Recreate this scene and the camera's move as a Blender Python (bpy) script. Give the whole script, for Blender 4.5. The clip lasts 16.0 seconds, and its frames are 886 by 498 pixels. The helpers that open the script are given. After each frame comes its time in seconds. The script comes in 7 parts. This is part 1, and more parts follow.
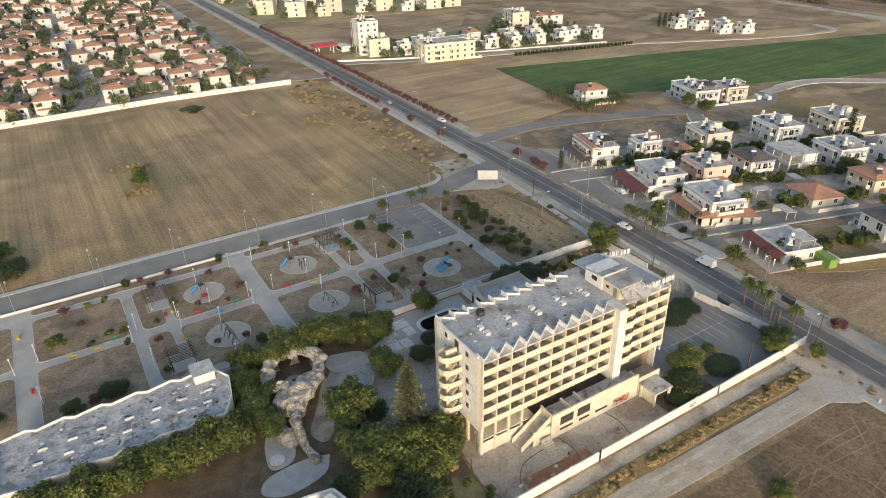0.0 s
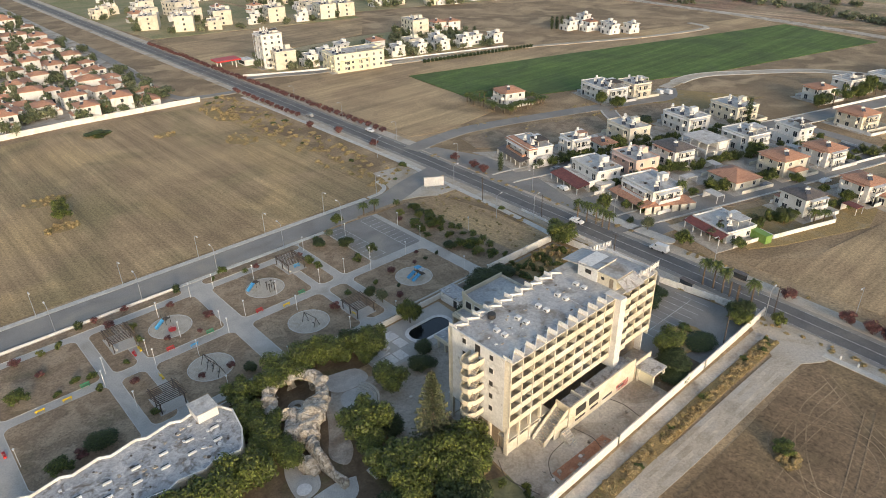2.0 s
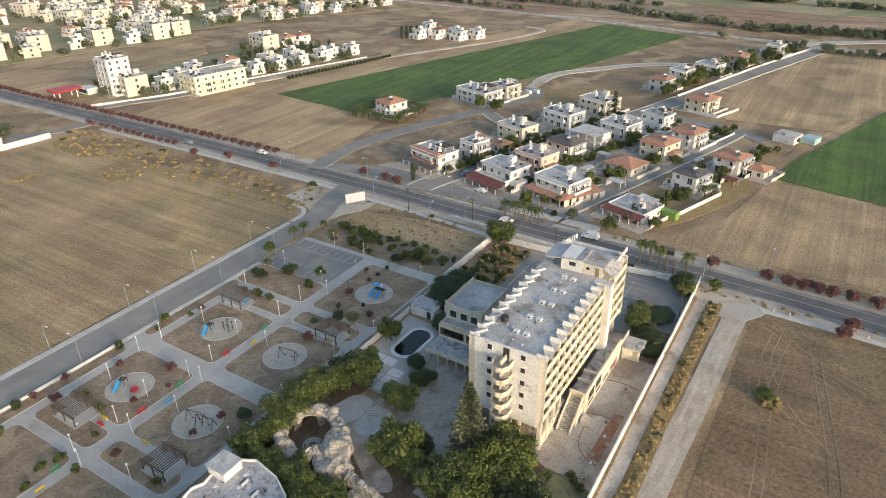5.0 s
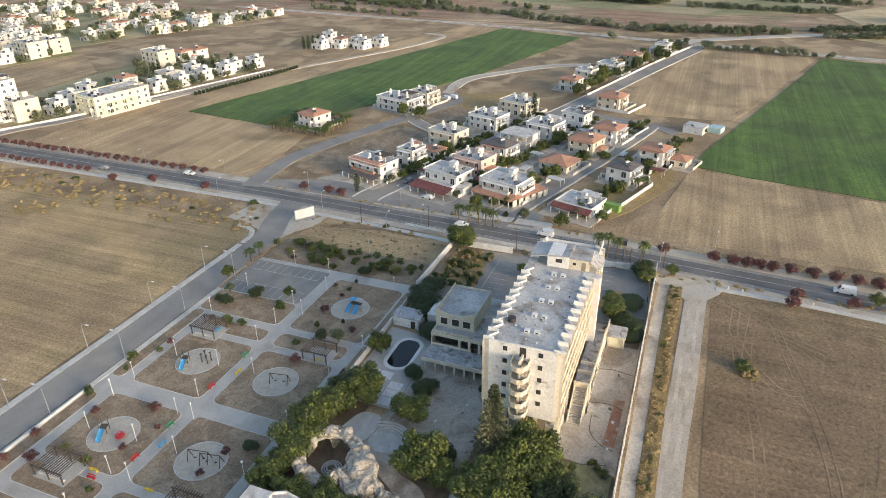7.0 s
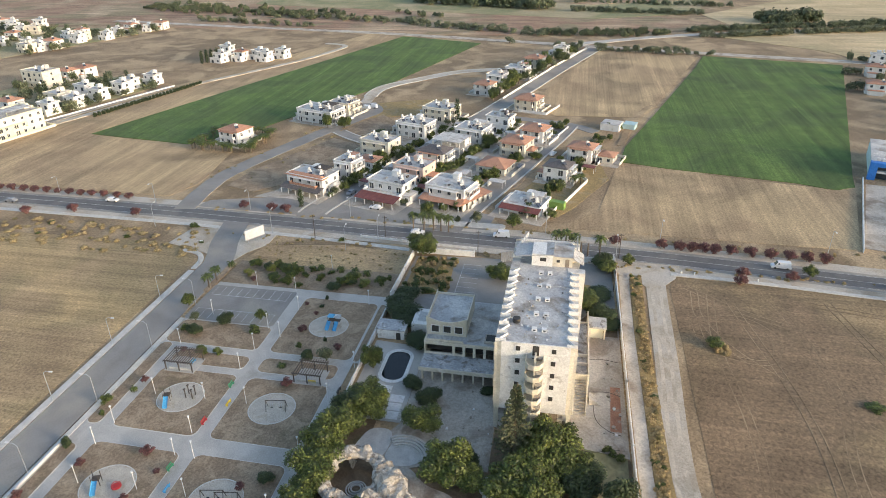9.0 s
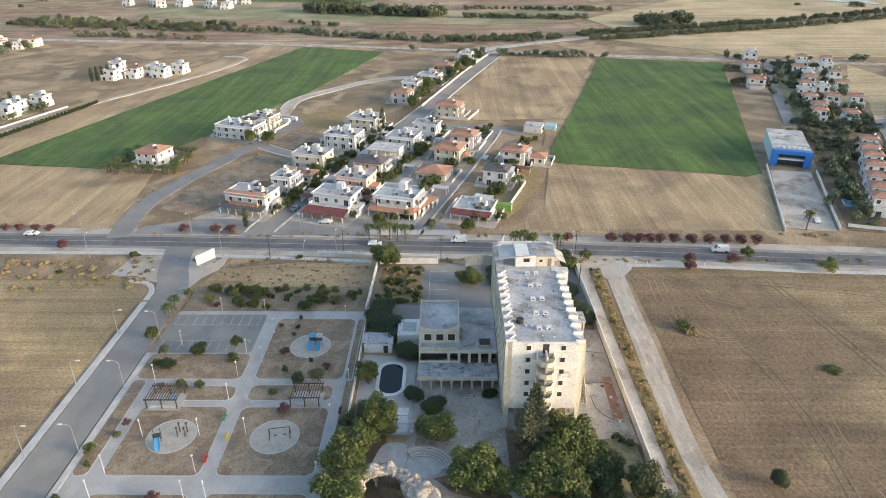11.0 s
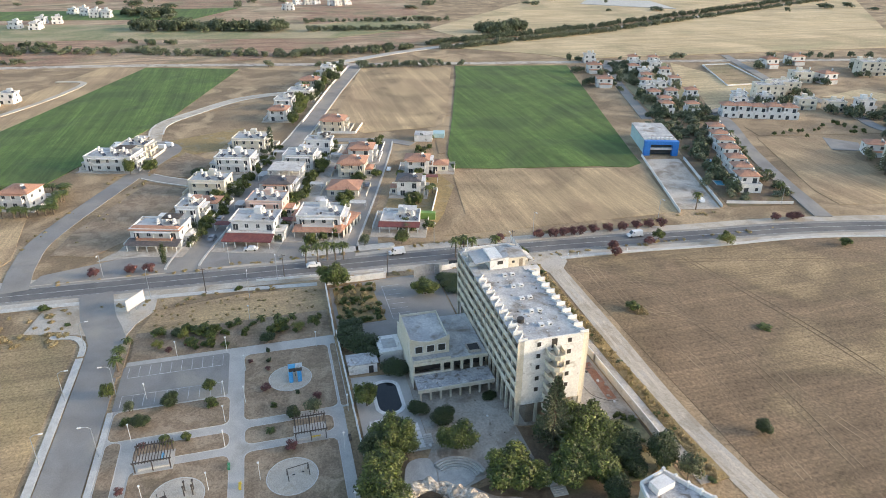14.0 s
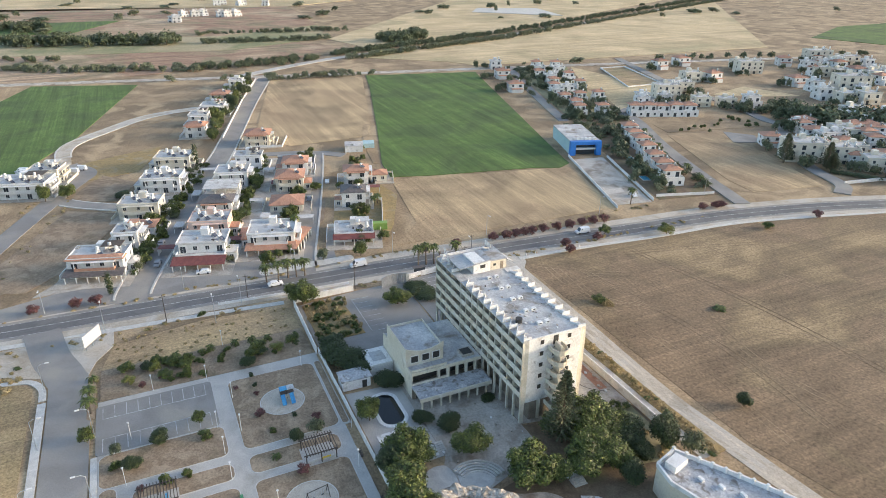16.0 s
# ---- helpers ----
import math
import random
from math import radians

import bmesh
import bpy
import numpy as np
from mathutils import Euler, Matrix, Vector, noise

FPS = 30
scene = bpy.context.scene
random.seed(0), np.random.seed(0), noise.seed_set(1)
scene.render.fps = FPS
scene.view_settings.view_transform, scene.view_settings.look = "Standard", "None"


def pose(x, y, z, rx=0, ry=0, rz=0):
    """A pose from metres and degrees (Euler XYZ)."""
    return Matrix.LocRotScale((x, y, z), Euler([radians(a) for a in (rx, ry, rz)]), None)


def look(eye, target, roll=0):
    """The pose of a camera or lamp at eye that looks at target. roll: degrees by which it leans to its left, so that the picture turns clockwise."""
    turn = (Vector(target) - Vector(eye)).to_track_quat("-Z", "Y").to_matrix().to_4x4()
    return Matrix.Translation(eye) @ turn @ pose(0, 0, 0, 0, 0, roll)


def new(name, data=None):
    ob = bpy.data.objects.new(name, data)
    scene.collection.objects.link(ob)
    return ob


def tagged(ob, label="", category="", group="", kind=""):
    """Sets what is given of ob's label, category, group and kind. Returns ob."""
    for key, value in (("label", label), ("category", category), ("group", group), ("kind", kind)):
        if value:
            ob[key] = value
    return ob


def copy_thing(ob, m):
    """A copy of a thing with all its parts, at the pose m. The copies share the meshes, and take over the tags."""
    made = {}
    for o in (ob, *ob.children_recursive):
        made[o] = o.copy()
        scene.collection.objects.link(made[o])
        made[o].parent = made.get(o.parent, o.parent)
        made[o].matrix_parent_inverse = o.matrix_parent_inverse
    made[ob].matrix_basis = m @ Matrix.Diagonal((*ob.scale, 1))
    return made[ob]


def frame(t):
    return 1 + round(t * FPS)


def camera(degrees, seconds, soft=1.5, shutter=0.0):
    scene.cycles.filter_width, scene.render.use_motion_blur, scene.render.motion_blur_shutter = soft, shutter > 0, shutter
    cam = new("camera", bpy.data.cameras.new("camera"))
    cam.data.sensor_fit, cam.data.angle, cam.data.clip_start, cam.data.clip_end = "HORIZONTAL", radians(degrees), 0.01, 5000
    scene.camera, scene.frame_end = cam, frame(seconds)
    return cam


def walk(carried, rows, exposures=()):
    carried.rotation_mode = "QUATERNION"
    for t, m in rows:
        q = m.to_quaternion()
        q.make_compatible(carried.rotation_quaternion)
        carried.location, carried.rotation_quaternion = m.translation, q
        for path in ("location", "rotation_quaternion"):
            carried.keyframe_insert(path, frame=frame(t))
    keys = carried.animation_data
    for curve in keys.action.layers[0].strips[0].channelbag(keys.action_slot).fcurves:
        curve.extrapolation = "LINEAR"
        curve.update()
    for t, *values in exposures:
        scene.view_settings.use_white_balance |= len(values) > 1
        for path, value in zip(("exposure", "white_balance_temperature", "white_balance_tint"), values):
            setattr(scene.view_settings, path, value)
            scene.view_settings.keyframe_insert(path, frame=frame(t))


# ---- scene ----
cam = camera(67.3, 16.0, soft=0.6)
METRES, EYE, TILT, LEAN, TURN = 168.54, 88.5, 0.0, 0.0, -30.8
ROWS = [
    (0.0, 0.0, 0.0, 0.0, -0.67, -28.95, 1.21),
    (0.5, -0.031, 0.0004, 0.0016, -3.4, -28.88, 1.19),
    (1.0, -0.0622, 0.0021, 0.0029, -6.05, -28.78, 1.15),
    (1.5, -0.0931, 0.0053, 0.0045, -8.73, -28.69, 1.12),
    (2.0, -0.1239, 0.0101, 0.0058, -11.44, -28.59, 1.07),
    (2.5, -0.1544, 0.0164, 0.0074, -14.09, -28.54, 1.04),
    (3.0, -0.1846, 0.0242, 0.0086, -16.78, -28.44, 1.0),
    (3.5, -0.2144, 0.0334, 0.0098, -19.48, -28.35, 0.96),
    (4.0, -0.2438, 0.0439, 0.0112, -22.14, -28.27, 0.91),
    (6.5, -0.3805, 0.1156, 0.0176, -35.31, -27.76, 0.73),
    (7.0, -0.4061, 0.1334, 0.0189, -37.91, -27.67, 0.69),
    (7.5, -0.4309, 0.1524, 0.02, -40.49, -27.56, 0.62),
    (8.0, -0.4548, 0.1726, 0.021, -43.12, -27.43, 0.57),
    (8.5, -0.4778, 0.1937, 0.0223, -45.74, -27.32, 0.53),
    (9.0, -0.4996, 0.216, 0.0232, -48.34, -27.18, 0.47),
    (11.5, -0.5943, 0.342, 0.0287, -61.23, -26.51, 0.13),
    (12.0, -0.6098, 0.3694, 0.0296, -63.76, -26.37, 0.06),
    (12.5, -0.6241, 0.3975, 0.0306, -66.31, -26.24, -0.01),
    (13.0, -0.6373, 0.4262, 0.0312, -68.88, -26.1, -0.07),
    (13.5, -0.6493, 0.4553, 0.0321, -71.45, -25.96, -0.12),
    (14.0, -0.6602, 0.4852, 0.0326, -73.97, -25.79, -0.19),
    (14.5, -0.6698, 0.5155, 0.033, -76.47, -25.62, -0.29),
    (15.0, -0.6779, 0.546, 0.0332, -78.97, -25.42, -0.35),
    (15.5, -0.6847, 0.5765, 0.0335, -81.45, -25.23, -0.43),
    (16.0, -0.6896, 0.6054, 0.0336, -83.79, -25.05, -0.45),
]
walk(cam, [(t, pose(0, 0, EYE, TILT, LEAN, TURN) @ pose(METRES * x, METRES * y, METRES * z, 90 + pitch, roll, yaw)) for t, x, y, z, yaw, pitch, roll in ROWS], exposures=[(0.0, 0.82, 7100, 12), (7.0, 1.15, 6900, 12), (12.5, 1.42, 6750, 12), (16.0, 1.48, 6650, 12)])

# ---- light ----
SUN = Vector((-0.34, -0.92, 0.21)).normalized()
world = bpy.data.worlds.new("sky")
scene.world = world
world.use_nodes = True
wn = world.node_tree.nodes
sky = wn.new("ShaderNodeTexSky")
sky.sky_type, sky.sun_disc = "NISHITA", False
sky.sun_elevation, sky.sun_rotation = math.asin(SUN.z), math.atan2(SUN.x, SUN.y)
sky.air_density, sky.dust_density, sky.ozone_density = 1.0, 2.0, 1.6
world.node_tree.links.new(sky.outputs[0], wn["Background"].inputs[0])
wn["Background"].inputs[1].default_value = 0.15
sun = new("sun", bpy.data.lights.new("sun", "SUN"))
sun.data.energy, sun.data.angle, sun.data.color = 1.25, radians(14), (1.0, 0.88, 0.72)
sun.matrix_world = look(SUN * 100, (0, 0, 0))


# ---- materials ----
def mat(name, a, b, scale=1.0, rough=0.85, fine=12.0, bump=0.25, c=None, big=0.0, metal=0.0, vary=0.0, stretch=(1, 1, 1), cpos=0.6, island=0.0, rows=0.0, d=None, dscale=0.03, grain=0.35, along="X", dpos=0.5):
    """Two colours mixed by noise of that many cycles a metre, a finer grain over it, a third colour in stains."""
    m = bpy.data.materials.new(name)
    m.use_nodes = True
    n, l = m.node_tree.nodes, m.node_tree.links
    p = n["Principled BSDF"]
    co = n.new("ShaderNodeTexCoord")
    mp = n.new("ShaderNodeMapping")
    mp.inputs["Scale"].default_value = stretch
    l.new(co.outputs["Object"], mp.inputs[0])

    def noi(s, detail=4.0):
        t = n.new("ShaderNodeTexNoise")
        t.inputs["Scale"].default_value, t.inputs["Detail"].default_value, t.inputs["Distortion"].default_value = s, detail, 0.7
        l.new(mp.outputs[0], t.inputs["Vector"])
        return t.outputs["Fac"]

    def ramp(f, lo, hi):
        r = n.new("ShaderNodeMapRange")
        r.inputs[1].default_value, r.inputs[2].default_value = lo, hi
        l.new(f, r.inputs[0])
        return r.outputs[0]

    def mix(f, x, y, mode="MIX"):
        k = n.new("ShaderNodeMix")
        k.data_type, k.blend_type = "RGBA", mode
        for s, v in ((k.inputs[0], f), (k.inputs[6], x), (k.inputs[7], y)):
            if hasattr(v, "is_linked"):
                l.new(v, s)
            else:
                s.default_value = (*v, 1) if isinstance(v, tuple) else v
        return k.outputs[2]

    col = mix(ramp(noi(scale), 0.36, 0.64), a, b)
    if c:
        col = mix(ramp(noi(big or scale * 0.25, 6.0), cpos - 0.06, cpos + 0.1), col, c)
    if d:
        col = mix(ramp(noi(dscale, 8.0), dpos, dpos + 0.12), col, d)
    if rows:
        for across, lo, hi in ((0.22, 0.82, 1.16), (1.1, 0.86, 1.13)):
            ms = n.new("ShaderNodeMapping")
            ms.inputs["Scale"].default_value = (across, 0.012, 1) if along == "Y" else (0.012, across, 1)
            l.new(co.outputs["Object"], ms.inputs[0])
            tn = n.new("ShaderNodeTexNoise")
            tn.inputs["Scale"].default_value, tn.inputs["Detail"].default_value, tn.inputs["Distortion"].default_value = 1.0, 4.0, 0.25
            l.new(ms.outputs[0], tn.inputs["Vector"])
            sr = n.new("ShaderNodeMapRange")
            for k, v in enumerate((0.32, 0.68, 1 - (1 - lo) * rows, 1 + (hi - 1) * rows)):
                sr.inputs[k + 1].default_value = v
            l.new(tn.outputs["Fac"], sr.inputs[0])
            col = mix(1.0, col, sr.outputs[0], "MULTIPLY")
    g = noi(fine, 5.0)
    gr = n.new("ShaderNodeMapRange")
    for k, v in enumerate((0.28, 0.72, 1 - 0.75 * grain, 1 + 0.75 * grain)):
        gr.inputs[k + 1].default_value = v
    l.new(g, gr.inputs[0])
    col = mix(1.0, col, gr.outputs[0], "MULTIPLY")
    if vary or island:
        rnd = n.new("ShaderNodeObjectInfo").outputs["Random"] if vary else n.new("ShaderNodeNewGeometry").outputs["Random Per Island"]
        r = n.new("ShaderNodeMapRange")
        r.inputs[3].default_value, r.inputs[4].default_value = 1 - (vary or island), 1 + (vary or island)
        l.new(rnd, r.inputs[0])
        hs = n.new("ShaderNodeHueSaturation")
        l.new(r.outputs[0], hs.inputs["Value"])
        l.new(col, hs.inputs["Color"])
        col = hs.outputs[0]
    l.new(col, p.inputs["Base Color"])
    p.inputs["Roughness"].default_value, p.inputs["Metallic"].default_value = rough, metal
    if bump:
        bp = n.new("ShaderNodeBump")
        bp.inputs["Strength"].default_value, bp.inputs["Distance"].default_value = bump, 0.05
        l.new(g, bp.inputs["Height"])
        l.new(bp.outputs[0], p.inputs["Normal"])
    return m


soil = mat("dry_soil", (0.27, 0.19, 0.112), (0.38, 0.27, 0.158), 0.09, 0.95, 1.6, 0.8, (0.22, 0.155, 0.09), 0.03, cpos=0.5, d=(0.44, 0.32, 0.19), dscale=0.045, dpos=0.5, grain=0.5)
stubble = mat("stubble_field", (0.335, 0.232, 0.130), (0.44, 0.312, 0.172), 0.05, 0.95, 1.8, 0.8, (0.27, 0.21, 0.105), 0.025, cpos=0.53, rows=1.0, along="Y", d=(0.47, 0.33, 0.168), dscale=0.02, dpos=0.5, grain=0.5)
mown = mat("mown_field", (0.36, 0.25, 0.145), (0.46, 0.33, 0.19), 0.05, 0.95, 1.8, 0.8, (0.29, 0.21, 0.12), 0.03, cpos=0.55, rows=1.0, along="X", d=(0.49, 0.355, 0.2), dscale=0.02, dpos=0.5, grain=0.5)
plough = mat("ploughed_field", (0.20, 0.136, 0.08), (0.272, 0.186, 0.11), 0.06, 0.95, 1.5, 1.0, (0.165, 0.12, 0.066), 0.03, cpos=0.53, rows=0.9, along="Y", d=(0.345, 0.245, 0.135), dscale=0.03, dpos=0.53, grain=0.55)
# Pale hay and red soil, both lightened further to paint in distance haze.
hay = mat("hay_field", (0.52, 0.40, 0.225), (0.61, 0.48, 0.285), 0.03, 0.95, 0.6, 0.4, (0.46, 0.35, 0.20), 0.012, cpos=0.52, rows=0.9, along="Y", d=(0.40, 0.33, 0.185), dscale=0.012, dpos=0.54, grain=0.3)
redsoil = mat("red_soil", (0.275, 0.165, 0.105), (0.37, 0.24, 0.155), 0.04, 0.95, 0.5, 0.5, (0.45, 0.34, 0.22), 0.012, cpos=0.55, rows=1.6, along="Y", d=(0.25, 0.20, 0.115), dscale=0.02, grain=0.35)
olive = mat("scrub_green", (0.20, 0.215, 0.10), (0.29, 0.265, 0.14), 0.05, 0.95, 0.7, 0.4, (0.40, 0.33, 0.2), 0.015, cpos=0.52, grain=0.4)
crop = mat("green_crop", (0.078, 0.135, 0.026), (0.11, 0.172, 0.036), 0.1, 0.9, 1.6, 0.8, (0.15, 0.19, 0.062), 0.03, cpos=0.58, rows=1.3, along="X", d=(0.068, 0.112, 0.026), dscale=0.03, grain=0.45)
earth = mat("park_earth", (0.24, 0.172, 0.112), (0.32, 0.235, 0.155), 0.25, 0.95, 2.4, 0.6, (0.21, 0.16, 0.095), 0.12, d=(0.365, 0.275, 0.185), dscale=0.2, grain=0.45)
drygrass = mat("dry_grass_ground", (0.36, 0.25, 0.11), (0.27, 0.2, 0.09), 0.6, 0.95, 4.0, 0.8, (0.33, 0.27, 0.17), 0.15, grain=0.5)
# Garden earth in a darker tone that paints in the shade under plants.
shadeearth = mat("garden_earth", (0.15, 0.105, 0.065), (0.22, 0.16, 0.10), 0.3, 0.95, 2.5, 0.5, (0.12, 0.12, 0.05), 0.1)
gravel = mat("gravel_track", (0.44, 0.385, 0.31), (0.54, 0.48, 0.395), 0.15, 0.95, 3.0, 0.5, (0.38, 0.315, 0.235), 0.09, cpos=0.56, d=(0.50, 0.46, 0.40), dscale=0.1, grain=0.3)
asphalt = mat("asphalt", (0.125, 0.122, 0.12), (0.155, 0.15, 0.146), 0.2, 0.85, 4.0, 0.2, (0.19, 0.18, 0.165), 0.08, cpos=0.54, grain=0.25)
street = mat("worn_asphalt", (0.235, 0.222, 0.205), (0.29, 0.275, 0.255), 0.12, 0.9, 4.0, 0.2, (0.34, 0.31, 0.265), 0.05, cpos=0.53, grain=0.2)
kerb = mat("kerb_concrete", (0.50, 0.48, 0.44), (0.60, 0.58, 0.53), 0.6, 0.85, 8.0, 0.2)
paving = mat("park_paving", (0.43, 0.41, 0.375), (0.51, 0.485, 0.44), 0.2, 0.85, 5.0, 0.2, (0.37, 0.34, 0.295), 0.1, grain=0.22)
concrete = mat("weathered_concrete", (0.40, 0.355, 0.295), (0.49, 0.44, 0.37), 0.15, 0.9, 2.0, 0.4, (0.28, 0.23, 0.18), 0.16, cpos=0.55, d=(0.54, 0.495, 0.43), dscale=0.1, grain=0.3)
sand = mat("play_sand", (0.46, 0.41, 0.34), (0.54, 0.49, 0.41), 0.5, 0.95, 6.0, 0.2, (0.40, 0.34, 0.26), 0.3)
cream = mat("cream_render", (0.60, 0.545, 0.43), (0.68, 0.62, 0.50), 0.3, 0.85, 3.0, 0.15, (0.47, 0.41, 0.315), 0.3, cpos=0.62, d=(0.70, 0.66, 0.57), dscale=0.2, grain=0.18)
whiter = mat("peeling_white_render", (0.70, 0.69, 0.665), (0.78, 0.77, 0.745), 0.35, 0.85, 3.0, 0.15, (0.44, 0.42, 0.385), 0.55, cpos=0.64, grain=0.2)
roofgrey = mat("hotel_roof_felt", (0.40, 0.40, 0.40), (0.51, 0.505, 0.49), 0.16, 0.8, 1.8, 0.3, (0.27, 0.235, 0.195), 0.2, cpos=0.56, d=(0.58, 0.565, 0.53), dscale=0.14, dpos=0.52, grain=0.3)
roofold = mat("stained_roof", (0.36, 0.365, 0.375), (0.47, 0.47, 0.47), 0.4, 0.8, 2.4, 0.4, (0.20, 0.175, 0.15), 0.6, cpos=0.57, d=(0.58, 0.565, 0.545), dscale=0.5, dpos=0.54, grain=0.4)
# Bare walls with the shade of the recesses put into a darker colour.
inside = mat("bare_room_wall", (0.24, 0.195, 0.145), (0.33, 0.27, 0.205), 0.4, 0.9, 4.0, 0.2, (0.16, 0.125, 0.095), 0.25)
# Near-black sheets paint the unlit inside of empty openings; nothing is cut out.
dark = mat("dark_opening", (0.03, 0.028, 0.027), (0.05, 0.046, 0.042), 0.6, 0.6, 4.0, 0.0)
white = mat("white_paint", (0.66, 0.65, 0.63), (0.75, 0.74, 0.72), 0.3, 0.8, 5.0, 0.1, (0.55, 0.53, 0.49), 0.25, cpos=0.6, island=0.08, grain=0.2)
ivory = mat("ivory_paint", (0.62, 0.575, 0.48), (0.70, 0.655, 0.555), 0.3, 0.8, 5.0, 0.1, (0.53, 0.48, 0.39), 0.25, cpos=0.6, island=0.1, grain=0.2)
pink = mat("pink_paint", (0.66, 0.47, 0.39), (0.72, 0.54, 0.45), 0.25, 0.8, 5.0, 0.1, vary=0.04, grain=0.12)
yellow = mat("pale_yellow_paint", (0.74, 0.70, 0.52), (0.78, 0.745, 0.58), 0.25, 0.8, 5.0, 0.1, grain=0.12)
tile = mat("terracotta_tiles", (0.385, 0.195, 0.125), (0.49, 0.28, 0.19), 1.2, 0.85, 5.0, 0.5, (0.33, 0.165, 0.11), 0.4, island=0.24, stretch=(1, 3, 1))
darktile = mat("dark_roof_tiles", (0.10, 0.09, 0.09), (0.16, 0.14, 0.13), 1.2, 0.7, 6.0, 0.4)
maroon = mat("maroon_roof", (0.16, 0.05, 0.045), (0.23, 0.075, 0.06), 1.0, 0.7, 6.0, 0.3)
flatroof = mat("flat_roof", (0.50, 0.485, 0.46), (0.60, 0.585, 0.56), 0.4, 0.85, 4.0, 0.2, (0.36, 0.33, 0.30), 0.35, cpos=0.55, island=0.14, grain=0.25)
glass = mat("window_glass", (0.045, 0.055, 0.065), (0.06, 0.07, 0.08), 0.5, 0.12, 4.0, 0.0, grain=0.12)
panel = mat("solar_glass", (0.05, 0.06, 0.085), (0.08, 0.09, 0.115), 2.0, 0.2, 4.0, 0.0)
steel = mat("galvanised_steel", (0.45, 0.46, 0.47), (0.55, 0.56, 0.57), 1.0, 0.4, 6.0, 0.1, metal=0.6)
bluepaint = mat("blue_cladding", (0.02, 0.17, 0.55), (0.03, 0.21, 0.62), 0.5, 0.5, 5.0, 0.05)
teal = mat("pale_teal_cladding", (0.36, 0.52, 0.55), (0.42, 0.58, 0.60), 0.5, 0.6, 5.0, 0.05)
slide = mat("blue_plastic", (0.06, 0.32, 0.58), (0.09, 0.38, 0.64), 1.0, 0.45, 6.0, 0.0)
redp = mat("red_paint", (0.50, 0.03, 0.03), (0.58, 0.05, 0.04), 1.0, 0.5, 6.0, 0.0)
yelp = mat("yellow_paint", (0.66, 0.46, 0.03), (0.74, 0.54, 0.05), 1.0, 0.5, 6.0, 0.0)
grnp = mat("green_paint", (0.05, 0.26, 0.12), (0.07, 0.32, 0.15), 1.0, 0.5, 6.0, 0.0)
lime = mat("lime_green_paint", (0.17, 0.30, 0.07), (0.21, 0.35, 0.09), 1.0, 0.6, 6.0, 0.0)
wood = mat("dark_timber", (0.065, 0.05, 0.04), (0.11, 0.085, 0.068), 2.0, 0.8, 12.0, 0.3)
line = mat("road_line_paint", (0.50, 0.50, 0.49), (0.64, 0.64, 0.62), 2.0, 0.8, 10.0, 0.0, (0.32, 0.32, 0.31), 0.8, cpos=0.5, grain=0.12)
rock = mat("artificial_rock", (0.32, 0.275, 0.215), (0.45, 0.405, 0.335), 0.6, 0.95, 2.6, 1.0, (0.17, 0.14, 0.11), 0.8, cpos=0.55, d=(0.50, 0.455, 0.39), dscale=1.0, grain=0.45)
water = mat("dark_pool_water", (0.008, 0.010, 0.011), (0.012, 0.014, 0.015), 0.5, 0.08, 2.0, 0.0)
bark = mat("bark", (0.13, 0.095, 0.065), (0.20, 0.15, 0.11), 2.0, 0.95, 9.0, 0.6)
leaf = mat("broad_leaves", (0.052, 0.073, 0.012), (0.12, 0.142, 0.027), 0.5, 0.6, 3.0, 0.0, island=0.7)
leafy = mat("yellow_green_leaves", (0.14, 0.16, 0.03), (0.22, 0.20, 0.04), 0.5, 0.6, 3.0, 0.0, island=0.35)
leafd = mat("dark_leaves", (0.030, 0.048, 0.013), (0.055, 0.075, 0.022), 0.5, 0.6, 3.0, 0.0, island=0.55)
# Far-tree leaves: distance haze is painted in as paler, greyer green.
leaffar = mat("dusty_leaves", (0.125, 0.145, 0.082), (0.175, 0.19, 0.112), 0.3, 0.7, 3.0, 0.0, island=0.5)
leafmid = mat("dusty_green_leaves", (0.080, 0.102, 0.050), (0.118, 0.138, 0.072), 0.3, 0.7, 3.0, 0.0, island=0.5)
leafg = mat("grey_olive_leaves", (0.078, 0.096, 0.045), (0.125, 0.138, 0.068), 0.5, 0.7, 3.0, 0.0, island=0.5)
leafr = mat("oleander_leaves", (0.115, 0.052, 0.045), (0.19, 0.072, 0.068), 0.9, 0.7, 3.0, 0.0, (0.07, 0.08, 0.035), 0.7, island=0.35)
straw = mat("dry_weeds", (0.32, 0.235, 0.11), (0.43, 0.325, 0.165), 0.5, 0.9, 3.0, 0.0, (0.2, 0.18, 0.07), 0.3, island=0.35)
rubber = mat("tyre_rubber", (0.02, 0.02, 0.02), (0.03, 0.03, 0.03), 4.0, 0.8, 12.0, 0.0)
carwhite = mat("white_car_paint", (0.74, 0.74, 0.74), (0.78, 0.78, 0.78), 0.5, 0.25, 4.0, 0.0, grain=0.12)
cargrey = mat("grey_car_paint", (0.22, 0.23, 0.25), (0.26, 0.27, 0.29), 0.5, 0.25, 4.0, 0.0, grain=0.12)


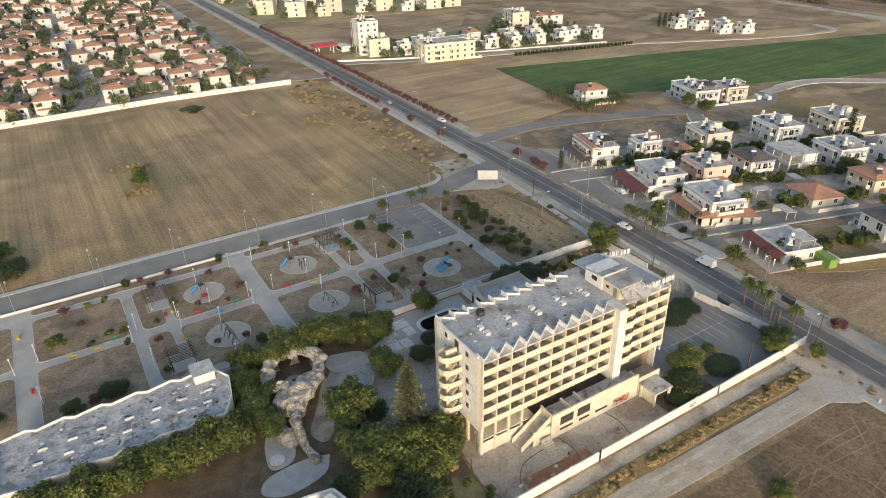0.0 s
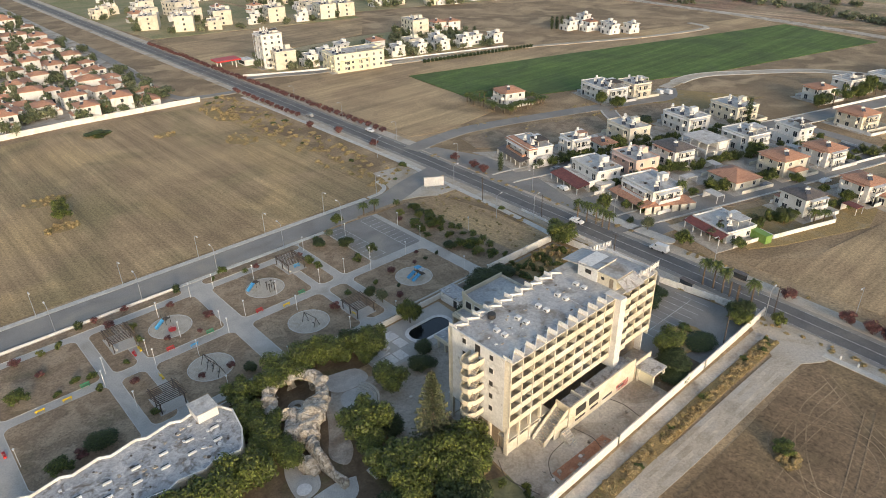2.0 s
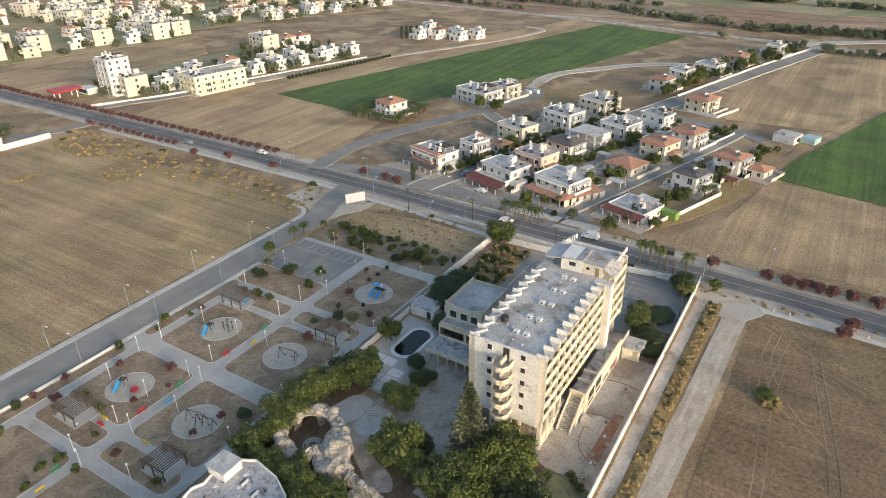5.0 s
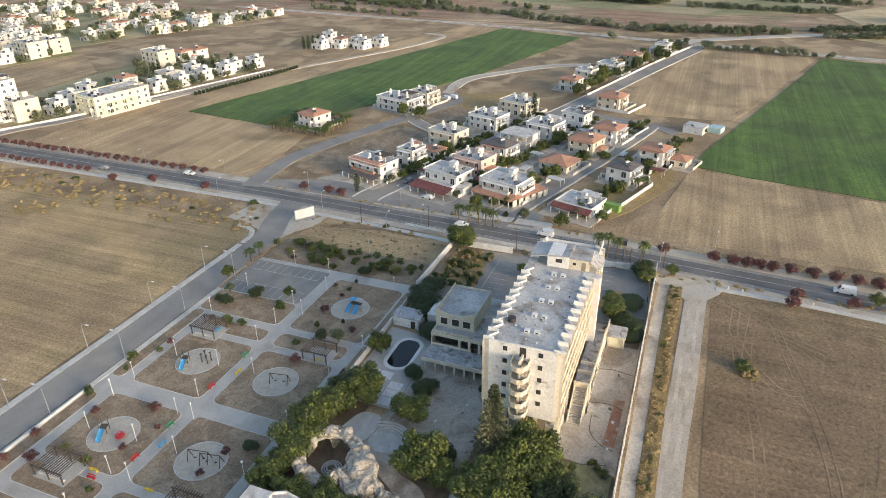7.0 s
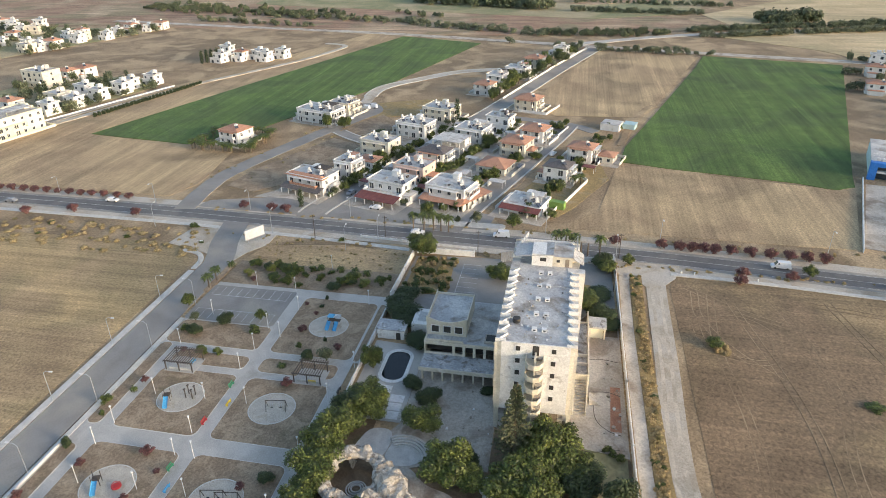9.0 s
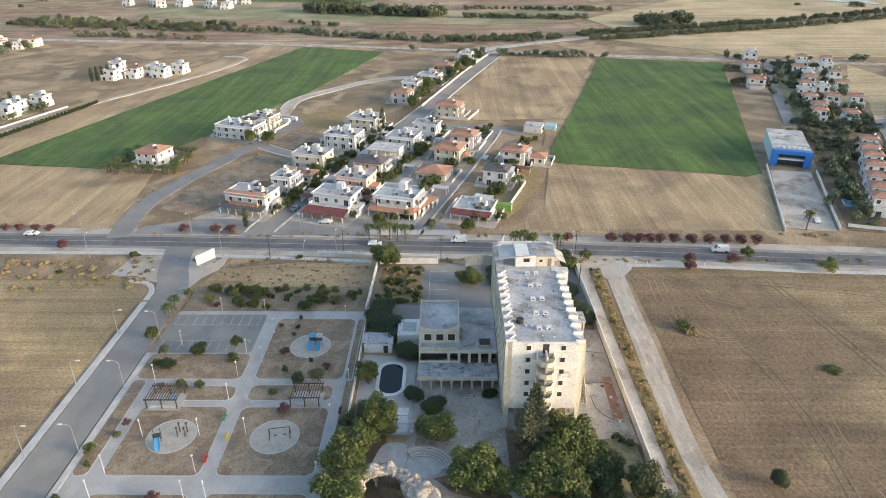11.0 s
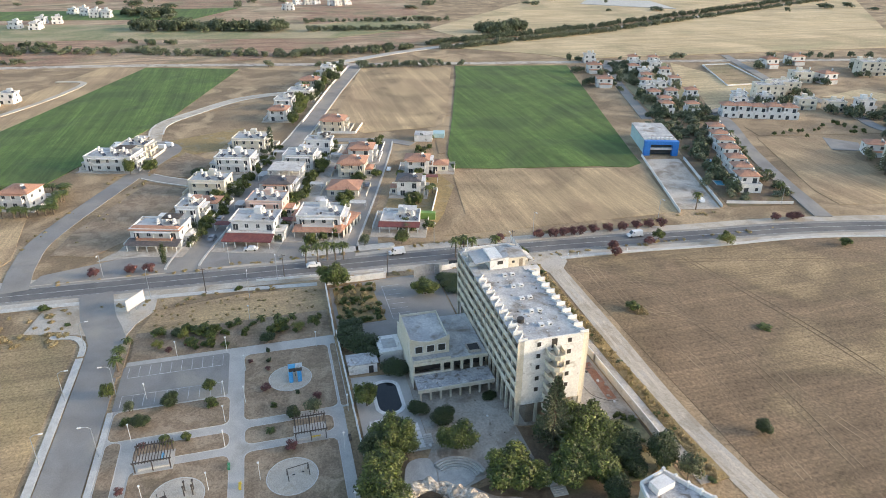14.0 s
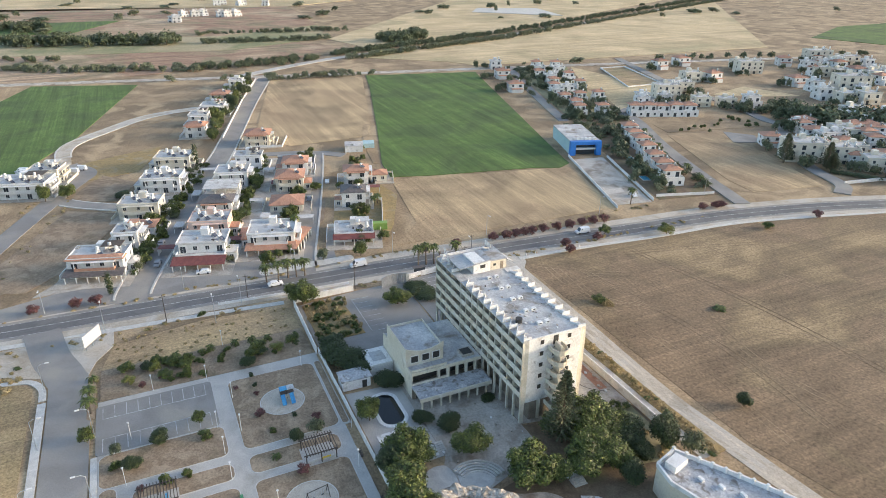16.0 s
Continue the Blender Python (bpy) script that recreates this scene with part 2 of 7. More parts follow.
# ---- mesh helpers ----
class Geo:
    """Vertices and faces of one mesh."""

    def __init__(self):
        self.v, self.f = [], []

    def add(self, vs, fs):
        k = len(self.v)
        self.v += [tuple(p) for p in vs]
        self.f += [tuple(i + k for i in q) for q in fs]
        return self

    def box(self, x0, y0, z0, x1, y1, z1):
        return self.prism([(x0, y0), (x1, y0), (x1, y1), (x0, y1)], z0, z1)

    def prism(self, poly, z0, z1):
        if sum(a[0] * b[1] - b[0] * a[1] for a, b in zip(poly, poly[1:] + poly[:1])) < 0:
            poly = poly[::-1]
        n = len(poly)
        vs = [(*p[:2], z0) for p in poly] + [(*p[:2], z1) for p in poly]
        fs = [tuple(range(n - 1, -1, -1)), tuple(range(n, 2 * n))] + [(i, (i + 1) % n, n + (i + 1) % n, n + i) for i in range(n)]
        return self.add(vs, fs)

    def bar(self, a, b, r0, r1=None, n=6):
        a, b = Vector(a), Vector(b)
        q = (b - a).to_track_quat("Z", "Y")
        r1 = r0 if r1 is None else r1
        vs = [a + q @ Vector((r0 * math.cos(t), r0 * math.sin(t), 0)) for t in (math.tau * i / n for i in range(n))]
        vs += [b + q @ Vector((r1 * math.cos(t), r1 * math.sin(t), 0)) for t in (math.tau * i / n for i in range(n))]
        return self.add(vs, [tuple(range(n - 1, -1, -1)), tuple(range(n, 2 * n))] + [(i, (i + 1) % n, n + (i + 1) % n, n + i) for i in range(n)])

    def plank(self, a, b, w, h):
        """A board from a to b, w wide and h high, its top at the given points."""
        a, b = Vector(a), Vector(b)
        s = (b - a).cross(Vector((0, 0, 1))).normalized() * w / 2
        d = Vector((0, 0, -h))
        return self.add([a - s + d, a + s + d, b + s + d, b - s + d, a - s, a + s, b + s, b - s],
                        [(0, 3, 2, 1), (4, 5, 6, 7), (0, 1, 5, 4), (1, 2, 6, 5), (2, 3, 7, 6), (3, 0, 4, 7)])

    def hip(self, x0, y0, x1, y1, z, h, over=0.4):
        x0, y0, x1, y1 = x0 - over, y0 - over, x1 + over, y1 + over
        w, d = x1 - x0, y1 - y0
        k = min(w, d) / 2
        r = [(x0 + k, (y0 + y1) / 2), (x1 - k, (y0 + y1) / 2)] if w >= d else [((x0 + x1) / 2, y0 + k), ((x0 + x1) / 2, y1 - k)]
        if abs(w - d) < 0.02:
            r[1] = (r[0][0] + 0.02, r[0][1])
        vs = [(x0, y0, z), (x1, y0, z), (x1, y1, z), (x0, y1, z), (x0, y0, z + 0.15), (x1, y0, z + 0.15), (x1, y1, z + 0.15), (x0, y1, z + 0.15), (*r[0], z + h), (*r[1], z + h)]
        fs = [(3, 2, 1, 0), (0, 1, 5, 4), (1, 2, 6, 5), (2, 3, 7, 6), (3, 0, 4, 7)]
        fs += [(4, 5, 9, 8), (5, 6, 9), (6, 7, 8, 9), (7, 4, 8)] if w >= d else [(4, 5, 8), (5, 6, 9, 8), (6, 7, 9), (7, 4, 8, 9)]
        return self.add(vs, fs)

    def strip(self, pts, w, z0, z1):
        """A band w wide along a line in the plan."""
        pts = [Vector(p) for p in pts]
        lo, hi = [], []
        for i, p in enumerate(pts):
            d = (pts[min(i + 1, len(pts) - 1)] - pts[max(i - 1, 0)]).normalized()
            s = Vector((-d.y, d.x)) * w / 2
            lo.append(p - s), hi.append(p + s)
        n = len(pts)
        vs = [(*p, z) for z in (z0, z1) for p in lo + hi]
        m = 2 * n
        fs = [(0, n, m + n, m), (n - 1, m + n - 1, m + 2 * n - 1, 2 * n - 1)]
        for i in range(n - 1):
            fs += [(m + i, m + i + 1, m + n + i + 1, m + n + i), (i, m + i, m + i + 1, i + 1)[::-1], (n + i, n + i + 1, m + n + i + 1, m + n + i)[::-1]]
        return self.add(vs, fs)


def part(name, geo, material, parent=None, label=""):
    me = bpy.data.meshes.new(name)
    me.from_pydata(geo.v, [], geo.f)
    me.materials.append(material)
    ob = new(name, me)
    ob.parent = parent
    return tagged(ob, label)


def thing(name, label, category, x=0, y=0, z=0, rot=0, group="", kind=""):
    ob = new(name)
    ob.empty_display_size = 0.3
    ob.matrix_basis = pose(x, y, z, 0, 0, rot)
    return tagged(ob, label, category, group, kind)


def flat(name, geo, material, label, category="", kind="structure"):
    return tagged(part(name, geo, material), label, category or name.replace("_", " "), "", kind)


def rounded(x0, y0, x1, y1, r, n=5):
    """The outline of a rectangle with rounded corners."""
    r = min(r, 0.46 * min(x1 - x0, y1 - y0))
    out = []
    for cx, cy, a in ((x1 - r, y1 - r, 0), (x0 + r, y1 - r, 90), (x0 + r, y0 + r, 180), (x1 - r, y0 + r, 270)):
        out += [(cx + r * math.cos(radians(a + 90 * i / n)), cy + r * math.sin(radians(a + 90 * i / n))) for i in range(n + 1)]
    return out


def circle(x, y, r, n=28, ry=None):
    return [(x + r * math.cos(math.tau * i / n), y + (ry or r) * math.sin(math.tau * i / n)) for i in range(n)]


def curve(pts, n=6):
    """A smooth line through points of the plan."""
    p = [Vector(q) for q in pts]
    p = [2 * p[0] - p[1]] + p + [2 * p[-1] - p[-2]]
    out = []
    for i in range(1, len(p) - 2):
        for k in range(n):
            t = k / n
            a, b, c, d = p[i - 1:i + 3]
            out.append(0.5 * (2 * b + (c - a) * t + (2 * a - 5 * b + 4 * c - d) * t * t + (3 * b - a - 3 * c + d) * t ** 3))
    return out + [p[-2]]


rng = random.Random(5)

# ---- ground, fields, roads ----
flat("ground", Geo().box(-1500, -2200, -2, 2800, 2600, 0), soil, "dry brown earth and stubble reaching to the horizon")


def field(name, poly, material, label, z=0.05):
    return flat(name, Geo().prism(poly, -0.3, z), material, label, "field")


field("field", [(-300, 180), (104, 180), (113, 190), (108, 322), (-300, 334)], stubble, "mown dry stubble field with faint green patches")
field("field", [(-300, -300), (60, -300), (114, -60), (117, 43), (110, 44), (24, 44), (-40, 30), (-300, 30)], plough, "bare ploughed brown field with tractor tracks")
field("field", [(209.5, 291.6), (203, 240), (222, 221), (303, 190), (330, 179), (464, 145), (485, 211), (400, 236), (310, 263)], crop, "long field of green crop", 0.25)
field("field", [(211, 53), (206, 35), (198, -10), (193, -22), (197, -30), (209, -33), (420, -95), (438, -12), (400, -2), (294, 30), (230, 50)], crop, "broad green crop field beside the village", 0.25)
field("field", [(275, 82), (300, 95), (450, 57), (434, -8), (296, 33), (278, 40)], mown, "dry brown field with a curved edge", 0.12)
field("field", [(144, 76), (160, 62), (208, 54), (193, -24), (206, -33), (143, -14)], mown, "bare mown field beside the road", 0.1)
field("field", [(148, 325), (147, 215), (160, 210), (196, 215), (202, 240), (209, 293), (480, 213), (500, 240), (300, 305), (190, 333)], mown, "bare tan field beside the green crop", 0.12)
field("field", [(330, 176), (350, 140), (372, 110), (455, 68), (462, 143)], soil, "dry brown field beside a track", 0.1)
field("field", [(500, 140), (505, 1100), (760, 1100), (700, 60), (560, -60)], redsoil, "reddish ploughed strip beyond the tree belt", 0.2)
field("field", [(600, 60), (660, 420), (780, 440), (760, -60), (650, -40)], olive, "green scrub strip among dry fields", 0.4)
field("field", [(560, -60), (640, -40), (1100, -420), (1500, -900), (900, -700), (620, -210)], hay, "pale golden hay field", 0.3)
field("field", [(445, -110), (470, -95), (525, -25), (600, -225), (760, -570), (840, -760), (430, -420)], hay, "golden hay field beyond the houses", 0.3)
field("field", [(700, 60), (780, 440), (1100, 420), (1000, -80), (760, -60)], redsoil, "patchy brown and tan fields", 0.5)
field("field", [(770, 200), (820, 460), (900, 470), (880, 150)], crop, "narrow green field far off", 0.8)
field("field", [(1000, -80), (1100, 700), (2600, 900), (2600, -1800), (1500, -900)], hay, "wide pale hay fields far off, lightened with painted haze", 0.5)
field("field", [(217, -106), (212, -140), (192, -128), (184, -131), (128, -112), (134, -78), (150, -80)], mown, "dry plot beside a side street", 0.12)
field("field", [(238, -114), (236, -172), (209, -177), (221, -110)], soil, "dry orchard strip with thin young trees", 0.14)
field("field", [(412, -178), (341, -141), (311, -136), (268, -116), (281, -141), (316, -188)], hay, "dry plot behind the white houses", 0.12)
field("field", [(286, -206), (298, -247), (260, -258), (270, -226)], hay, "dry grass plot among far houses", 0.12)
field("field", [(464, -524), (522, -642), (527, -760), (380, -640), (397, -547)], crop, "green field beyond the far houses", 0.36)
field("salt_pan", [(830, -300), (745, -394), (846, -415), (880, -334)], kerb, "pale flat salt pan far off", 0.9)
wallplot = [(396, -196), (394, -218), (328, -199), (327, -168)]
field("plot", wallplot, stubble, "walled empty building plot", 0.2)

field("village_ground", [(152, 150), (200, 136), (262, 116), (256, 82), (239, 84), (190, 99), (152, 111)], concrete, "worn concrete ground between the village houses", 0.11)
field("village_ground", [(152, 184), (168, 172), (204, 158), (246, 148), (270, 142), (264, 122), (200, 145), (152, 160)], concrete, "worn paved ground behind the shops", 0.108)
field("plot", [(160, 199), (178, 196), (222, 178), (210, 156), (204, 160), (168, 176), (156, 186)], earth, "bare brown building plot beside the lane", 0.14)
field("plot", [(234, 178), (246, 174), (262, 166), (246, 152), (240, 156), (224, 158)], earth, "bare brown plot between houses", 0.14)
field("plot", [(255, 178), (283, 176), (300, 140), (276, 146), (262, 152)], drygrass, "dry overgrown plots behind the houses", 0.13)
field("plot", [(196, 96), (196, 86), (176, 92), (170, 97), (172, 108), (184, 108)], earth, "bare brown corner plot", 0.13)
field("garden", [(143, -36), (200, -54), (262, -74), (258, -110), (203, -86), (138, -63)], shadeearth, "green villa gardens with hedges", 0.13)
field("garden", [(264, -78), (340, -102), (416, -130), (412, -174), (341, -139), (268, -112)], olive, "gardens of the white villas", 0.12)
field("plot", [(166, 92), (200, 80), (214, 62), (190, 58), (162, 70), (152, 76)], drygrass, "dry weedy ground round the villas", 0.12)

field("estate_ground", [(-200, 338), (99, 334), (110, 420), (114, 900), (-200, 900)], concrete, "pale paved ground between the tiled-roof houses", 0.1)
field("field", [(146, 398), (262, 406), (300, 458), (152, 496)], mown, "dry tan field before the blocks of flats", 0.19)
field("garden", [(152, 400), (164, 351), (190, 340.5), (300, 314), (318, 330), (318, 392), (250, 402)], olive, "green gardens among the white houses", 0.13)
field("garden", [(268, 530), (278, 500), (486, 426), (494, 730), (268, 740)], olive, "gardens and plots of the far white town", 0.17)
field("garden", [(148, 560), (152, 500), (300, 462), (312, 500), (262, 560), (260, 820), (150, 820)], olive, "gardens among the blocks of flats", 0.21)

ROAD = [(140, 900), (139, 700), (137.5, 506), (136.5, 330), (135, 220), (133.5, 170), (131.5, 115), (130, 78), (128, 45), (126, 20), (123.5, -5), (118.5, -55), (103.5, -115), (68, -200), (10, -310)]
main = curve(ROAD)


def offset(pts, d):
    out = []
    for i, p in enumerate(pts):
        v = (pts[min(i + 1, len(pts) - 1)] - pts[max(i - 1, 0)]).normalized()
        out.append(p + Vector((-v.y, v.x)) * d)
    return out


flat("road_shoulder", Geo().strip(main, 10.0, -0.3, 0.104), street, "worn pale shoulders of the main road", "road")
road = flat("road", Geo().strip(main, 7.4, -0.3, 0.125), asphalt, "two-lane grey asphalt main road", "road")
flat("verge", Geo().strip(offset(main, 7.2), 4.2, -0.3, 0.1), gravel, "dusty gravel verge beside the main road", "verge")
flat("verge", Geo().strip(offset(main, -6.6), 3.4, -0.3, 0.1), gravel, "dusty gravel verge with dry weeds", "verge")
lines = Geo()
for side in (-3.5, 3.5, -0.1, 0.1):
    lines.strip(offset(main, side), 0.12 if abs(side) > 1 else 0.07, 0.1, 0.14)
flat("road_marking", lines, line, "white painted edge and centre lines", "road marking")

STREETS = [
    ("worn grey village street with parked cars", [(138, 158), (150, 156), (200, 140), (267, 117), (304, 106), (380, 84), (462, 58)], 9),
    ("worn grey village street", [(136, 110), (150, 107), (190, 94.5), (239, 80), (258, 75)], 8.6),
    ("short cross street between houses", [(269, 113), (265, 92), (259, 73), (250, 62)], 6),
    ("side road past dry plots", [(137, 203), (156, 205), (180, 202.5), (247, 180), (268, 172), (283, 180)], 7.5),
    ("curved lane between houses", [(236, 183), (226, 172), (212, 150), (206, 139)], 5.5),
    ("pale dirt lane between dry fields", [(283, 182), (315, 182), (342, 164), (366, 142), (376, 112), (372, 92)], 6),
    ("asphalt road past the park", [(-120, 172.3), (40, 172.3), (96, 172.3), (106, 173.5), (116, 177), (130, 180)], 8.6),
    ("far road along the tree belt", [(530, 500), (515, 389), (505, 300), (494, 213), (458, 40), (431, -106), (399, -273), (360, -450)], 9),
    ("straight far road lined by trees", [(470, 75), (525, -18), (588, -200), (752, -549), (1000, -1050), (1400, -1900)], 9),
    ("street along the white houses", [(126, -63), (141.5, -68), (166, -76), (205, -91), (241, -108), (262, -116), (269, -118), (290, -160), (322, -200), (397, -228), (430, -240)], 6.5),
    ("lane along a row of white villas", [(264, -72), (300, -84), (345, -99), (416, -125), (432, -131)], 6),
    ("side street among far houses", [(118, -110), (126, -120), (149, -129), (180, -150), (205, -178), (223, -182), (248, -191), (300, -200), (323, -201)], 6.5),
    ("street through the tiled-roof houses", [(12, 336), (20, 365), (16, 420), (20, 520), (30, 660)], 6),
    ("street beside the tiled-roof houses", [(132, 330), (112, 334), (102, 342), (100, 372), (106, 420), (110, 520)], 5),
    ("street behind the white houses", [(142, 352), (160, 345), (185, 333), (240, 322), (300, 305)], 5.5),
    ("pale lane beside the green crop", [(214, 322), (302, 295), (331, 282), (384, 257), (428, 244), (441, 247), (446, 262)], 4),
]
for i, (label, pts, w) in enumerate(STREETS):
    cl = curve(pts, 5)
    flat("street", Geo().strip(cl, w, -0.3, (0.15 if i < 7 else 0.3) + 0.012 * i), gravel if i in (5, 15) else concrete if i == 7 else paving if i == 8 else street, label, "street")
    if i in (0, 1, 4, 5):
        for s in (-1, 1):
            flat("kerb", Geo().strip(offset(cl, s * (w / 2 + 0.4))[2:], 0.7, -0.3, 0.3), kerb, "pale concrete pavement with a kerb", "kerb")
flat("forecourt", Geo().prism([(138, 98), (150, 96), (153, 110), (152, 146), (152, 178), (146, 198), (140, 200), (139, 150)], -0.3, 0.135), street, "wide worn asphalt forecourt along the shops", "forecourt")
flat("forecourt", Geo().prism([(118, 59), (124, 59), (124, 40), (116, 42), (112, 45), (110, 50)], -0.3, 0.11), gravel, "dusty track mouth at the main road", "track")
flat("traffic_island", Geo().prism(rounded(139.2, 92, 143, 122, 1.5), 0.1, 0.3), kerb, "long kerbed island beside the road", "traffic island")
flat("pavement", Geo().strip(curve([(126.5, 320), (126.3, 204), (124.6, 176), (124.2, 164), (122.6, 140), (120.6, 119)]), 1.9, -0.2, 0.14), kerb, "pale footpath beside the main road", "pavement")
flat("pavement", Geo().strip(curve([(118.5, 43), (117.5, 20), (114.5, -10), (111.5, -50), (97, -108)]), 1.6, -0.2, 0.2), kerb, "narrow pale footpath along the ploughed field", "pavement")
flat("gravel_track", Geo().strip(curve([(122, 46.4), (112, 47.6), (90, 48.1), (75, 48.4), (45, 49.3), (25, 47.8), (-40, 41)]), 5.2, -0.2, 0.09), gravel, "pale rutted gravel track", "track")
rut = mat("dusty_rut", (0.52, 0.46, 0.375), (0.60, 0.54, 0.45), 0.1, 0.95, 2.0, 0.5, (0.42, 0.365, 0.29), 0.12, cpos=0.5, grain=0.3)
for o in (-1.15, 0.95):
    flat("wheel_rut", Geo().strip(offset(curve([(120, 46.6), (112, 47.6), (90, 48.1), (75, 48.4), (45, 49.3), (25, 47.8), (-40, 41)]), o), 0.8, 0.0, 0.1), rut, "pale dusty wheel rut in the gravel", "track")
flat("pavement", Geo().strip([(121, 56), (90, 56.2), (40, 55.6), (24, 55)], 2.6, -0.2, 0.12), concrete, "cracked grey path beside the perimeter wall", "pavement")
flat("weed_strip", Geo().strip([(116, 52.8), (90, 53.2), (40, 52.6), (24, 51.6)], 3.2, -0.2, 0.15), drygrass, "strip of tall dry grass", "weeds")
flat("court", Geo().prism([(211, -139), (199, -149), (187, -141), (193, -128)], -0.2, 0.2), street, "pale empty hard court beside a plot", "yard")
flat("concrete_yard", Geo().prism([(201, -35), (198.5, -50), (142, -31.5), (145, -16)], -0.2, 0.16), concrete, "bare concrete forecourt of the blue building", "yard")

# ---- park ----
flat("park_path", Geo().prism([(-60, 118.5), (63.4, 118.5), (63.4, 117.2), (92.4, 117.4), (92.4, 166.4), (-60, 166.4)], -0.3, 0.14), paving, "pale grey paved park paths", "path")


def island(x0, y0, x1, y1, r=1.6):
    k = flat("planting_bed", Geo().prism(rounded(x0, y0, x1, y1, r), 0, 0.2), kerb, "bare brown earth lawn with a concrete edging", "planting bed")
    part("soil", Geo().prism(rounded(x0 + 0.15, y0 + 0.15, x1 - 0.15, y1 - 0.15, r), 0.05, 0.215), earth, k)


for a in ((34.7, 142.0, 54.3, 160.5), (56.3, 142.1, 61.2, 160.5), (34.8, 120.7, 54.2, 139.3), (56.2, 120.9, 61.6, 139.2), (12, 142.0, 30.4, 160.6), (4.8, 142.0, 10.2, 160.6),
          (12, 120.6, 30.6, 139.3), (4.8, 120.6, 10.2, 139.3), (-17, 142.0, 2.4, 160.8), (-17, 118.8, 2.4, 139.5), (-58, 142.0, -21, 160.8), (-58, 118.8, -21, 139.5),
          (63.7, 119.3, 88.6, 139.4), (63.6, 142.2, 73.4, 166.2), (34.6, 163.0, 63.4, 166.2), (-17, 163.0, 29, 166.2), (63.6, 117.3, 88.6, 119.0)):
    island(*a)
flat("verge", Geo().prism([(105.2, 118), (118, 118), (120, 140), (116, 163), (105.2, 166)], -0.2, 0.13), stubble, "dry sandy verge between garden and road", "verge")
flat("garden_bed", Geo().prism([(92.5, 118), (105.2, 118), (105.2, 166), (92.5, 166)], -0.2, 0.16), earth, "open dry earth bed planted with shrubs", "planting bed")
flat("car_park", Geo().prism(rounded(73.8, 142.8, 90.6, 166.8, 0.8), 0, 0.18), street, "empty grey asphalt car park with white bays", "car park")
bays = Geo()
for x0, x1 in ((74.4, 78.8), (85.8, 90)):
    for i in range(10):
        y = 144.2 + i * 2.35
        bays.box(x0, y, 0.15, x1, y + 0.13, 0.195)
bays.box(78.8, 144.2, 0.15, 78.95, 165.5, 0.196).box(85.65, 144.2, 0.15, 85.8, 165.5, 0.196)
flat("parking_lines", bays, line, "thin white parking bay lines", "road marking")
flat("kerb", Geo().box(-60, 166.4, -0.2, 73.6, 167.6, 0.26), kerb, "pale concrete kerb along the park road", "kerb")
flat("kerb", Geo().strip(curve([(98, 177.7), (103, 178.2), (107, 181), (108.5, 187)]), 1.5, -0.2, 0.25), kerb, "pale curved kerb at the road mouth", "kerb")
flat("kerb", Geo().prism(rounded(86.5, 166.9, 104, 168.6, 0.8), -0.1, 0.28), earth, "small planted island beside the car park", "kerb")
flat("road_mouth", Geo().prism([(104, 168.8), (110, 167), (116, 163), (123, 163), (124.5, 175), (124, 192), (112, 194), (109.5, 184)], -0.2, 0.205), gravel, "dusty pale road mouth at the junction", "road")
flat("kerb", Geo().box(-120, 176.9, -0.2, 97, 178.6, 0.24), kerb, "pale concrete pavement across the park road", "kerb")
flat("low_wall", Geo().box(-60, 166.42, 0, 29, 166.7, 0.75), white, "low white wall between park and road", "wall")


def wall_line(pts, h, t, material, label, panels=0.0):
    for a, b in zip(pts, pts[1:]):
        a, b = Vector(a), Vector(b)
        n = max(1, round((b - a).length / panels)) if panels else 1
        ob = flat("boundary_wall", Geo().strip([a, b], t, -0.2, h), material, label, "wall")
        d = (b - a) / n
        for i in range(n + 1 if panels else 0):
            p = a + d * i
            part("pier", Geo().box(p.x - t * 0.75, p.y - t * 0.75, -0.2, p.x + t * 0.75, p.y + t * 0.75, h + 0.12), material, ob)


wall_line([(124, 58.6), (96, 58.2), (65, 57.9), (33, 57.6)], 2.1, 0.24, whiter, "long weathered white perimeter wall", 6)
wall_line([(15, 116.2), (92, 116.6)], 1.5, 0.22, whiter, "weathered white wall between hotel and park", 6)
wall_line([(92, 117.2), (117, 116.8)], 2.2, 0.24, whiter, "tall white wall between hotel car park and garden", 5)
wall_line([(119.3, 116), (119.6, 99)], 1.9, 0.24, whiter, "white roadside wall of the hotel", 4)
wall_line([(119.6, 84), (122.5, 60)], 1.7, 0.24, whiter, "white roadside wall of the hotel car park", 3)
wall_line([(126.5, 136), (124, 99)], 0.8, 0.2, white, "low white roadside railing wall", 2)
wall_line([(-300, 336.5), (-20, 331.5), (50, 332.5), (108, 327.5)], 2.4, 0.4, white, "long white wall round the tiled-roof houses")
wall_line([(146, 357), (165, 346), (186, 336.8), (218, 329), (250, 319), (300, 303)], 1.2, 0.4, white, "low white wall before the white houses")
wall_line([(142, -14.5), (206, -35.5)], 1.2, 0.3, white, "white wall beside the blue building's yard")
wall_line([(143, -33), (198, -52)], 1.2, 0.3, white, "white wall on the villa side of the yard")
wall_line([(146, -37), (139, -61)], 1.2, 0.3, white, "low garden wall of the villas")
wall_line(wallplot + wallplot[:1], 1.0, 0.4, white, "low white wall round an empty plot")
wall_line([(126, -122), (123, -140), (118, -150)], 1.4, 0.4, white, "white garden wall with a clipped hedge")
wall_line([(167.5, 91), (163, 74), (186, 66), (190, 68)], 1.4, 0.25, white, "white garden wall round a villa")
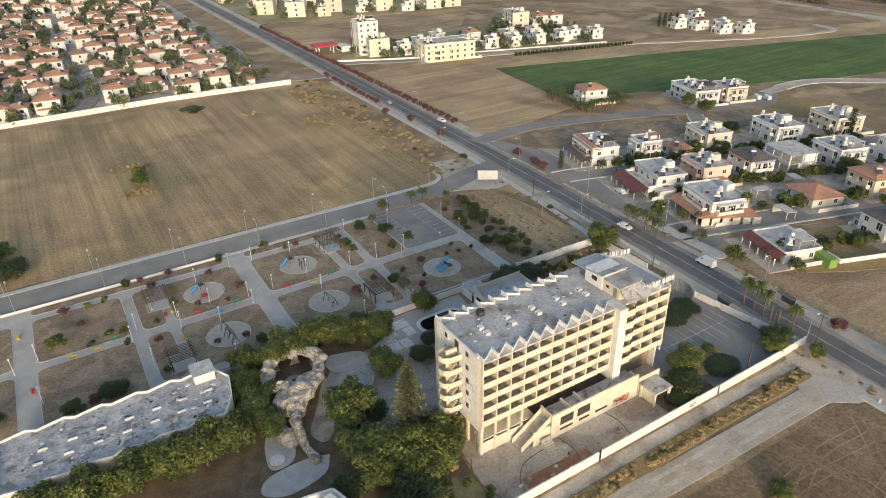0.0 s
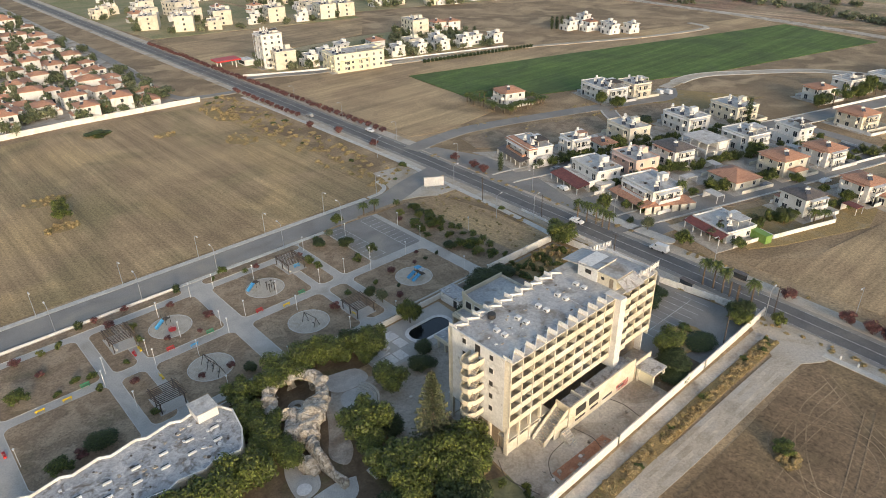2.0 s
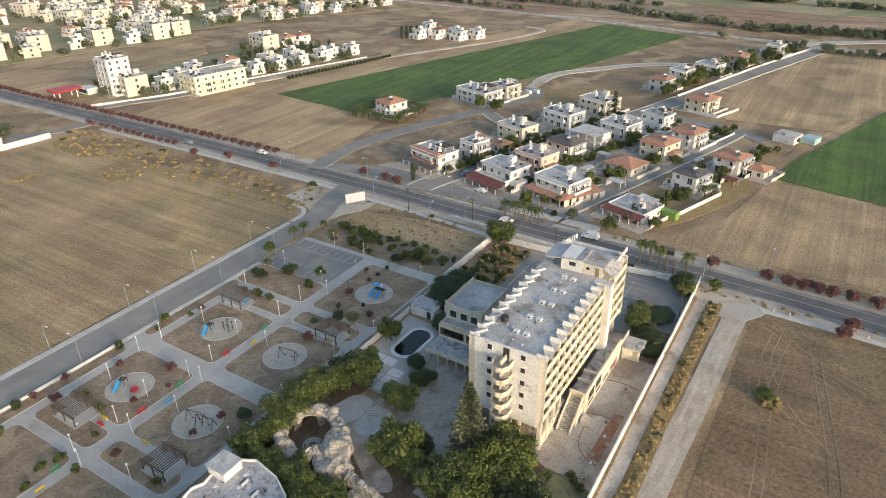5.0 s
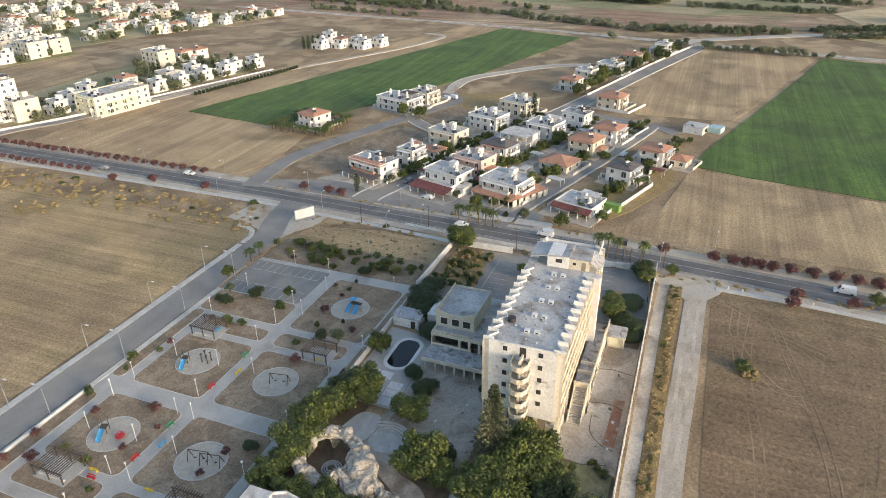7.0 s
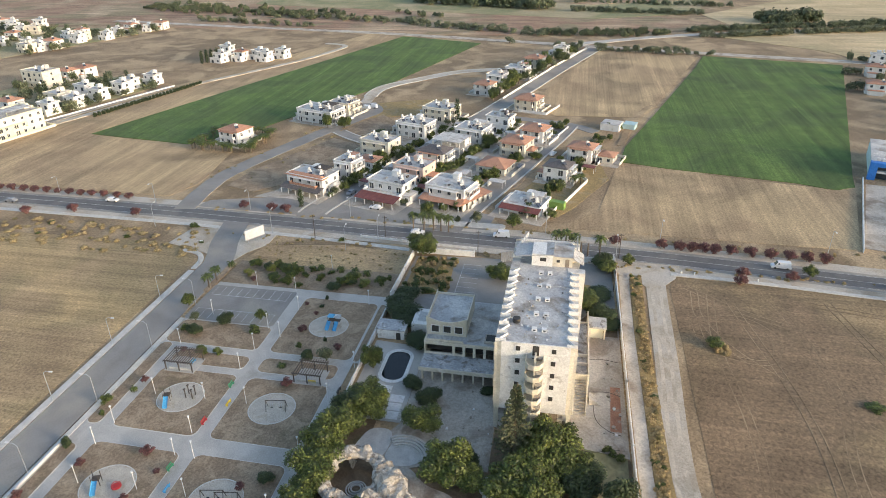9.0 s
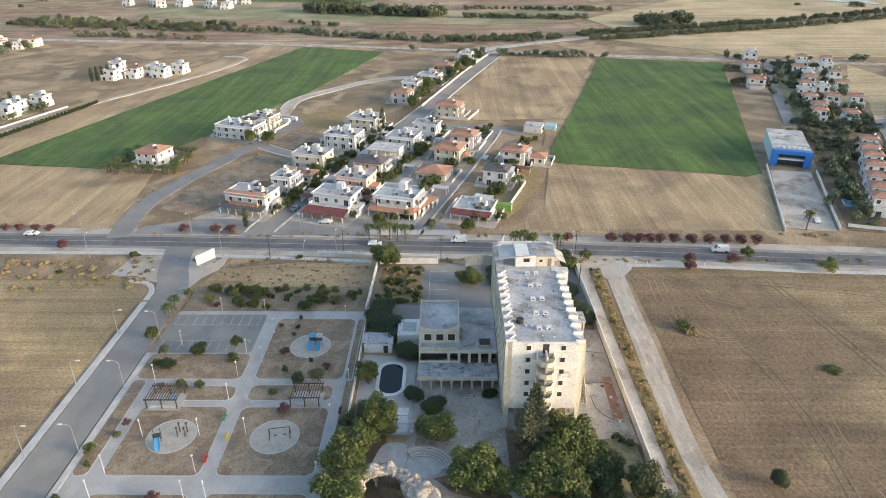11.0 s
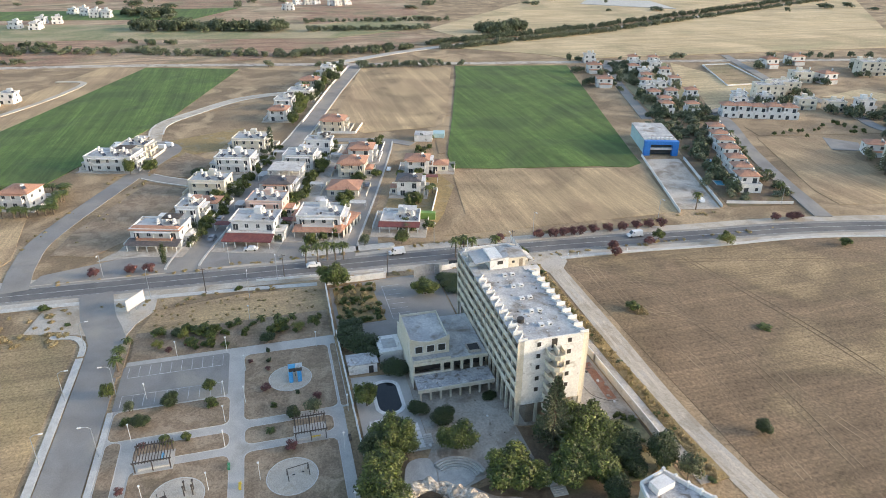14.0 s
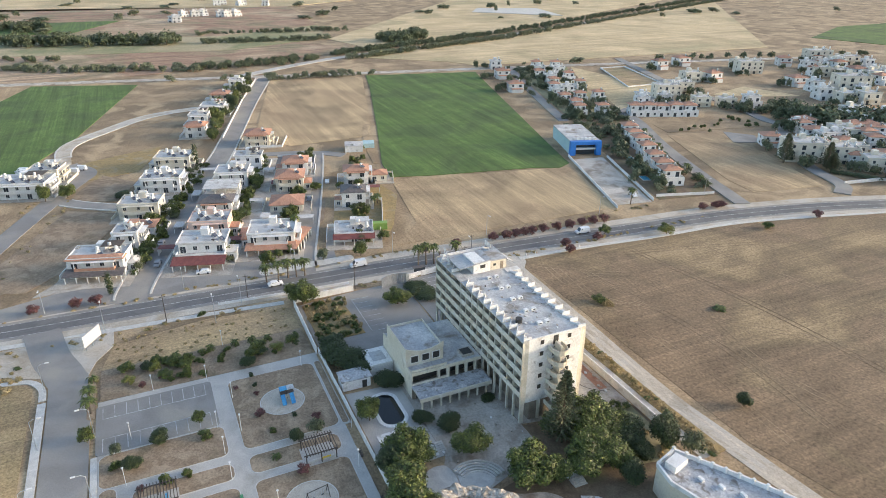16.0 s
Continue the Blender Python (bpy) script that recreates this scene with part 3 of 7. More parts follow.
wall_line([(302, 110.5), (385, 87.5), (455, 66)], 1.2, 0.3, white, "long white garden wall beside the street")
wall_line([(279, 100), (275, 86), (292, 80)], 1.2, 0.3, white, "white garden wall of a corner house")

# hotel grounds
flat("hotel_yard", Geo().prism([(44, 58.2), (92, 58.6), (92, 71), (88, 84.5), (60, 84.5), (48, 84), (46, 72)], -0.3, 0.1), concrete, "cracked pale concrete yard round the hotel", "yard")
flat("hotel_terrace", Geo().prism([(36, 84), (60, 84.5), (84, 84.5), (84, 103), (60, 103), (46, 103), (37, 108), (33, 103), (36, 94)], -0.3, 0.11), concrete, "stained concrete terrace behind the hotel", "terrace")
flat("pool_deck", Geo().prism([(46, 103.1), (72, 103.1), (73, 115.6), (46, 115.6)], -0.3, 0.16), paving, "pale tiled pool deck with broken slabs", "terrace")
flat("hotel_garden", Geo().prism([(-60, 60), (43.5, 58), (45.5, 72), (47.5, 84), (36, 84), (33, 100), (36, 108), (46, 108), (46, 116), (-60, 117)], -0.3, 0.06), shadeearth, "neglected garden soil with dry leaves, tree shade painted in", "garden")
flat("hotel_car_park", Geo().prism([(84.2, 84.6), (119, 84), (119, 98), (117, 116), (95, 116), (84.2, 110)], -0.3, 0.12), street, "abandoned hotel car park with weeds", "car park")
flat("hotel_car_park", Geo().prism([(92.2, 58.8), (121, 59.5), (119.5, 83.9), (92.2, 83.9)], -0.3, 0.13), street, "worn hotel car park with painted bays", "car park")
bays = Geo()
for i in range(9):
    bays.box(98 + i * 2.5, 69, 0.1, 98.12 + i * 2.5, 78, 0.145)
bays.box(98, 73.4, 0.1, 118, 73.55, 0.146)
for i in range(8):
    bays.box(96 + i * 2.6, 96, 0.1, 96.12 + i * 2.6, 101, 0.145)
bays.box(96, 101, 0.1, 114.5, 101.13, 0.146)
flat("parking_lines", bays, line, "faded white parking bays", "road marking")
bedg = Geo().prism(circle(101.5, 66.5, 6, 20, 4), 0, 0.7)
flat("planting_bed", bedg, drygrass, "overgrown oval bed with dry grass", "planting bed")
flat("planting_bed", Geo().prism([(96, 103), (116, 104), (116, 115), (96, 115)], 0, 0.3), drygrass, "weed-covered part of the hotel car park", "planting bed")
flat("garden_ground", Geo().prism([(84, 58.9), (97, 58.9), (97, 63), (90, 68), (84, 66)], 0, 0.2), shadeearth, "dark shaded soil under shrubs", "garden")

flat("garden_weeds", Geo().prism([(26, 58.8), (45, 58.6), (46.5, 66), (41, 68.5), (28, 69)], -0.2, 0.085), olive, "patch of green weeds and dry grass", "weeds")

# pool
pool = thing("swimming_pool", "oval abandoned pool with dark stagnant water", "swimming pool", 64, 108.5, 0.16)
outer = rounded(-6.2, -3.3, 6.2, 3.3, 3.2, 8)
inner = rounded(-5.3, -2.5, 5.3, 2.5, 2.45, 8)
n = len(outer)
rim = Geo()
rim.add([(*p, 0.0) for p in outer] + [(*p, 0.16) for p in outer] + [(*p, 0.16) for p in inner] + [(*p, -0.05) for p in inner],
        [(k * n + i, k * n + (i + 1) % n, (k + 1) * n + (i + 1) % n, (k + 1) * n + i) for k in range(3) for i in range(n)])
part("rim", rim, whiter, pool, "pale rounded pool rim")
part("water", Geo().prism(inner, 0.0, 0.035), water, pool, "dark still water")

# ---- hotel ----
X0, X1, YS, YN, ROOF, FL = 48.5, 91.6, 69.6, 84.7, 20.4, 2.74
hotel = thing("hotel", "abandoned six-storey cream concrete hotel with sawtooth roof edge", "hotel", 0, 0, 0)
BAYS = [(X0 + 2.88 * i, X0 + 2.88 * (i + 1)) for i in range(10)] + [(82.5 + 3.03 * i, 82.5 + 3.03 * (i + 1)) for i in range(3)]
Z0 = ROOF - 5 * FL
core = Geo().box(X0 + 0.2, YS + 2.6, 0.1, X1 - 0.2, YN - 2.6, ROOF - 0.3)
part("core", core, inside, hotel, "bare inner walls behind the balconies, recess shade in their colour")
part("roof", Geo().prism([(X0, YS + 1.9), (X1, YS + 1.9), (X1, YN - 1.9), (X0, YN - 1.9)], ROOF - 0.28, ROOF), roofgrey, hotel, "stained pale grey flat roof")
for y0, y1 in ((YS, YS + 1.88), (YN - 1.88, YN)):
    part("roof_edge", Geo().box(X0, y0, ROOF - 0.3, X1, y1, ROOF - 0.012), flatroof, hotel)
for k in range(5):
    z = Z0 + k * FL
    for side in (0, 1):
        y_out = YS if side == 0 else YN
        s = 1 if side == 0 else -1
        part("floor_slab", Geo().box(X0, min(y_out, y_out + s * 2.6), z, X1, max(y_out, y_out + s * 2.6), z + 0.18), cream, hotel)
        for a, b in BAYS:
            g = Geo().box(a + 0.12, min(y_out - s * 0.02, y_out + s * 0.12), z - 0.12, b - 0.12, max(y_out - s * 0.02, y_out + s * 0.12), z + 1.12)
            part("balcony_parapet", g, cream, hotel)
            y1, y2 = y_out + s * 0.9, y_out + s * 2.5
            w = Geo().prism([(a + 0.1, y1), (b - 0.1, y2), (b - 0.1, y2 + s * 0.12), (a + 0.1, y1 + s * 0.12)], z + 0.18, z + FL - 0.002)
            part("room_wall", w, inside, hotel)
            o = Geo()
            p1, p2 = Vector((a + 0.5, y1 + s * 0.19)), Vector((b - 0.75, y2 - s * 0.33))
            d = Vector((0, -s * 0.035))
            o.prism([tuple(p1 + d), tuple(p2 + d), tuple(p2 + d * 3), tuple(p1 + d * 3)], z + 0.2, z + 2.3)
            # Dark sheet on the room wall, in place of the doorway's inner shade.
            part("balcony_door", o, dark, hotel, "empty balcony doorway, inner shade painted as a dark sheet")
for side in (0, 1):
    y_out, s = (YS, 1) if side == 0 else (YN, -1)
    for x in sorted({round(v, 2) for ab in BAYS for v in ab}):
        lo = 0.1 if side == 1 or x < 60 or x > 82 else 4.6
        part("fin", Geo().box(x - 0.11, min(y_out - s * 0.1, y_out + s * 2.6), max(lo, Z0 - 0.15), x + 0.11, max(y_out - s * 0.1, y_out + s * 2.6), ROOF + 0.05), cream, hotel)
        if side == 1 or x < 60:
            part("column", Geo().box(x - 0.2, min(y_out + s * 0.1, y_out + s * 0.6), 0.1, x + 0.2, max(y_out + s * 0.1, y_out + s * 0.6), Z0 - 0.15), cream, hotel)
    for a, b in BAYS:
        y2 = y_out + s * 1.95
        t = Geo()
        t.add([(a, y_out, ROOF), (a, y2, ROOF), (a + 0.16, y2, ROOF), (a + 0.16, y_out, ROOF), (a, y_out, ROOF + 0.95), (a, y2, ROOF + 0.95), (a + 0.16, y2, ROOF + 0.95), (a + 0.16, y_out, ROOF + 0.95)],
              [(0, 1, 5, 4), (1, 2, 6, 5), (2, 3, 7, 6), (3, 0, 4, 7), (4, 5, 6, 7)])
        t.prism([(a + 0.165, y_out + s * 0.002), (b - 0.005, y2), (b - 0.005, y2 + s * 0.16), (a + 0.165, y_out + s * 0.18)], ROOF, ROOF + 0.42)
        part("roof_tooth", t, whiter, hotel, "white sawtooth parapet")
# gable ends
for x, d in ((X0, -1), (X1, 1)):
    xa, xb = sorted((x, x + d * 0.3))
    part("end_wall", Geo().box(xa, YS + 1.2, 5.2 if d < 0 else 0.1, xb, YN - 1.2, ROOF + 0.55), whiter, hotel, "peeling white gable wall")
    for y0, y1, y2 in ((YS, YS + 1.2, 0), (YN, YN - 1.2, 0)):
        part("corner_wall", Geo().prism([(x, y0), (x + d * 0.3, y1), (x, y1), (x - d * 0.2, y0)], 5.2, ROOF + 0.3), cream, hotel)
for k in range(5):
    z = 8.2 + k * FL
    for y in (73.8, 80.4):
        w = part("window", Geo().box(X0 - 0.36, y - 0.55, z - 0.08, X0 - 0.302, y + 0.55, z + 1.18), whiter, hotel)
        part("pane", Geo().box(X0 - 0.38, y - 0.42, z + 0.05, X0 - 0.335, y + 0.42, z + 1.05), dark, w, "empty window, inner shade painted as a dark sheet")
    d = part("stair_door", Geo().box(X0 - 0.34, 76.5, z - 0.75, X0 - 0.302, 77.7, z + 1.4), dark, hotel, "stair doorway, inner shade painted as a dark sheet")
# columns and ground floor under the gable
for y in (70.2, 74.2, 80, 84):
    part("column", Geo().box(X0 - 0.25, y - 0.3, 0.05, X0 + 0.35, y + 0.3, 5.2), cream, hotel)
part("ground_floor_wall", Geo().box(X0 + 0.6, 71.2, 0.1, X0 + 0.8, 79, 5.2), cream, hotel)
part("ground_floor_wall", Geo().box(X0 + 0.3, YS + 0.3, 0.05, 60, YS + 0.5, 2.6), cream, hotel)
part("ground_floor_slab", Geo().box(X0, YS + 0.1, 3.4, 60, YS + 2.59, 3.65), cream, hotel)
# zigzag escape stair on the west gable
stair = part("escape_stair", Geo().box(X0 - 2.6, 76.9, 0.05, X0 - 0.3, 77.25, 19.2), cream, hotel, "curved cream escape stair with solid parapets")
for k in range(6):
    z = 4.0 + k * FL
    octo = [(X0 - 0.3, 75.6), (X0 - 2.4, 75.6), (X0 - 3.5, 76.2), (X0 - 3.8, 77.2), (X0 - 3.5, 78.2), (X0 - 2.4, 78.8), (X0 - 0.3, 78.8)]
    part("landing", Geo().prism(octo, z - 0.2, z), cream, stair)
    pr = Geo().strip(octo, 0.16, z, z + 0.95)
    part("parapet", pr, cream, stair)
    for i in range(9 if k < 5 else 0):
        part("step", Geo().box(X0 - 3.0 + i * 0.27, 75.75, z + i * FL / 9, X0 - 2.73 + i * 0.27, 76.8, z + (i + 1) * FL / 9), concrete, stair)
# white shaft and service bays on the south front
shaft = part("shaft", Geo().box(77.35, YS - 1.3, 4.4, 79.3, YS + 2.5, ROOF + 0.1), white, hotel, "plain white vertical shaft")
for k in range(5):
    z = Z0 + k * FL
    part("service_parapet", Geo().box(79.35, YS - 0.5, z - 0.1, 82.3, YS - 0.35, z + 1.3), cream, hotel)
    part("service_slab", Geo().box(79.35, YS - 0.34, z, 82.3, YS + 0.0, z + 0.18), cream, hotel)
    part("vent_window", Geo().box(82.36, YS - 0.16, z + 1.0, 82.64, YS - 0.11, z + 1.9), dark, hotel)
    part("service_parapet", Geo().box(77.5, YN + 0.0, z - 0.1, 82.3, YN + 0.14, z + 1.3), cream, hotel)
# penthouse plant rooms
ph = part("plant_room", Geo().box(79.6, 75.6, ROOF, 85.5, 80.2, ROOF + 3.0), whiter, hotel, "white rooftop plant room")
part("roof", Geo().add([(79.3, 75.4, ROOF + 3.0), (85.8, 75.4, ROOF + 3.0), (85.8, 84, ROOF + 2.0), (79.3, 84, ROOF + 2.0), (79.3, 75.4, ROOF + 3.2), (85.8, 75.4, ROOF + 3.2), (85.8, 84, ROOF + 2.2), (79.3, 84, ROOF + 2.2)],
                       [(3, 2, 1, 0), (4, 5, 6, 7), (0, 1, 5, 4), (1, 2, 6, 5), (2, 3, 7, 6), (3, 0, 4, 7)]), roofgrey, ph)
part("window", Geo().box(79.55, 77.0, ROOF + 1.2, 79.595, 78.4, ROOF + 2.1), dark, ph)
ph2 = part("plant_room", Geo().box(79.8, 71.2, ROOF, 85, 75.58, ROOF + 2.5), cream, hotel, "cream rooftop stair head")
part("roof", Geo().box(79.6, 71.0, ROOF + 2.5, 85.2, 75.57, ROOF + 2.65), roofgrey, ph2)
part("door", Geo().box(79.75, 71.9, ROOF + 0.02, 79.795, 72.8, ROOF + 2.0), inside, ph2)
part("window", Geo().box(79.75, 74.0, ROOF + 1.1, 79.795, 74.7, ROOF + 1.7), dark, ph2)
part("collapsed_roof", Geo().add([(79.6, YS - 1, ROOF + 0.9), (85.5, YS - 1, ROOF + 0.7), (85.5, 70.95, ROOF + 2.2), (79.6, 70.95, ROOF + 2.3), (79.6, YS - 1, ROOF + 0.75), (85.5, YS - 1, ROOF + 0.55), (85.5, 70.95, ROOF + 2.05), (79.6, 70.95, ROOF + 2.15)],
                                 [(0, 1, 2, 3), (7, 6, 5, 4), (0, 4, 5, 1), (1, 5, 6, 2), (2, 6, 7, 3), (3, 7, 4, 0)]), roofold, hotel, "weathered sloping roof")
for x in (53.6, 59.2, 64.8, 70.4, 76.0):
    for y in (75.9, 77.8):
        v = part("roof_vent", Geo().box(x - 0.45, y - 0.5, ROOF, x + 0.45, y + 0.5, ROOF + 0.55), whiter, hotel, "small white roof vent box")
        part("opening", Geo().box(x - 0.47, y - 0.25, ROOF + 0.15, x - 0.452, y + 0.25, ROOF + 0.42), dark, v)
tank = part("roof_barrel", Geo().prism(circle(56, 81.4, 0.75, 14), ROOF, ROOF + 0.9), dark, hotel, "dark open roof barrel")
for y in (78, 74, 71.5, 82):
    part("roof_vent", Geo().box(87.2, y - 0.4, ROOF, 88.2, y + 0.5, ROOF + 0.55), whiter, hotel)
part("roof_crack", Geo().box(70.9, YS + 2, ROOF, 71.1, YN - 2, ROOF + 0.07), roofold, hotel, "dark joint across the roof")


# rooftop sign: letters on a frame at the road end
def text(body, size, m, material, parent, name="lettering"):
    cu = bpy.data.curves.new(name, "FONT")
    cu.body, cu.size, cu.extrude = body, size, 0.05
    tmp = bpy.data.objects.new(name, cu)
    me = bpy.data.meshes.new_from_object(tmp)
    me.materials.clear()
    me.materials.append(material)
    ob = new(name, me)
    ob.parent, ob.matrix_basis = parent, m
    bpy.data.objects.remove(tmp)
    return ob


sign = thing("rooftop_sign", "white plain bars of a sign on a steel rooftop frame", "sign", 87.2, YS + 0.6, ROOF)
fr = Geo()
for i in range(7):
    fr.bar((i * 1.4 - 2.6, 0, 0), (i * 1.4 - 2.6, 0, 2.0), 0.05)
    fr.bar((i * 1.4 - 2.6, 1.0, 0), (i * 1.4 - 2.6, 0, 1.7), 0.04)
fr.bar((-2.8, 0, 0.7), (6, 0, 0.7), 0.05).bar((-2.8, 0, 2.0), (6, 0, 2.0), 0.05)
part("frame", fr, steel, sign)
for i, w in enumerate((0.6, 0.5, 0.3, 0.6, 0.6, 0.3, 0.6, 0.7, 0.6, 0.5)):
    part("letter_bar", Geo().box(-2.6 + i * 0.85, -0.1, 0.8, -2.6 + i * 0.85 + w, -0.04, 1.8), white, sign)
sign2 = copy_thing(sign, pose(90.5, YN - 2.2, ROOF, 0, 0, 165))

# low south wing with roof terrace
wing = thing("south_wing", "low cream wing with broken roof slabs along the hotel front", "building", 0, 0, 0)
part("wall", Geo().box(61, 66.1, 0.05, 82.2, 66.4, 5.6).box(61, 66.41, 0.05, 61.3, YS - 0.15, 5.6).box(81.9, 66.41, 0.05, 82.2, YS - 1.4, 5.0), cream, wing)
part("roof", Geo().box(61.31, 66.41, 4.3, 81.89, YS - 0.15, 4.5), roofold, wing, "dirty sunken roof slab")
for x in (65.5, 68.6):
    part("roof_beam", Geo().box(x, 66.42, 4.5, x + 0.35, YS - 0.16, 5.2), cream, wing)
for x0, x1 in ((63.0, 66.0), (67, 70)):
    part("window", Geo().box(x0, 66.04, 2.6, x1, 66.097, 4.4), dark, wing, "wide broken window with painted dark inner shade")
for x0, x1 in ((63, 66), (67.5, 70), (71.5, 74.5), (76.6, 78.4)):
    part("window", Geo().box(x0, 66.04, 1.3, x1, 66.097, 1.75), dark, wing, "low dark vent strip")
part("graffiti", Geo().box(76, 66.05, 0.6, 80, 66.096, 2.2), mat("graffiti_paint", (0.28, 0.04, 0.05), (0.40, 0.07, 0.07), 1.5, 0.8, 6.0, 0.0, (0.5, 0.42, 0.36), 1.2, cpos=0.5), wing, "faded red graffiti patch")
steps = part("outer_stair", Geo().box(57.2, 66.3, 0.05, 60.9, 66.55, 3.4), cream, wing, "branching cream outdoor staircase")
for i in range(14):
    part("step", Geo().box(54.6 + i * 0.45, 66.6, 0.05 + i * 0.3, 55.05 + i * 0.45, 69.0, 0.33 + i * 0.3), concrete, steps)
for y in (66.5, 69.1):
    part("stair_parapet", Geo().plank((54.6, y, 1.2), (60.9, y, 5.4), 0.18, 1.3), cream, steps)
for i in range(6):
    part("step", Geo().box(58.4, 63.4 + i * 0.4, 0.05, 60.4, 63.8 + i * 0.4, 0.3 + i * 0.28), concrete, steps)
can = thing("entrance_canopy", "flat concrete canopy on cream columns", "canopy", 0, 0, 0)
part("roof", Geo().box(82.4, 61.8, 3.2, 87, 66.0, 3.6), roofold, can)
for x, y in ((82.8, 62.2), (86.6, 62.2), (86.6, 65.6), (82.8, 65.6)):
    part("column", Geo().box(x - 0.2, y - 0.2, 0.05, x + 0.2, y + 0.2, 3.2), cream, can)
part("wall", Geo().box(82.4, 66.1, 0.1, 88, 66.35, 4.4), cream, can)
part("wall", Geo().box(83.1, 62.5, 0.05, 83.3, 65.5, 3.2), yellow, can, "painted wall under the canopy")

# north annex: terraced restaurant block
annex = thing("annex", "derelict terraced annex with arches and a curved roof parapet", "building", 0, 0, 0)
part("canopy_slab", Geo().box(60.4, 84.9, 3.0, 65.5, 102.3, 3.5), roofold, annex, "stained projecting canopy slab")
part("canopy_edge", Geo().box(60.1, 84.9, 2.7, 60.39, 102.4, 3.55), cream, annex)
for i in range(8):
    y = 86 + i * 2.25
    part("column", Geo().box(60.6, y - 0.2, 0.1, 61.0, y + 0.2, 3.0), cream, annex)
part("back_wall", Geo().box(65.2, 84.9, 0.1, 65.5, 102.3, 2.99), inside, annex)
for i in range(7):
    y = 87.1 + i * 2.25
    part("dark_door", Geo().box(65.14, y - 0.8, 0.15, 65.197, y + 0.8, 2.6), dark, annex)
part("wall", Geo().box(65.51, 102.0, 0.1, 84, 102.3, 6.8), cream, annex)
part("wall", Geo().box(65.51, 93.4, 3.5, 65.8, 101.99, 4.0).box(65.51, 84.9, 6.0, 65.8, 101.99, 6.8), cream, annex)
part("second_roof", Geo().box(65.81, 84.9, 6.3, 84, 101.99, 6.55), roofgrey, annex, "grey flat roof of the annex")
for i in range(5):
    y = 86.4 + i * 2.3
    part("arch_pier", Geo().box(65.52, y - 0.3, 3.5, 66.2, y + 0.3, 6.0), cream, annex)
part("dark_glazing", Geo().box(67.2, 85, 3.5, 67.4, 101.9, 6.25), dark, annex, "dark sheet painting the shade behind the arches")
up = part("upper_block", Geo().box(68.6, 93.2, 6.56, 81, 102.29, 9.9), cream, annex, "cream upper block with curved parapet")
part("roof", Geo().box(68.9, 93.5, 9.9, 80.7, 102, 9.95), roofgrey, up)
cp, n = Geo(), 17
top = [(93.2 + i * 9.09 / 16, 10.2 + 1.2 * abs(2 * i / 16 - 1) ** 2) for i in range(n)]
cp.add([(x, y, z) for x in (68.4, 68.65) for row in ([(y, 9.9) for y, z in top], top) for y, z in row],
       [q for i in range(n - 1) for q in ((i + 1, i, n + i, n + i + 1), (2 * n + i, 2 * n + i + 1, 3 * n + i + 1, 3 * n + i), (n + i, 3 * n + i, 3 * n + i + 1, n + i + 1))])
part("curved_parapet", cp, cream, up)
part("parapet", Geo().box(68.66, 93.2, 9.9, 81, 93.4, 10.4).box(68.66, 102.08, 9.9, 81, 102.28, 10.9).box(80.8, 93.41, 9.9, 81, 102.07, 10.4), cream, up)
for y in (95, 97.6, 100.3):
    w = part("window", Geo().box(68.52, y - 0.95, 7.3, 68.597, y + 0.95, 9.2), whiter, up)
    part("pane", Geo().box(68.48, y - 0.8, 7.45, 68.54, y + 0.8, 9.05), dark, w)
part("terrace_parapet", Geo().box(65.9, 93.5, 6.56, 66.1, 102, 7.2), cream, annex)
part("roof_light", Geo().box(67, 86, 6.56, 70, 89, 7.1), concrete, annex)
part("roof_light_glass", Geo().box(67.3, 86.3, 7.1, 69.7, 88.7, 7.14), dark, annex)
hut = thing("pump_hut", "small flat-roofed white pump house by the pool", "hut", 74, 112.4, 0)
part("wall", Geo().box(0, -3.3, 0.1, 4, 3.3, 2.7), whiter, hut)
part("roof", Geo().box(-0.3, -3.6, 2.7, 4.3, 3.6, 2.95), roofold, hut)
part("door", Geo().box(-0.05, -2.4, 0.1, -0.003, -1.3, 2.1), dark, hut)
terr = thing("side_terrace", "raised white side terrace slab", "terrace", 80, 105, 0)
part("slab", Geo().box(-3, -2.6, 0.05, 4, 3, 3.2), whiter, terr)
part("panel", Geo().box(-1.5, -1.5, 3.2, 2.5, 1.8, 3.24), roofgrey, terr)
gate = thing("curved_gate_screen", "curved grey louvred screen wall at the entrance", "screen", 117.5, 86.5, 0)
for i in range(12):
    a = math.radians(-34 + i * 6.2)
    x, y = -6 + 7 * math.cos(a), 7 * math.sin(a)
    part("screen_panel", Geo().prism([(x - 0.1, y - 0.33), (x + 0.1, y - 0.33), (x + 0.1, y + 0.33), (x - 0.1, y + 0.33)], 0.1, 3.6), steel, gate)
part("base_wall", Geo().strip([(-6 + 7.15 * math.cos(math.radians(-36 + 7.2 * i)), 7.15 * math.sin(math.radians(-36 + 7.2 * i))) for i in range(11)], 0.25, 0, 0.9), whiter, gate)

# bungalow block with sawtooth sides
bun = thing("bungalow_block", "derelict flat-roofed bungalow row with zigzag white parapets", "building", 0, 0, 0)
north = [(-23 + i * 6.1 + dx, 111.3 + dy) for i in range(6) for dx, dy in ((0, 0), (4.4, 0.9))] + [(13.5, 111.6)]
south = [(-23 + i * 6.1 + dx, 97.4 + dy) for i in range(6) for dx, dy in ((0, 0.8), (4.4, 0))] + [(12.6, 98)]
ring = north + [(15.6, 107.5), (14.6, 102)] + south[::-1]
part("wall", Geo().prism(ring, 0, 6.0), cream, bun)
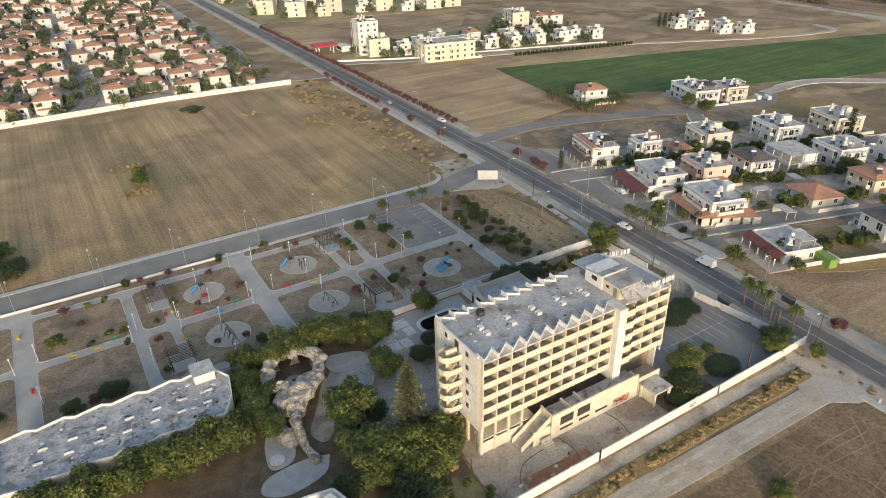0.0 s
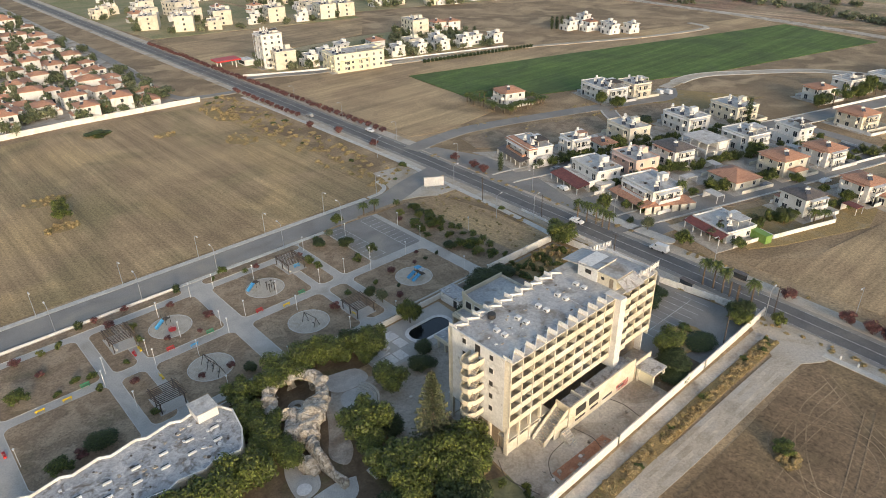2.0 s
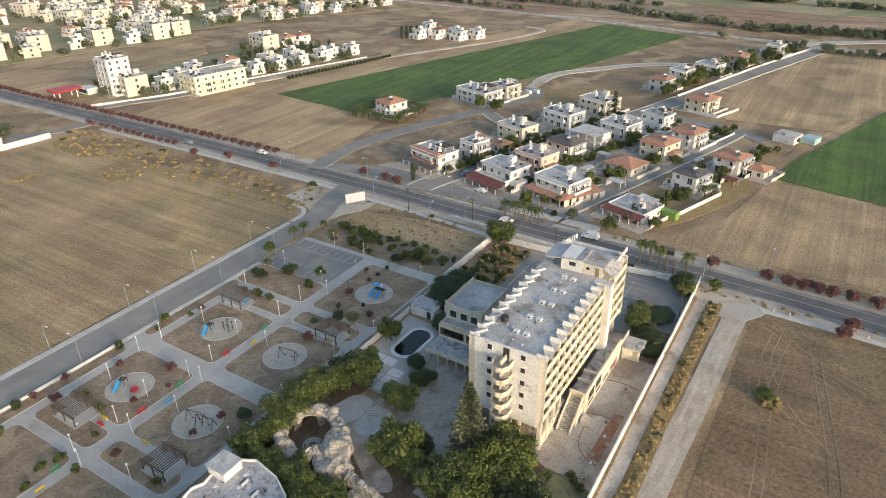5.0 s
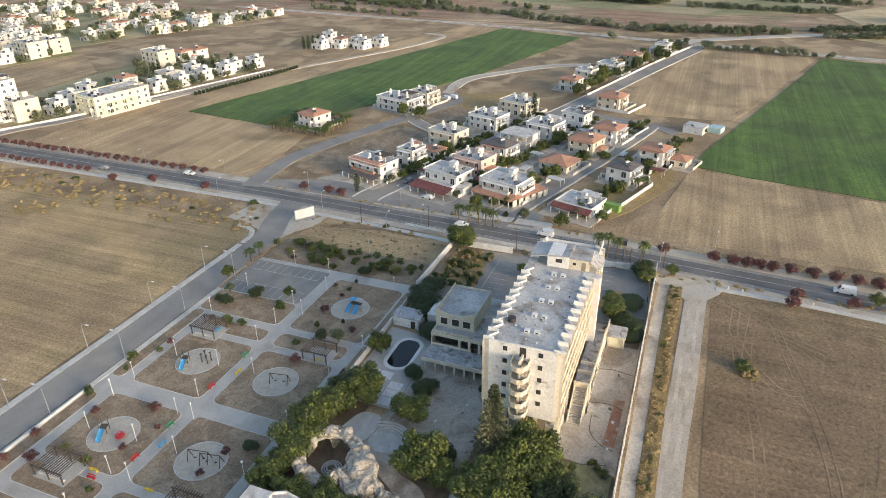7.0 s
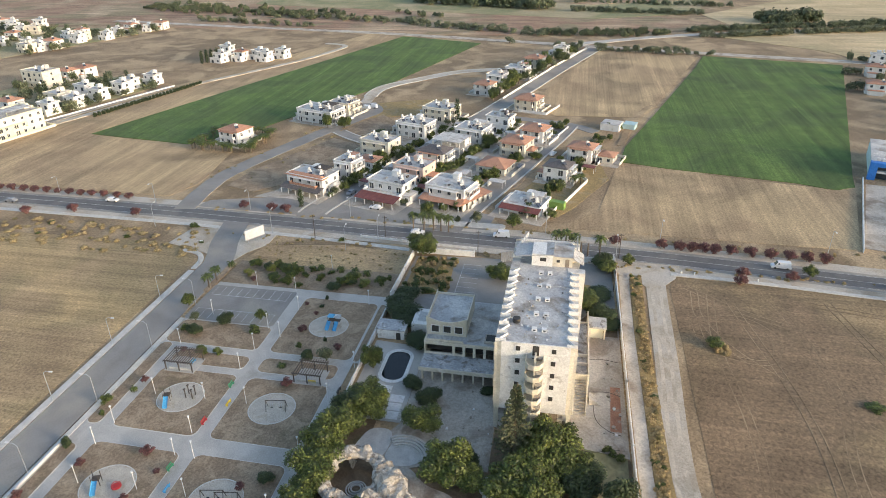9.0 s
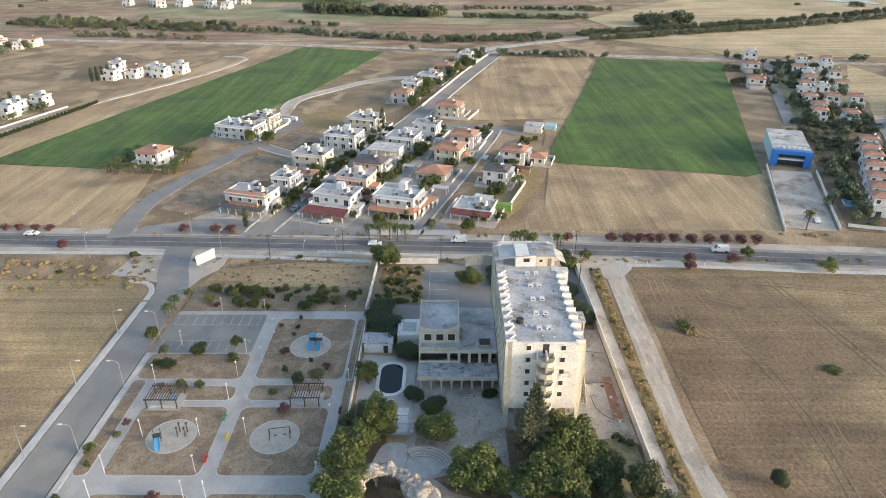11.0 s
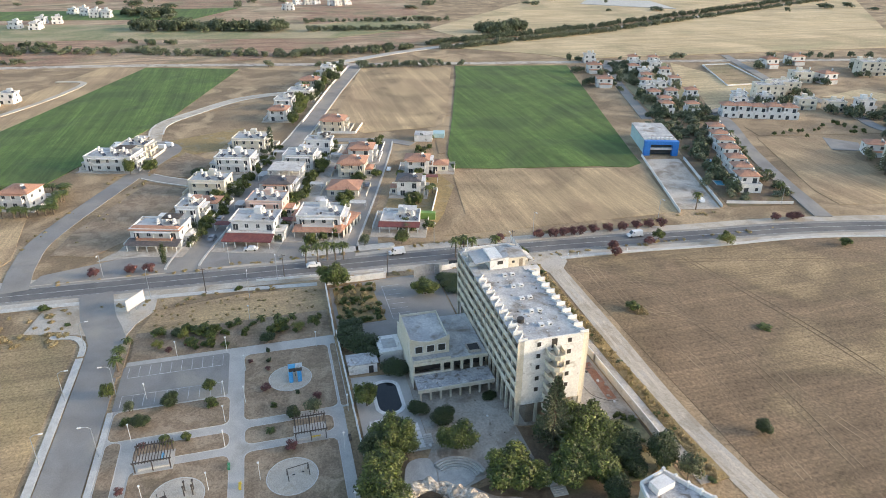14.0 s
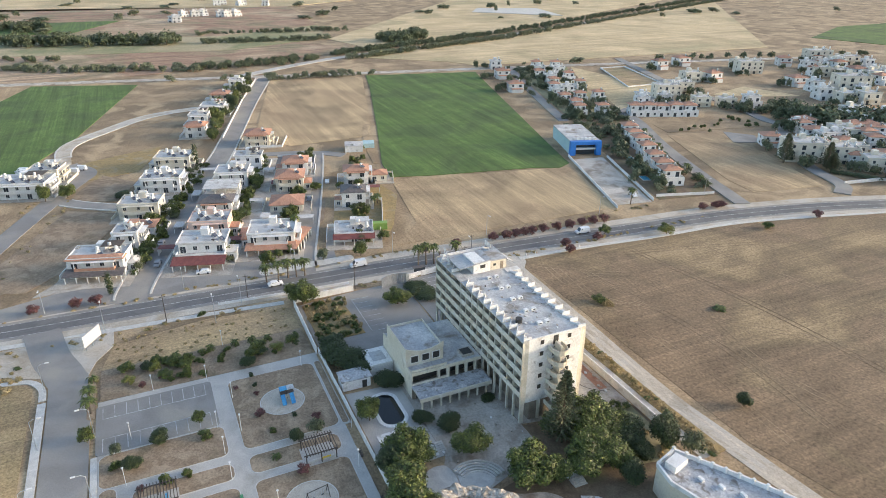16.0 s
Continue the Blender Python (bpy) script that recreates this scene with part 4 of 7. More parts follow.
part("roof", Geo().prism([(x, y) for x, y in ring], 6.0, 6.05), roofold, bun, "badly stained and patched flat roof")
for a, b in zip(ring, ring[1:] + ring[:1]):
    part("parapet", Geo().strip([a, b], 0.2, 6.0, 6.55), white, bun, "crumbling white parapet")
for i in range(7):
    for y in (102.4, 105.6):
        x = -18 + i * 4.6 + (0.9 if y > 104 else 0)
        v = part("roof_vent", Geo().box(x, y, 6.05, x + 1.5, y + 0.35, 6.4), whiter, bun)
        part("opening", Geo().box(x + 0.1, y + 0.36, 6.06, x + 1.4, y + 0.8, 6.22), dark, v)
litter = random.Random(41)
for i in range(70):
    x, y, q = litter.uniform(-20, 13), litter.uniform(99, 110), litter.uniform(0.12, 0.42)
    part("roof_debris", Geo().prism([(x + q * math.cos(a + i) * litter.uniform(0.6, 1.4), y + q * math.sin(a + i)) for a in (0, 1.3, 2.7, 4.1, 5.2)], 6.04, 6.08 + q * 0.35), litter.choice((whiter, concrete, wood, rock)), bun)
for i in range(46):
    x, y, q = litter.uniform(50, 78), litter.uniform(72.4, 82.2), litter.uniform(0.08, 0.26)
    part("roof_debris", Geo().prism([(x + q * math.cos(a + i) * litter.uniform(0.7, 2.2), y + q * math.sin(a + i)) for a in (0, 1.3, 2.7, 4.1, 5.2)], ROOF - 0.01, ROOF + 0.03 + q * 0.4), litter.choice((whiter, concrete, wood, rock)), hotel)
hd = part("stair_head", Geo().box(9.6, 108.6, 6.05, 13.4, 112.6, 7.9), white, bun, "small white rooftop stair head")
part("roof", Geo().box(9.4, 108.4, 7.9, 13.6, 112.8, 8.02), roofgrey, hd)
part("door", Geo().box(13.61, 109.4, 6.1, 13.65, 110.2, 8), inside, hd)
for i in range(6):
    part("window", Geo().box(-21.5 + i * 6.1, 97.1, 1.0, -20 + i * 6.1, 97.25, 2.4), dark, bun)

# second bungalow block beyond the trees
bun2 = thing("bungalow_block", "derelict white bungalow block with a slanting parapet", "building", 0, 0, 0)
ring2 = [(23.3, 65.8), (15, 60.6), (7, 56), (-8, 48.5), (-14, 58), (2, 66.5), (12, 70.5), (17, 72), (21.6, 71.2)]
part("wall", Geo().prism(ring2, 0, 5.9), cream, bun2)
part("roof", Geo().prism(ring2, 5.9, 5.95), roofold, bun2, "dirty patched flat roof")
for a, b in zip(ring2, ring2[1:] + ring2[:1]):
    part("parapet", Geo().strip([a, b], 0.4, 5.9, 6.8), white, bun2, "white parapet with small posts")
for k in range(9):
    p = Vector(ring2[0]).lerp(Vector(ring2[2]), k / 8)
    part("parapet_post", Geo().box(p.x - 0.25, p.y - 0.25, 5.9, p.x + 0.25, p.y + 0.25, 7.2), white, bun2)
part("roof_room", Geo().prism([(21.9, 66.8), (20.8, 70.2), (18.6, 69.6), (19.6, 65.8)], 5.95, 7.4), white, bun2)
for x, y in ((12, 64), (9, 62), (15, 66), (6, 61)):
    part("roof_vent", Geo().box(x, y, 5.95, x + 1.2, y + 0.6, 6.5), whiter, bun2)
for i in range(5):
    part("window", Geo().box(-10 + i * 4.6, 60.0 + i * 2.2, 1, -9 + i * 4.6, 60.6 + i * 2.2, 2.4), dark, bun2)

# ---- houses ----
CACHE = {}


def shared(key, build, material):
    """One mesh that alike pieces share."""
    if key not in CACHE:
        g = Geo()
        build(g)
        me = bpy.data.meshes.new(key[0])
        me.from_pydata(g.v, [], g.f)
        me.materials.append(material)
        CACHE[key] = me
    return CACHE[key]


def piece(name, mesh, parent, m):
    ob = new(name, mesh)
    ob.parent, ob.matrix_basis = parent, m
    return ob


def win(parent, x, y, z, ang, w=1.2, h=1.3, frame_mat=None, name="window"):
    fm = frame_mat or white

    def fr(g):
        t, o = 0.1, 0.07
        for a, b, c, d in ((-w / 2 - t, -t, w / 2 + t, 0), (-w / 2 - t, h, w / 2 + t, h + t), (-w / 2 - t, 0, -w / 2, h), (w / 2, 0, w / 2 + t, h), (-0.03, 0, 0.03, h)):
            g.box(-o, a, b, 0.02, c, d)

    f = piece(name, shared(("window_frame", w, h, fm.name), fr, fm), parent, pose(x, y, z, 0, 0, ang))
    piece("pane", shared(("pane", w, h), lambda g: g.box(-0.025, -w / 2, 0, 0.01, w / 2, h), glass), f, Matrix())


def slot(parent, x, y, z, ang, w=1.2, h=1.3, frame_mat=None, name="window"):
    """A plain far window: a dark pane with a proud sill."""
    piece(name, shared(("far_pane", w, h), lambda g: g.box(-0.04, -w / 2, 0, 0.01, w / 2, h), glass), parent, pose(x, y, z, 0, 0, ang))


def heater(parent, x, y, z, rot=0, cold=True):
    """Solar water heater: tanks, panel, stand."""
    m = pose(x, y, z, 0, 0, rot)
    st = piece("water_heater", shared(("water_heater",), lambda g: g.bar((0, 0, 0), (0, 0, 1.9), 0.62, 0.34, 4), steel), parent, m)
    piece("tank", shared(("tank",), lambda g: g.bar((-0.1, -0.75, 1.35), (-0.1, 0.75, 1.35), 0.3, None, 10), white), st, Matrix())
    if cold:
        piece("cold_tank", shared(("cold_tank",), lambda g: g.box(-0.35, -0.6, 1.9, 0.45, 0.6, 2.02).bar((0.05, 0, 2.02), (0.05, 0, 2.95), 0.52, 0.48, 12).bar((0.05, 0, 2.95), (0.05, 0, 3.05), 0.48, 0.2, 12), white), st, Matrix())
    piece("solar_panel", shared(("solar_panel",), lambda g: g.add([(-0.35, -0.7, 1.05), (-1.5, -0.7, 0.2), (-1.5, 0.7, 0.2), (-0.35, 0.7, 1.05), (-0.3, -0.7, 0.97), (-1.45, -0.7, 0.12), (-1.45, 0.7, 0.12), (-0.3, 0.7, 0.97)],
                                                                       [(0, 3, 2, 1), (4, 5, 6, 7), (0, 1, 5, 4), (1, 2, 6, 5), (2, 3, 7, 6), (3, 0, 4, 7)]), panel), st, Matrix())


def house(label, x, y, w, d, fl=2, roof="flat", wall=None, rot=-17, heat=1, back=0.0, verandah=None, balcony=True, name="house", nwin=0, cat="house", trim=None, group="village houses", light=False, yard=True, skirt=False, wing=None):
    """A house whose front, w wide, faces local -x; back: how far the top floor steps back."""
    wall = wall or white
    put = win if not light else slot
    fh = 3.0
    ob = thing(name, label, cat, x, y, 0, rot, group)
    low = fl if not back else fl - 1
    part("wall", Geo().box(0, -w / 2, 0, d, w / 2, low * fh), wall, ob)
    top, xf = low * fh, 0.0
    if back:
        part("terrace", Geo().box(0.1, -w / 2 + 0.1, top, back, w / 2 - 0.1, top + 0.03), flatroof, ob)
        part("parapet", Geo().box(0, -w / 2, top, 0.2, w / 2, top + 0.8).box(0.21, -w / 2, top, back, -w / 2 + 0.2, top + 0.8).box(0.21, w / 2 - 0.2, top, back, w / 2, top + 0.8), wall, ob)
        xf = back
        part("upper_wall", Geo().box(back, -w / 2 + 0.4, top, d - 0.3, w / 2 - 0.6, top + fh), wall, ob)
        top += fh
    if roof == "flat":
        part("roof", Geo().box(xf - 0.15, -w / 2 - 0.15, top, d + 0.15, w / 2 + 0.15, top + 0.2), flatroof, ob)
        part("roof_parapet", Geo().box(xf - 0.15, -w / 2 - 0.15, top + 0.2, xf + 0.05, w / 2 + 0.15, top + 0.65).box(d - 0.05, -w / 2 - 0.15, top + 0.2, d + 0.15, w / 2 + 0.15, top + 0.65)
             .box(xf + 0.06, -w / 2 - 0.15, top + 0.2, d - 0.06, -w / 2 + 0.05, top + 0.65).box(xf + 0.06, w / 2 - 0.05, top + 0.2, d - 0.06, w / 2 + 0.15, top + 0.65), wall, ob)
        for i in range(heat):
            heater(ob, xf + 2.6 + (i % 2) * 2.8, -w / 2 + 2 + (i * 2.7) % max(1.0, w - 4), top + 0.2, 60)
        if heat:
            part("stair_head", Geo().box(d - 3.2, -1.2, top + 0.2, d - 0.6, 1.2, top + 2.3), wall, ob)
    else:
        part("roof", Geo().hip(xf, -w / 2, d, w / 2, top, min(w, d) * 0.21, 0.5), tile if roof == "hip" else darktile, ob)
        if heat:
            heater(ob, xf + d * 0.3, -w * 0.22, top + min(w, d) * 0.1, 60, False)
    n = nwin or max(2, int(w / 3.6))
    for k in range(fl):
        xx, z = (xf if k == fl - 1 else 0), k * fh + 0.95
        for i in range(n):
            yy = -w / 2 + w * (i + 0.5) / n
            if (i + k) % 3 == 1:
                put(ob, xx, yy, k * fh + 0.12, 0, 1.7, 2.1, name="glass_door")
            else:
                put(ob, xx, yy, z, 0)
        m = max(1, int((d - xx) / 4)) if not light else 1
        s2 = (0.4, 0.6) if back and k == fl - 1 else (0, 0)
        for i in range(m):
            px = xx + (d - xx) * (i + 0.5) / m
            put(ob, px, -w / 2 + s2[0], z, 90)
            put(ob, px, w / 2 - s2[1], z, -90)
    if skirt:
        part("roof_skirt", Geo().hip(xf - 0.1, -w / 2, xf + 3.0, w / 2, top + 0.1, 1.1, 0.5), tile, ob, "red tiled roof trim")
    if not light:
        r = random.Random(int(x * 7 + y * 13))
        k = r.choice((-1, 1, 1)) if wing is None else wing
        ww, wd, x0 = r.uniform(2.4, 3.6), d * r.uniform(0.4, 0.65), r.uniform(0.5, d * 0.35)
        ya, yb = sorted((k * (w / 2 + 0.02), k * (w / 2 + ww)))
        if r.random() < 0.75:
            part("side_wing", Geo().box(x0, ya, 0, x0 + wd, yb, 2.9), r.choice((wall, white, ivory)), ob)
            part("wing_roof", Geo().hip(x0, ya, x0 + wd, yb, 2.9, 0.9, 0.25) if r.random() < 0.4 else Geo().box(x0 - 0.2, ya - 0.01, 2.9, x0 + wd + 0.2, yb + 0.2, 3.1), tile if r.random() < 0.5 else flatroof, ob)
            win(ob, x0, (ya + yb) / 2, 0.9, 0)
        if roof == "flat" and r.random() < 0.7:
            pg = part("roof_pergola", Geo().box(d * 0.45, -w * 0.42, top + 2.2, d * 0.9, -w * 0.05, top + 2.35), r.choice((tile, flatroof, wood)), ob)
            for px in (d * 0.46, d * 0.88):
                for py in (-w * 0.41, -w * 0.07):
                    part("post", Geo().box(px, py, top + 0.2, px + 0.15, py + 0.15, top + 2.2), wall, pg)
        if fl > 1 and k > 0 and not back:
            xa, xb, yo = d * 0.1, d * r.uniform(0.62, 0.9), -w / 2 - 1.8
            lg = part("loggia", Geo().box(xa, yo, 2.85, xb, -w / 2, 3.02).box(xa - 0.1, yo - 0.1, 5.75, xb + 0.1, -w / 2, 5.92), wall, ob)
            part("railing", Geo().box(xa, yo, 3.02, xb, yo + 0.12, 3.9).box(xa, yo + 0.13, 3.02, xa + 0.1, -w / 2, 3.9).box(xb - 0.1, yo + 0.13, 3.02, xb, -w / 2, 3.9), trim or wall, lg)
            for q in range(4):
                cx = xa + 0.12 + (xb - xa - 0.4) * q / 3
                part("column", Geo().box(cx, yo + 0.14, 0.1, cx + 0.2, yo + 0.34, 2.85).box(cx, yo + 0.14, 3.02, cx + 0.2, yo + 0.34, 5.75), wall, lg)
            for q in (0.28, 0.72):
                win(ob, xa + (xb - xa) * q, -w / 2, 0.15, 90, 1.8, 2.1, name="glass_door")
                win(ob, xa + (xb - xa) * q, -w / 2, 3.1, 90, 1.8, 2.1, name="glass_door")
        elif fl > 1 and r.random() < 0.7:
            part("side_balcony", Geo().box(d * 0.2, w / 2, 2.85, d * 0.75, w / 2 + 1.2, 3.0).box(d * 0.2, w / 2 + 1.1, 3.0, d * 0.75, w / 2 + 1.2, 3.9), wall, ob)
        if roof == "flat":
            for q in range(r.randint(2, 4)):
                ux, uy = r.uniform(xf + 0.8, d - 1.2), r.uniform(-w / 2 + 0.8, w / 2 - 0.8)
                part("roof_box", Geo().box(ux, uy, top + 0.2, ux + r.uniform(0.5, 1.6), uy + r.uniform(0.4, 1.1), top + r.uniform(0.5, 1.1)), r.choice((steel, white, concrete, wood)), ob)
    if yard and not light:
        part("yard_paving", Geo().box(-3.2 - (verandah[1] if verandah else 0), -w / 2 - 3, -0.1, d + 3, w / 2 + 3, 0.2), concrete, ob)
        yw = Geo()
        yw.box(d + 2.8, -w / 2 - 3, 0.2, d + 3, w / 2 + 3, 1.3).box(0, -w / 2 - 3, 0.2, d + 2.79, -w / 2 - 2.8, 1.3).box(0, w / 2 + 2.8, 0.2, d + 2.79, w / 2 + 3, 1.3)
        part("yard_wall", yw, wall, ob)
    if balcony and fl > 1 and not back:
        b = part("balcony", Geo().box(-1.5, -w * 0.36, fh - 0.15, 0, w * 0.36, fh + 0.05), wall, ob)
        part("railing", Geo().box(-1.5, -w * 0.36, fh + 0.05, -1.4, w * 0.36, fh + 0.95).box(-1.39, -w * 0.36, fh + 0.05, 0, -w * 0.36 + 0.1, fh + 0.95).box(-1.39, w * 0.36 - 0.1, fh + 0.05, 0, w * 0.36, fh + 0.95), trim or wall, b)
        if not light:
            for yy in (-w * 0.36 + 0.02, -0.1, w * 0.36 - 0.24):
                part("column", Geo().box(-1.45, yy, 0.1, -1.22, yy + 0.22, fh - 0.15).box(-1.36, yy, fh + 0.95, -1.16, yy + 0.2, fl * fh - 0.28), wall, b)
            part("canopy", Geo().box(-1.6, -w * 0.38, fl * fh - 0.28, 0, w * 0.38, fl * fh - 0.12), tile if roof != "flat" else wall, b)
    if verandah:
        vm, dep = verandah
        v = part("verandah_roof", Geo().add([(-dep, -w / 2 - 0.6, 2.5), (0, -w / 2 - 0.6, 3.3), (0, w / 2 + 0.6, 3.3), (-dep, w / 2 + 0.6, 2.5), (-dep, -w / 2 - 0.6, 2.35), (0, -w / 2 - 0.6, 3.15), (0, w / 2 + 0.6, 3.15), (-dep, w / 2 + 0.6, 2.35)],
                                            [(0, 1, 2, 3), (7, 6, 5, 4), (0, 4, 5, 1), (1, 5, 6, 2), (2, 6, 7, 3), (3, 7, 4, 0)]), vm, ob)
        k = max(3, int(w / 3.2))
        for i in range(k + 1):
            yy = -w / 2 + w * i / k
            part("post", Geo().box(-dep + 0.15, yy - 0.12, 0, -dep + 0.39, yy + 0.12, 2.36), wall, v)
    return ob


house("white corner restaurant with red tiled trim and dark awning", 158.5, 167, 16, 10, 2, "flat", white, heat=3, verandah=(darktile, 4), trim=tile, skirt=True)
house("small white house with tiled porch", 176, 158.5, 8, 8, 2, "flat", white, heat=2)
house("white house crowded with rooftop water tanks", 202, 153.5, 14, 10, 2, "flat", ivory, heat=5)
house("low cottage with orange tiled roof", 187, 153.2, 8, 7, 1, "hip", white, heat=1)
house("white tavern with dark red awning roof", 155, 137.5, 15, 13, 2, "flat", white, heat=2, verandah=(maroon, 5), back=3, name="tavern", cat="tavern")
house("pink and white house with roof heaters", 175, 132.5, 13, 10, 2, "flat", pink, heat=4)
house("white two-storey house with dark hipped roof", 193, 128, 12, 9, 2, "dark", white, heat=1)
house("plain white house with flat roof and balcony", 225, 117.5, 13, 11, 2, "flat", white, heat=3)
house("white house with red trim and deep terrace", 243, 108, 12, 11, 2, "flat", white, heat=2, back=3, trim=tile)
house("white corner shop with broad terracotta canopy", 156.5, 115, 15, 12, 2, "flat", white, heat=2, verandah=(tile, 4.5), skirt=False)
house("low villa with orange hipped tile roof", 188.5, 103, 12, 11, 1, "hip", ivory, heat=0)
house("cream two-storey house with orange hipped roof", 210, 96.8, 11, 11, 2, "hip", ivory, heat=1)
house("white two-storey house with orange hipped roof", 229, 90.2, 10.5, 10, 2, "hip", white, heat=1)
house("single-storey flat-roofed white bar with brown porch", 152.5, 88, 13, 11, 1, "flat", white, heat=2, verandah=(maroon, 3), balcony=False)
house("white house with dark pyramid roof in a walled garden", 183.5, 78.2, 9, 9, 2, "dark", white, heat=1, balcony=False)
house("white villa with red roof and tiled lean-to", 207.5, 69.5, 10, 9, 2, "hip", white, heat=1)
house("low annex with orange tiled roof", 208, 59.5, 7, 7, 1, "hip", ivory, heat=0)
house("white house with many rooftop heaters", 229, 144.5, 15, 11, 2, "flat", white, heat=5)
house("cream corner house with rooftop tanks", 256, 138, 15, 12, 2, "flat", ivory, heat=4)
house("large white block of flats with rooftop tanks", 243, 195.5, 20, 12, 2, "flat", white, heat=6)
house("white rear wing with flat roof", 258, 188, 12, 10, 2, "flat", ivory, heat=4)
house("villa with red hipped roof among palms", 206, 221, 11, 10, 2, "hip", white, heat=1)
house("cream corner villa with red roof", 280, 97, 12, 11, 2, "hip", ivory, heat=1)
house("white house with red roof among trees", 309, 123, 10, 9, 2, "hip", white)
house("flat white garden house", 332, 119, 10, 10, 2, "flat", white)
house("white villa with dark windows behind trees", 352, 109, 13, 10, 2, "flat", white, heat=2)
house("cream house among trees", 383, 101, 11, 10, 2, "hip", ivory)
house("small white house at the street's end", 423, 85, 9, 9, 2, "flat", white)

sb = thing("tavern_sign", "row of white sign bars on the tavern roof", "sign", 156, 133.5, 6.3, -17)
part("sign_frame", Geo().box(0, -3.2, 0, 0.08, 3.2, 0.15).box(0, -3.2, 1.05, 0.08, 3.2, 1.15), steel, sb)
for i in range(5):
    part("letter_bar", Geo().box(-0.06, -2.9 + i * 1.2, 0.16, 0.0, -2.2 + i * 1.2, 1.04), white, sb)
ck = thing("corner_canopy", "terracotta tiled corner canopy over shop fronts", "canopy", 156.5, 115, 0, -17)
part("tile_roof", Geo().add([(-4.5, -8.1, 2.5), (13, -12.5, 2.5), (13, -7.5, 3.3), (0, -7.5, 3.3), (-4.5, -8.1, 2.35), (13, -12.5, 2.35), (13, -7.5, 3.1), (0, -7.5, 3.1)], [(0, 1, 2, 3), (7, 6, 5, 4), (0, 4, 5, 1), (1, 5, 6, 2), (2, 6, 7, 3), (3, 7, 4, 0)]), tile, ck)
for i in range(6):
    part("shop_front", Geo().box(-3.6 + i * 2.9, -8.9 - i * 0.66, 0, -1.0 + i * 2.9, -8.7 - i * 0.66, 2.4), ivory, ck)

# unfinished concrete frame house
fr = thing("unfinished_house", "unfinished white concrete frame house with open floors", "house", 207.5, 124, 0, -17, "village houses")
for z in (0.2, 3.3, 6.4):
    part("floor_slab", Geo().box(-0.5, -6.6, z - 0.2, 11, 6.6, z), flatroof, fr)
for x in (0, 5, 10.3):
    for y in (-6.2, -2, 2, 6.2):
        part("column", Geo().box(x - 0.18, y - 0.18, 0.2, x + 0.18, y + 0.18, 3.1), white, fr)
        part("column", Geo().box(x - 0.18, y - 0.18, 3.3, x + 0.18, y + 0.18, 6.2), white, fr)
part("wall", Geo().box(4, -6, 0.2, 10, 2, 3.1).box(6, -6, 3.3, 10, 5, 6.2), whiter, fr)
part("parapet", Geo().box(-0.5, -6.6, 3.3, -0.35, 6.6, 4.1), white, fr)

# metal shed, green container, sports court
shed = thing("white_shed", "low white metal shed with ribbed walls", "shed", 253, 56, 0, -17)
part("wall", Geo().box(0, -4.3, 0, 8, 4.3, 3), white, shed)
part("roof", Geo().hip(0, -4.3, 8, 4.3, 3, 0.5, 0.15), flatroof, shed)
part("annex", Geo().box(6, -10, 0, 12, -4.4, 2.4), teal, shed)
box = thing("green_container", "lime green metal container on dry ground", "container", 160, 76.5, 0, -17)
part("body", Geo().box(-1.2, -3, 0.1, 1.2, 3, 2.6), lime, box)
for i in range(12):
    part("rib", Geo().box(-1.25, -2.9 + i * 0.5, 0.15, -1.201, -2.7 + i * 0.5, 2.5), lime, box)
court = thing("sports_court", "fenced grey court with painted markings", "court", 246, 88, 0.1, -17)
part("surface", Geo().box(-9, -10, 0, 12, 7, 0.12), asphalt, court)
part("edge_wall", Geo().box(-9.3, -10.3, 0, -9.01, 7.3, 0.9).box(12.01, -10.3, 0, 12.3, 7.3, 0.9).box(-9, -10.3, 0, 12, -10.01, 0.9), white, court)
part("marking", Geo().strip([(-2 + 2.6 * math.cos(i * 0.3), -2 + 2.6 * math.sin(i * 0.3)) for i in range(22)], 0.15, 0.11, 0.14), line, court)

# blue-fronted showroom
bl = thing("blue_showroom", "long teal showroom with bright blue frame front", "showroom", 204.5, -44.3, 0, -18)
part("wall", Geo().box(2.5, -7.2, 0, 33, 7.2, 6.2), teal, bl)
part("roof", Geo().box(2.3, -7.4, 6.2, 33.2, 7.4, 6.6), roofgrey, bl)
part("front_frame", Geo().box(0, -7.6, 0, 2.48, -5.0, 6.8).box(0, 5.0, 0, 2.48, 7.6, 6.8).box(0, -4.99, 5.2, 2.48, 4.99, 6.8), bluepaint, bl, "bright blue portal frame")
part("glass_front", Geo().box(2.3, -5, 0.1, 2.49, 5, 5.19), glass, bl)
part("balcony", Geo().box(0.6, -5, 2.7, 2.29, 5, 3.4), white, bl)
for i in range(6):
    part("roof_unit", Geo().box(3.5, -5.5 + i * 2, 6.6, 4.6, -4.3 + i * 2, 7.6), white, bl)

# ---- copied house kinds of the towns ----
KINDS, PARTS, ASKED = {}, {}, []


def again(ob, m):
    """A copy of a thing with its parts, like copy_thing(), that looks its parts up only once."""
    if ob not in PARTS:
        PARTS[ob] = list(ob.children_recursive)
    made = {}
    for o in (ob, *PARTS[ob]):
        made[o] = o.copy()
        scene.collection.objects.link(made[o])
        if o is not ob:
            made[o].parent = made[o.parent]
    made[ob].matrix_basis = m
    return made[ob]


def town(kind, x, y, rot=0.0, s=1.0):
    ASKED.append((kind, x, y, rot, s, rng.uniform(0.94, 1.06)))


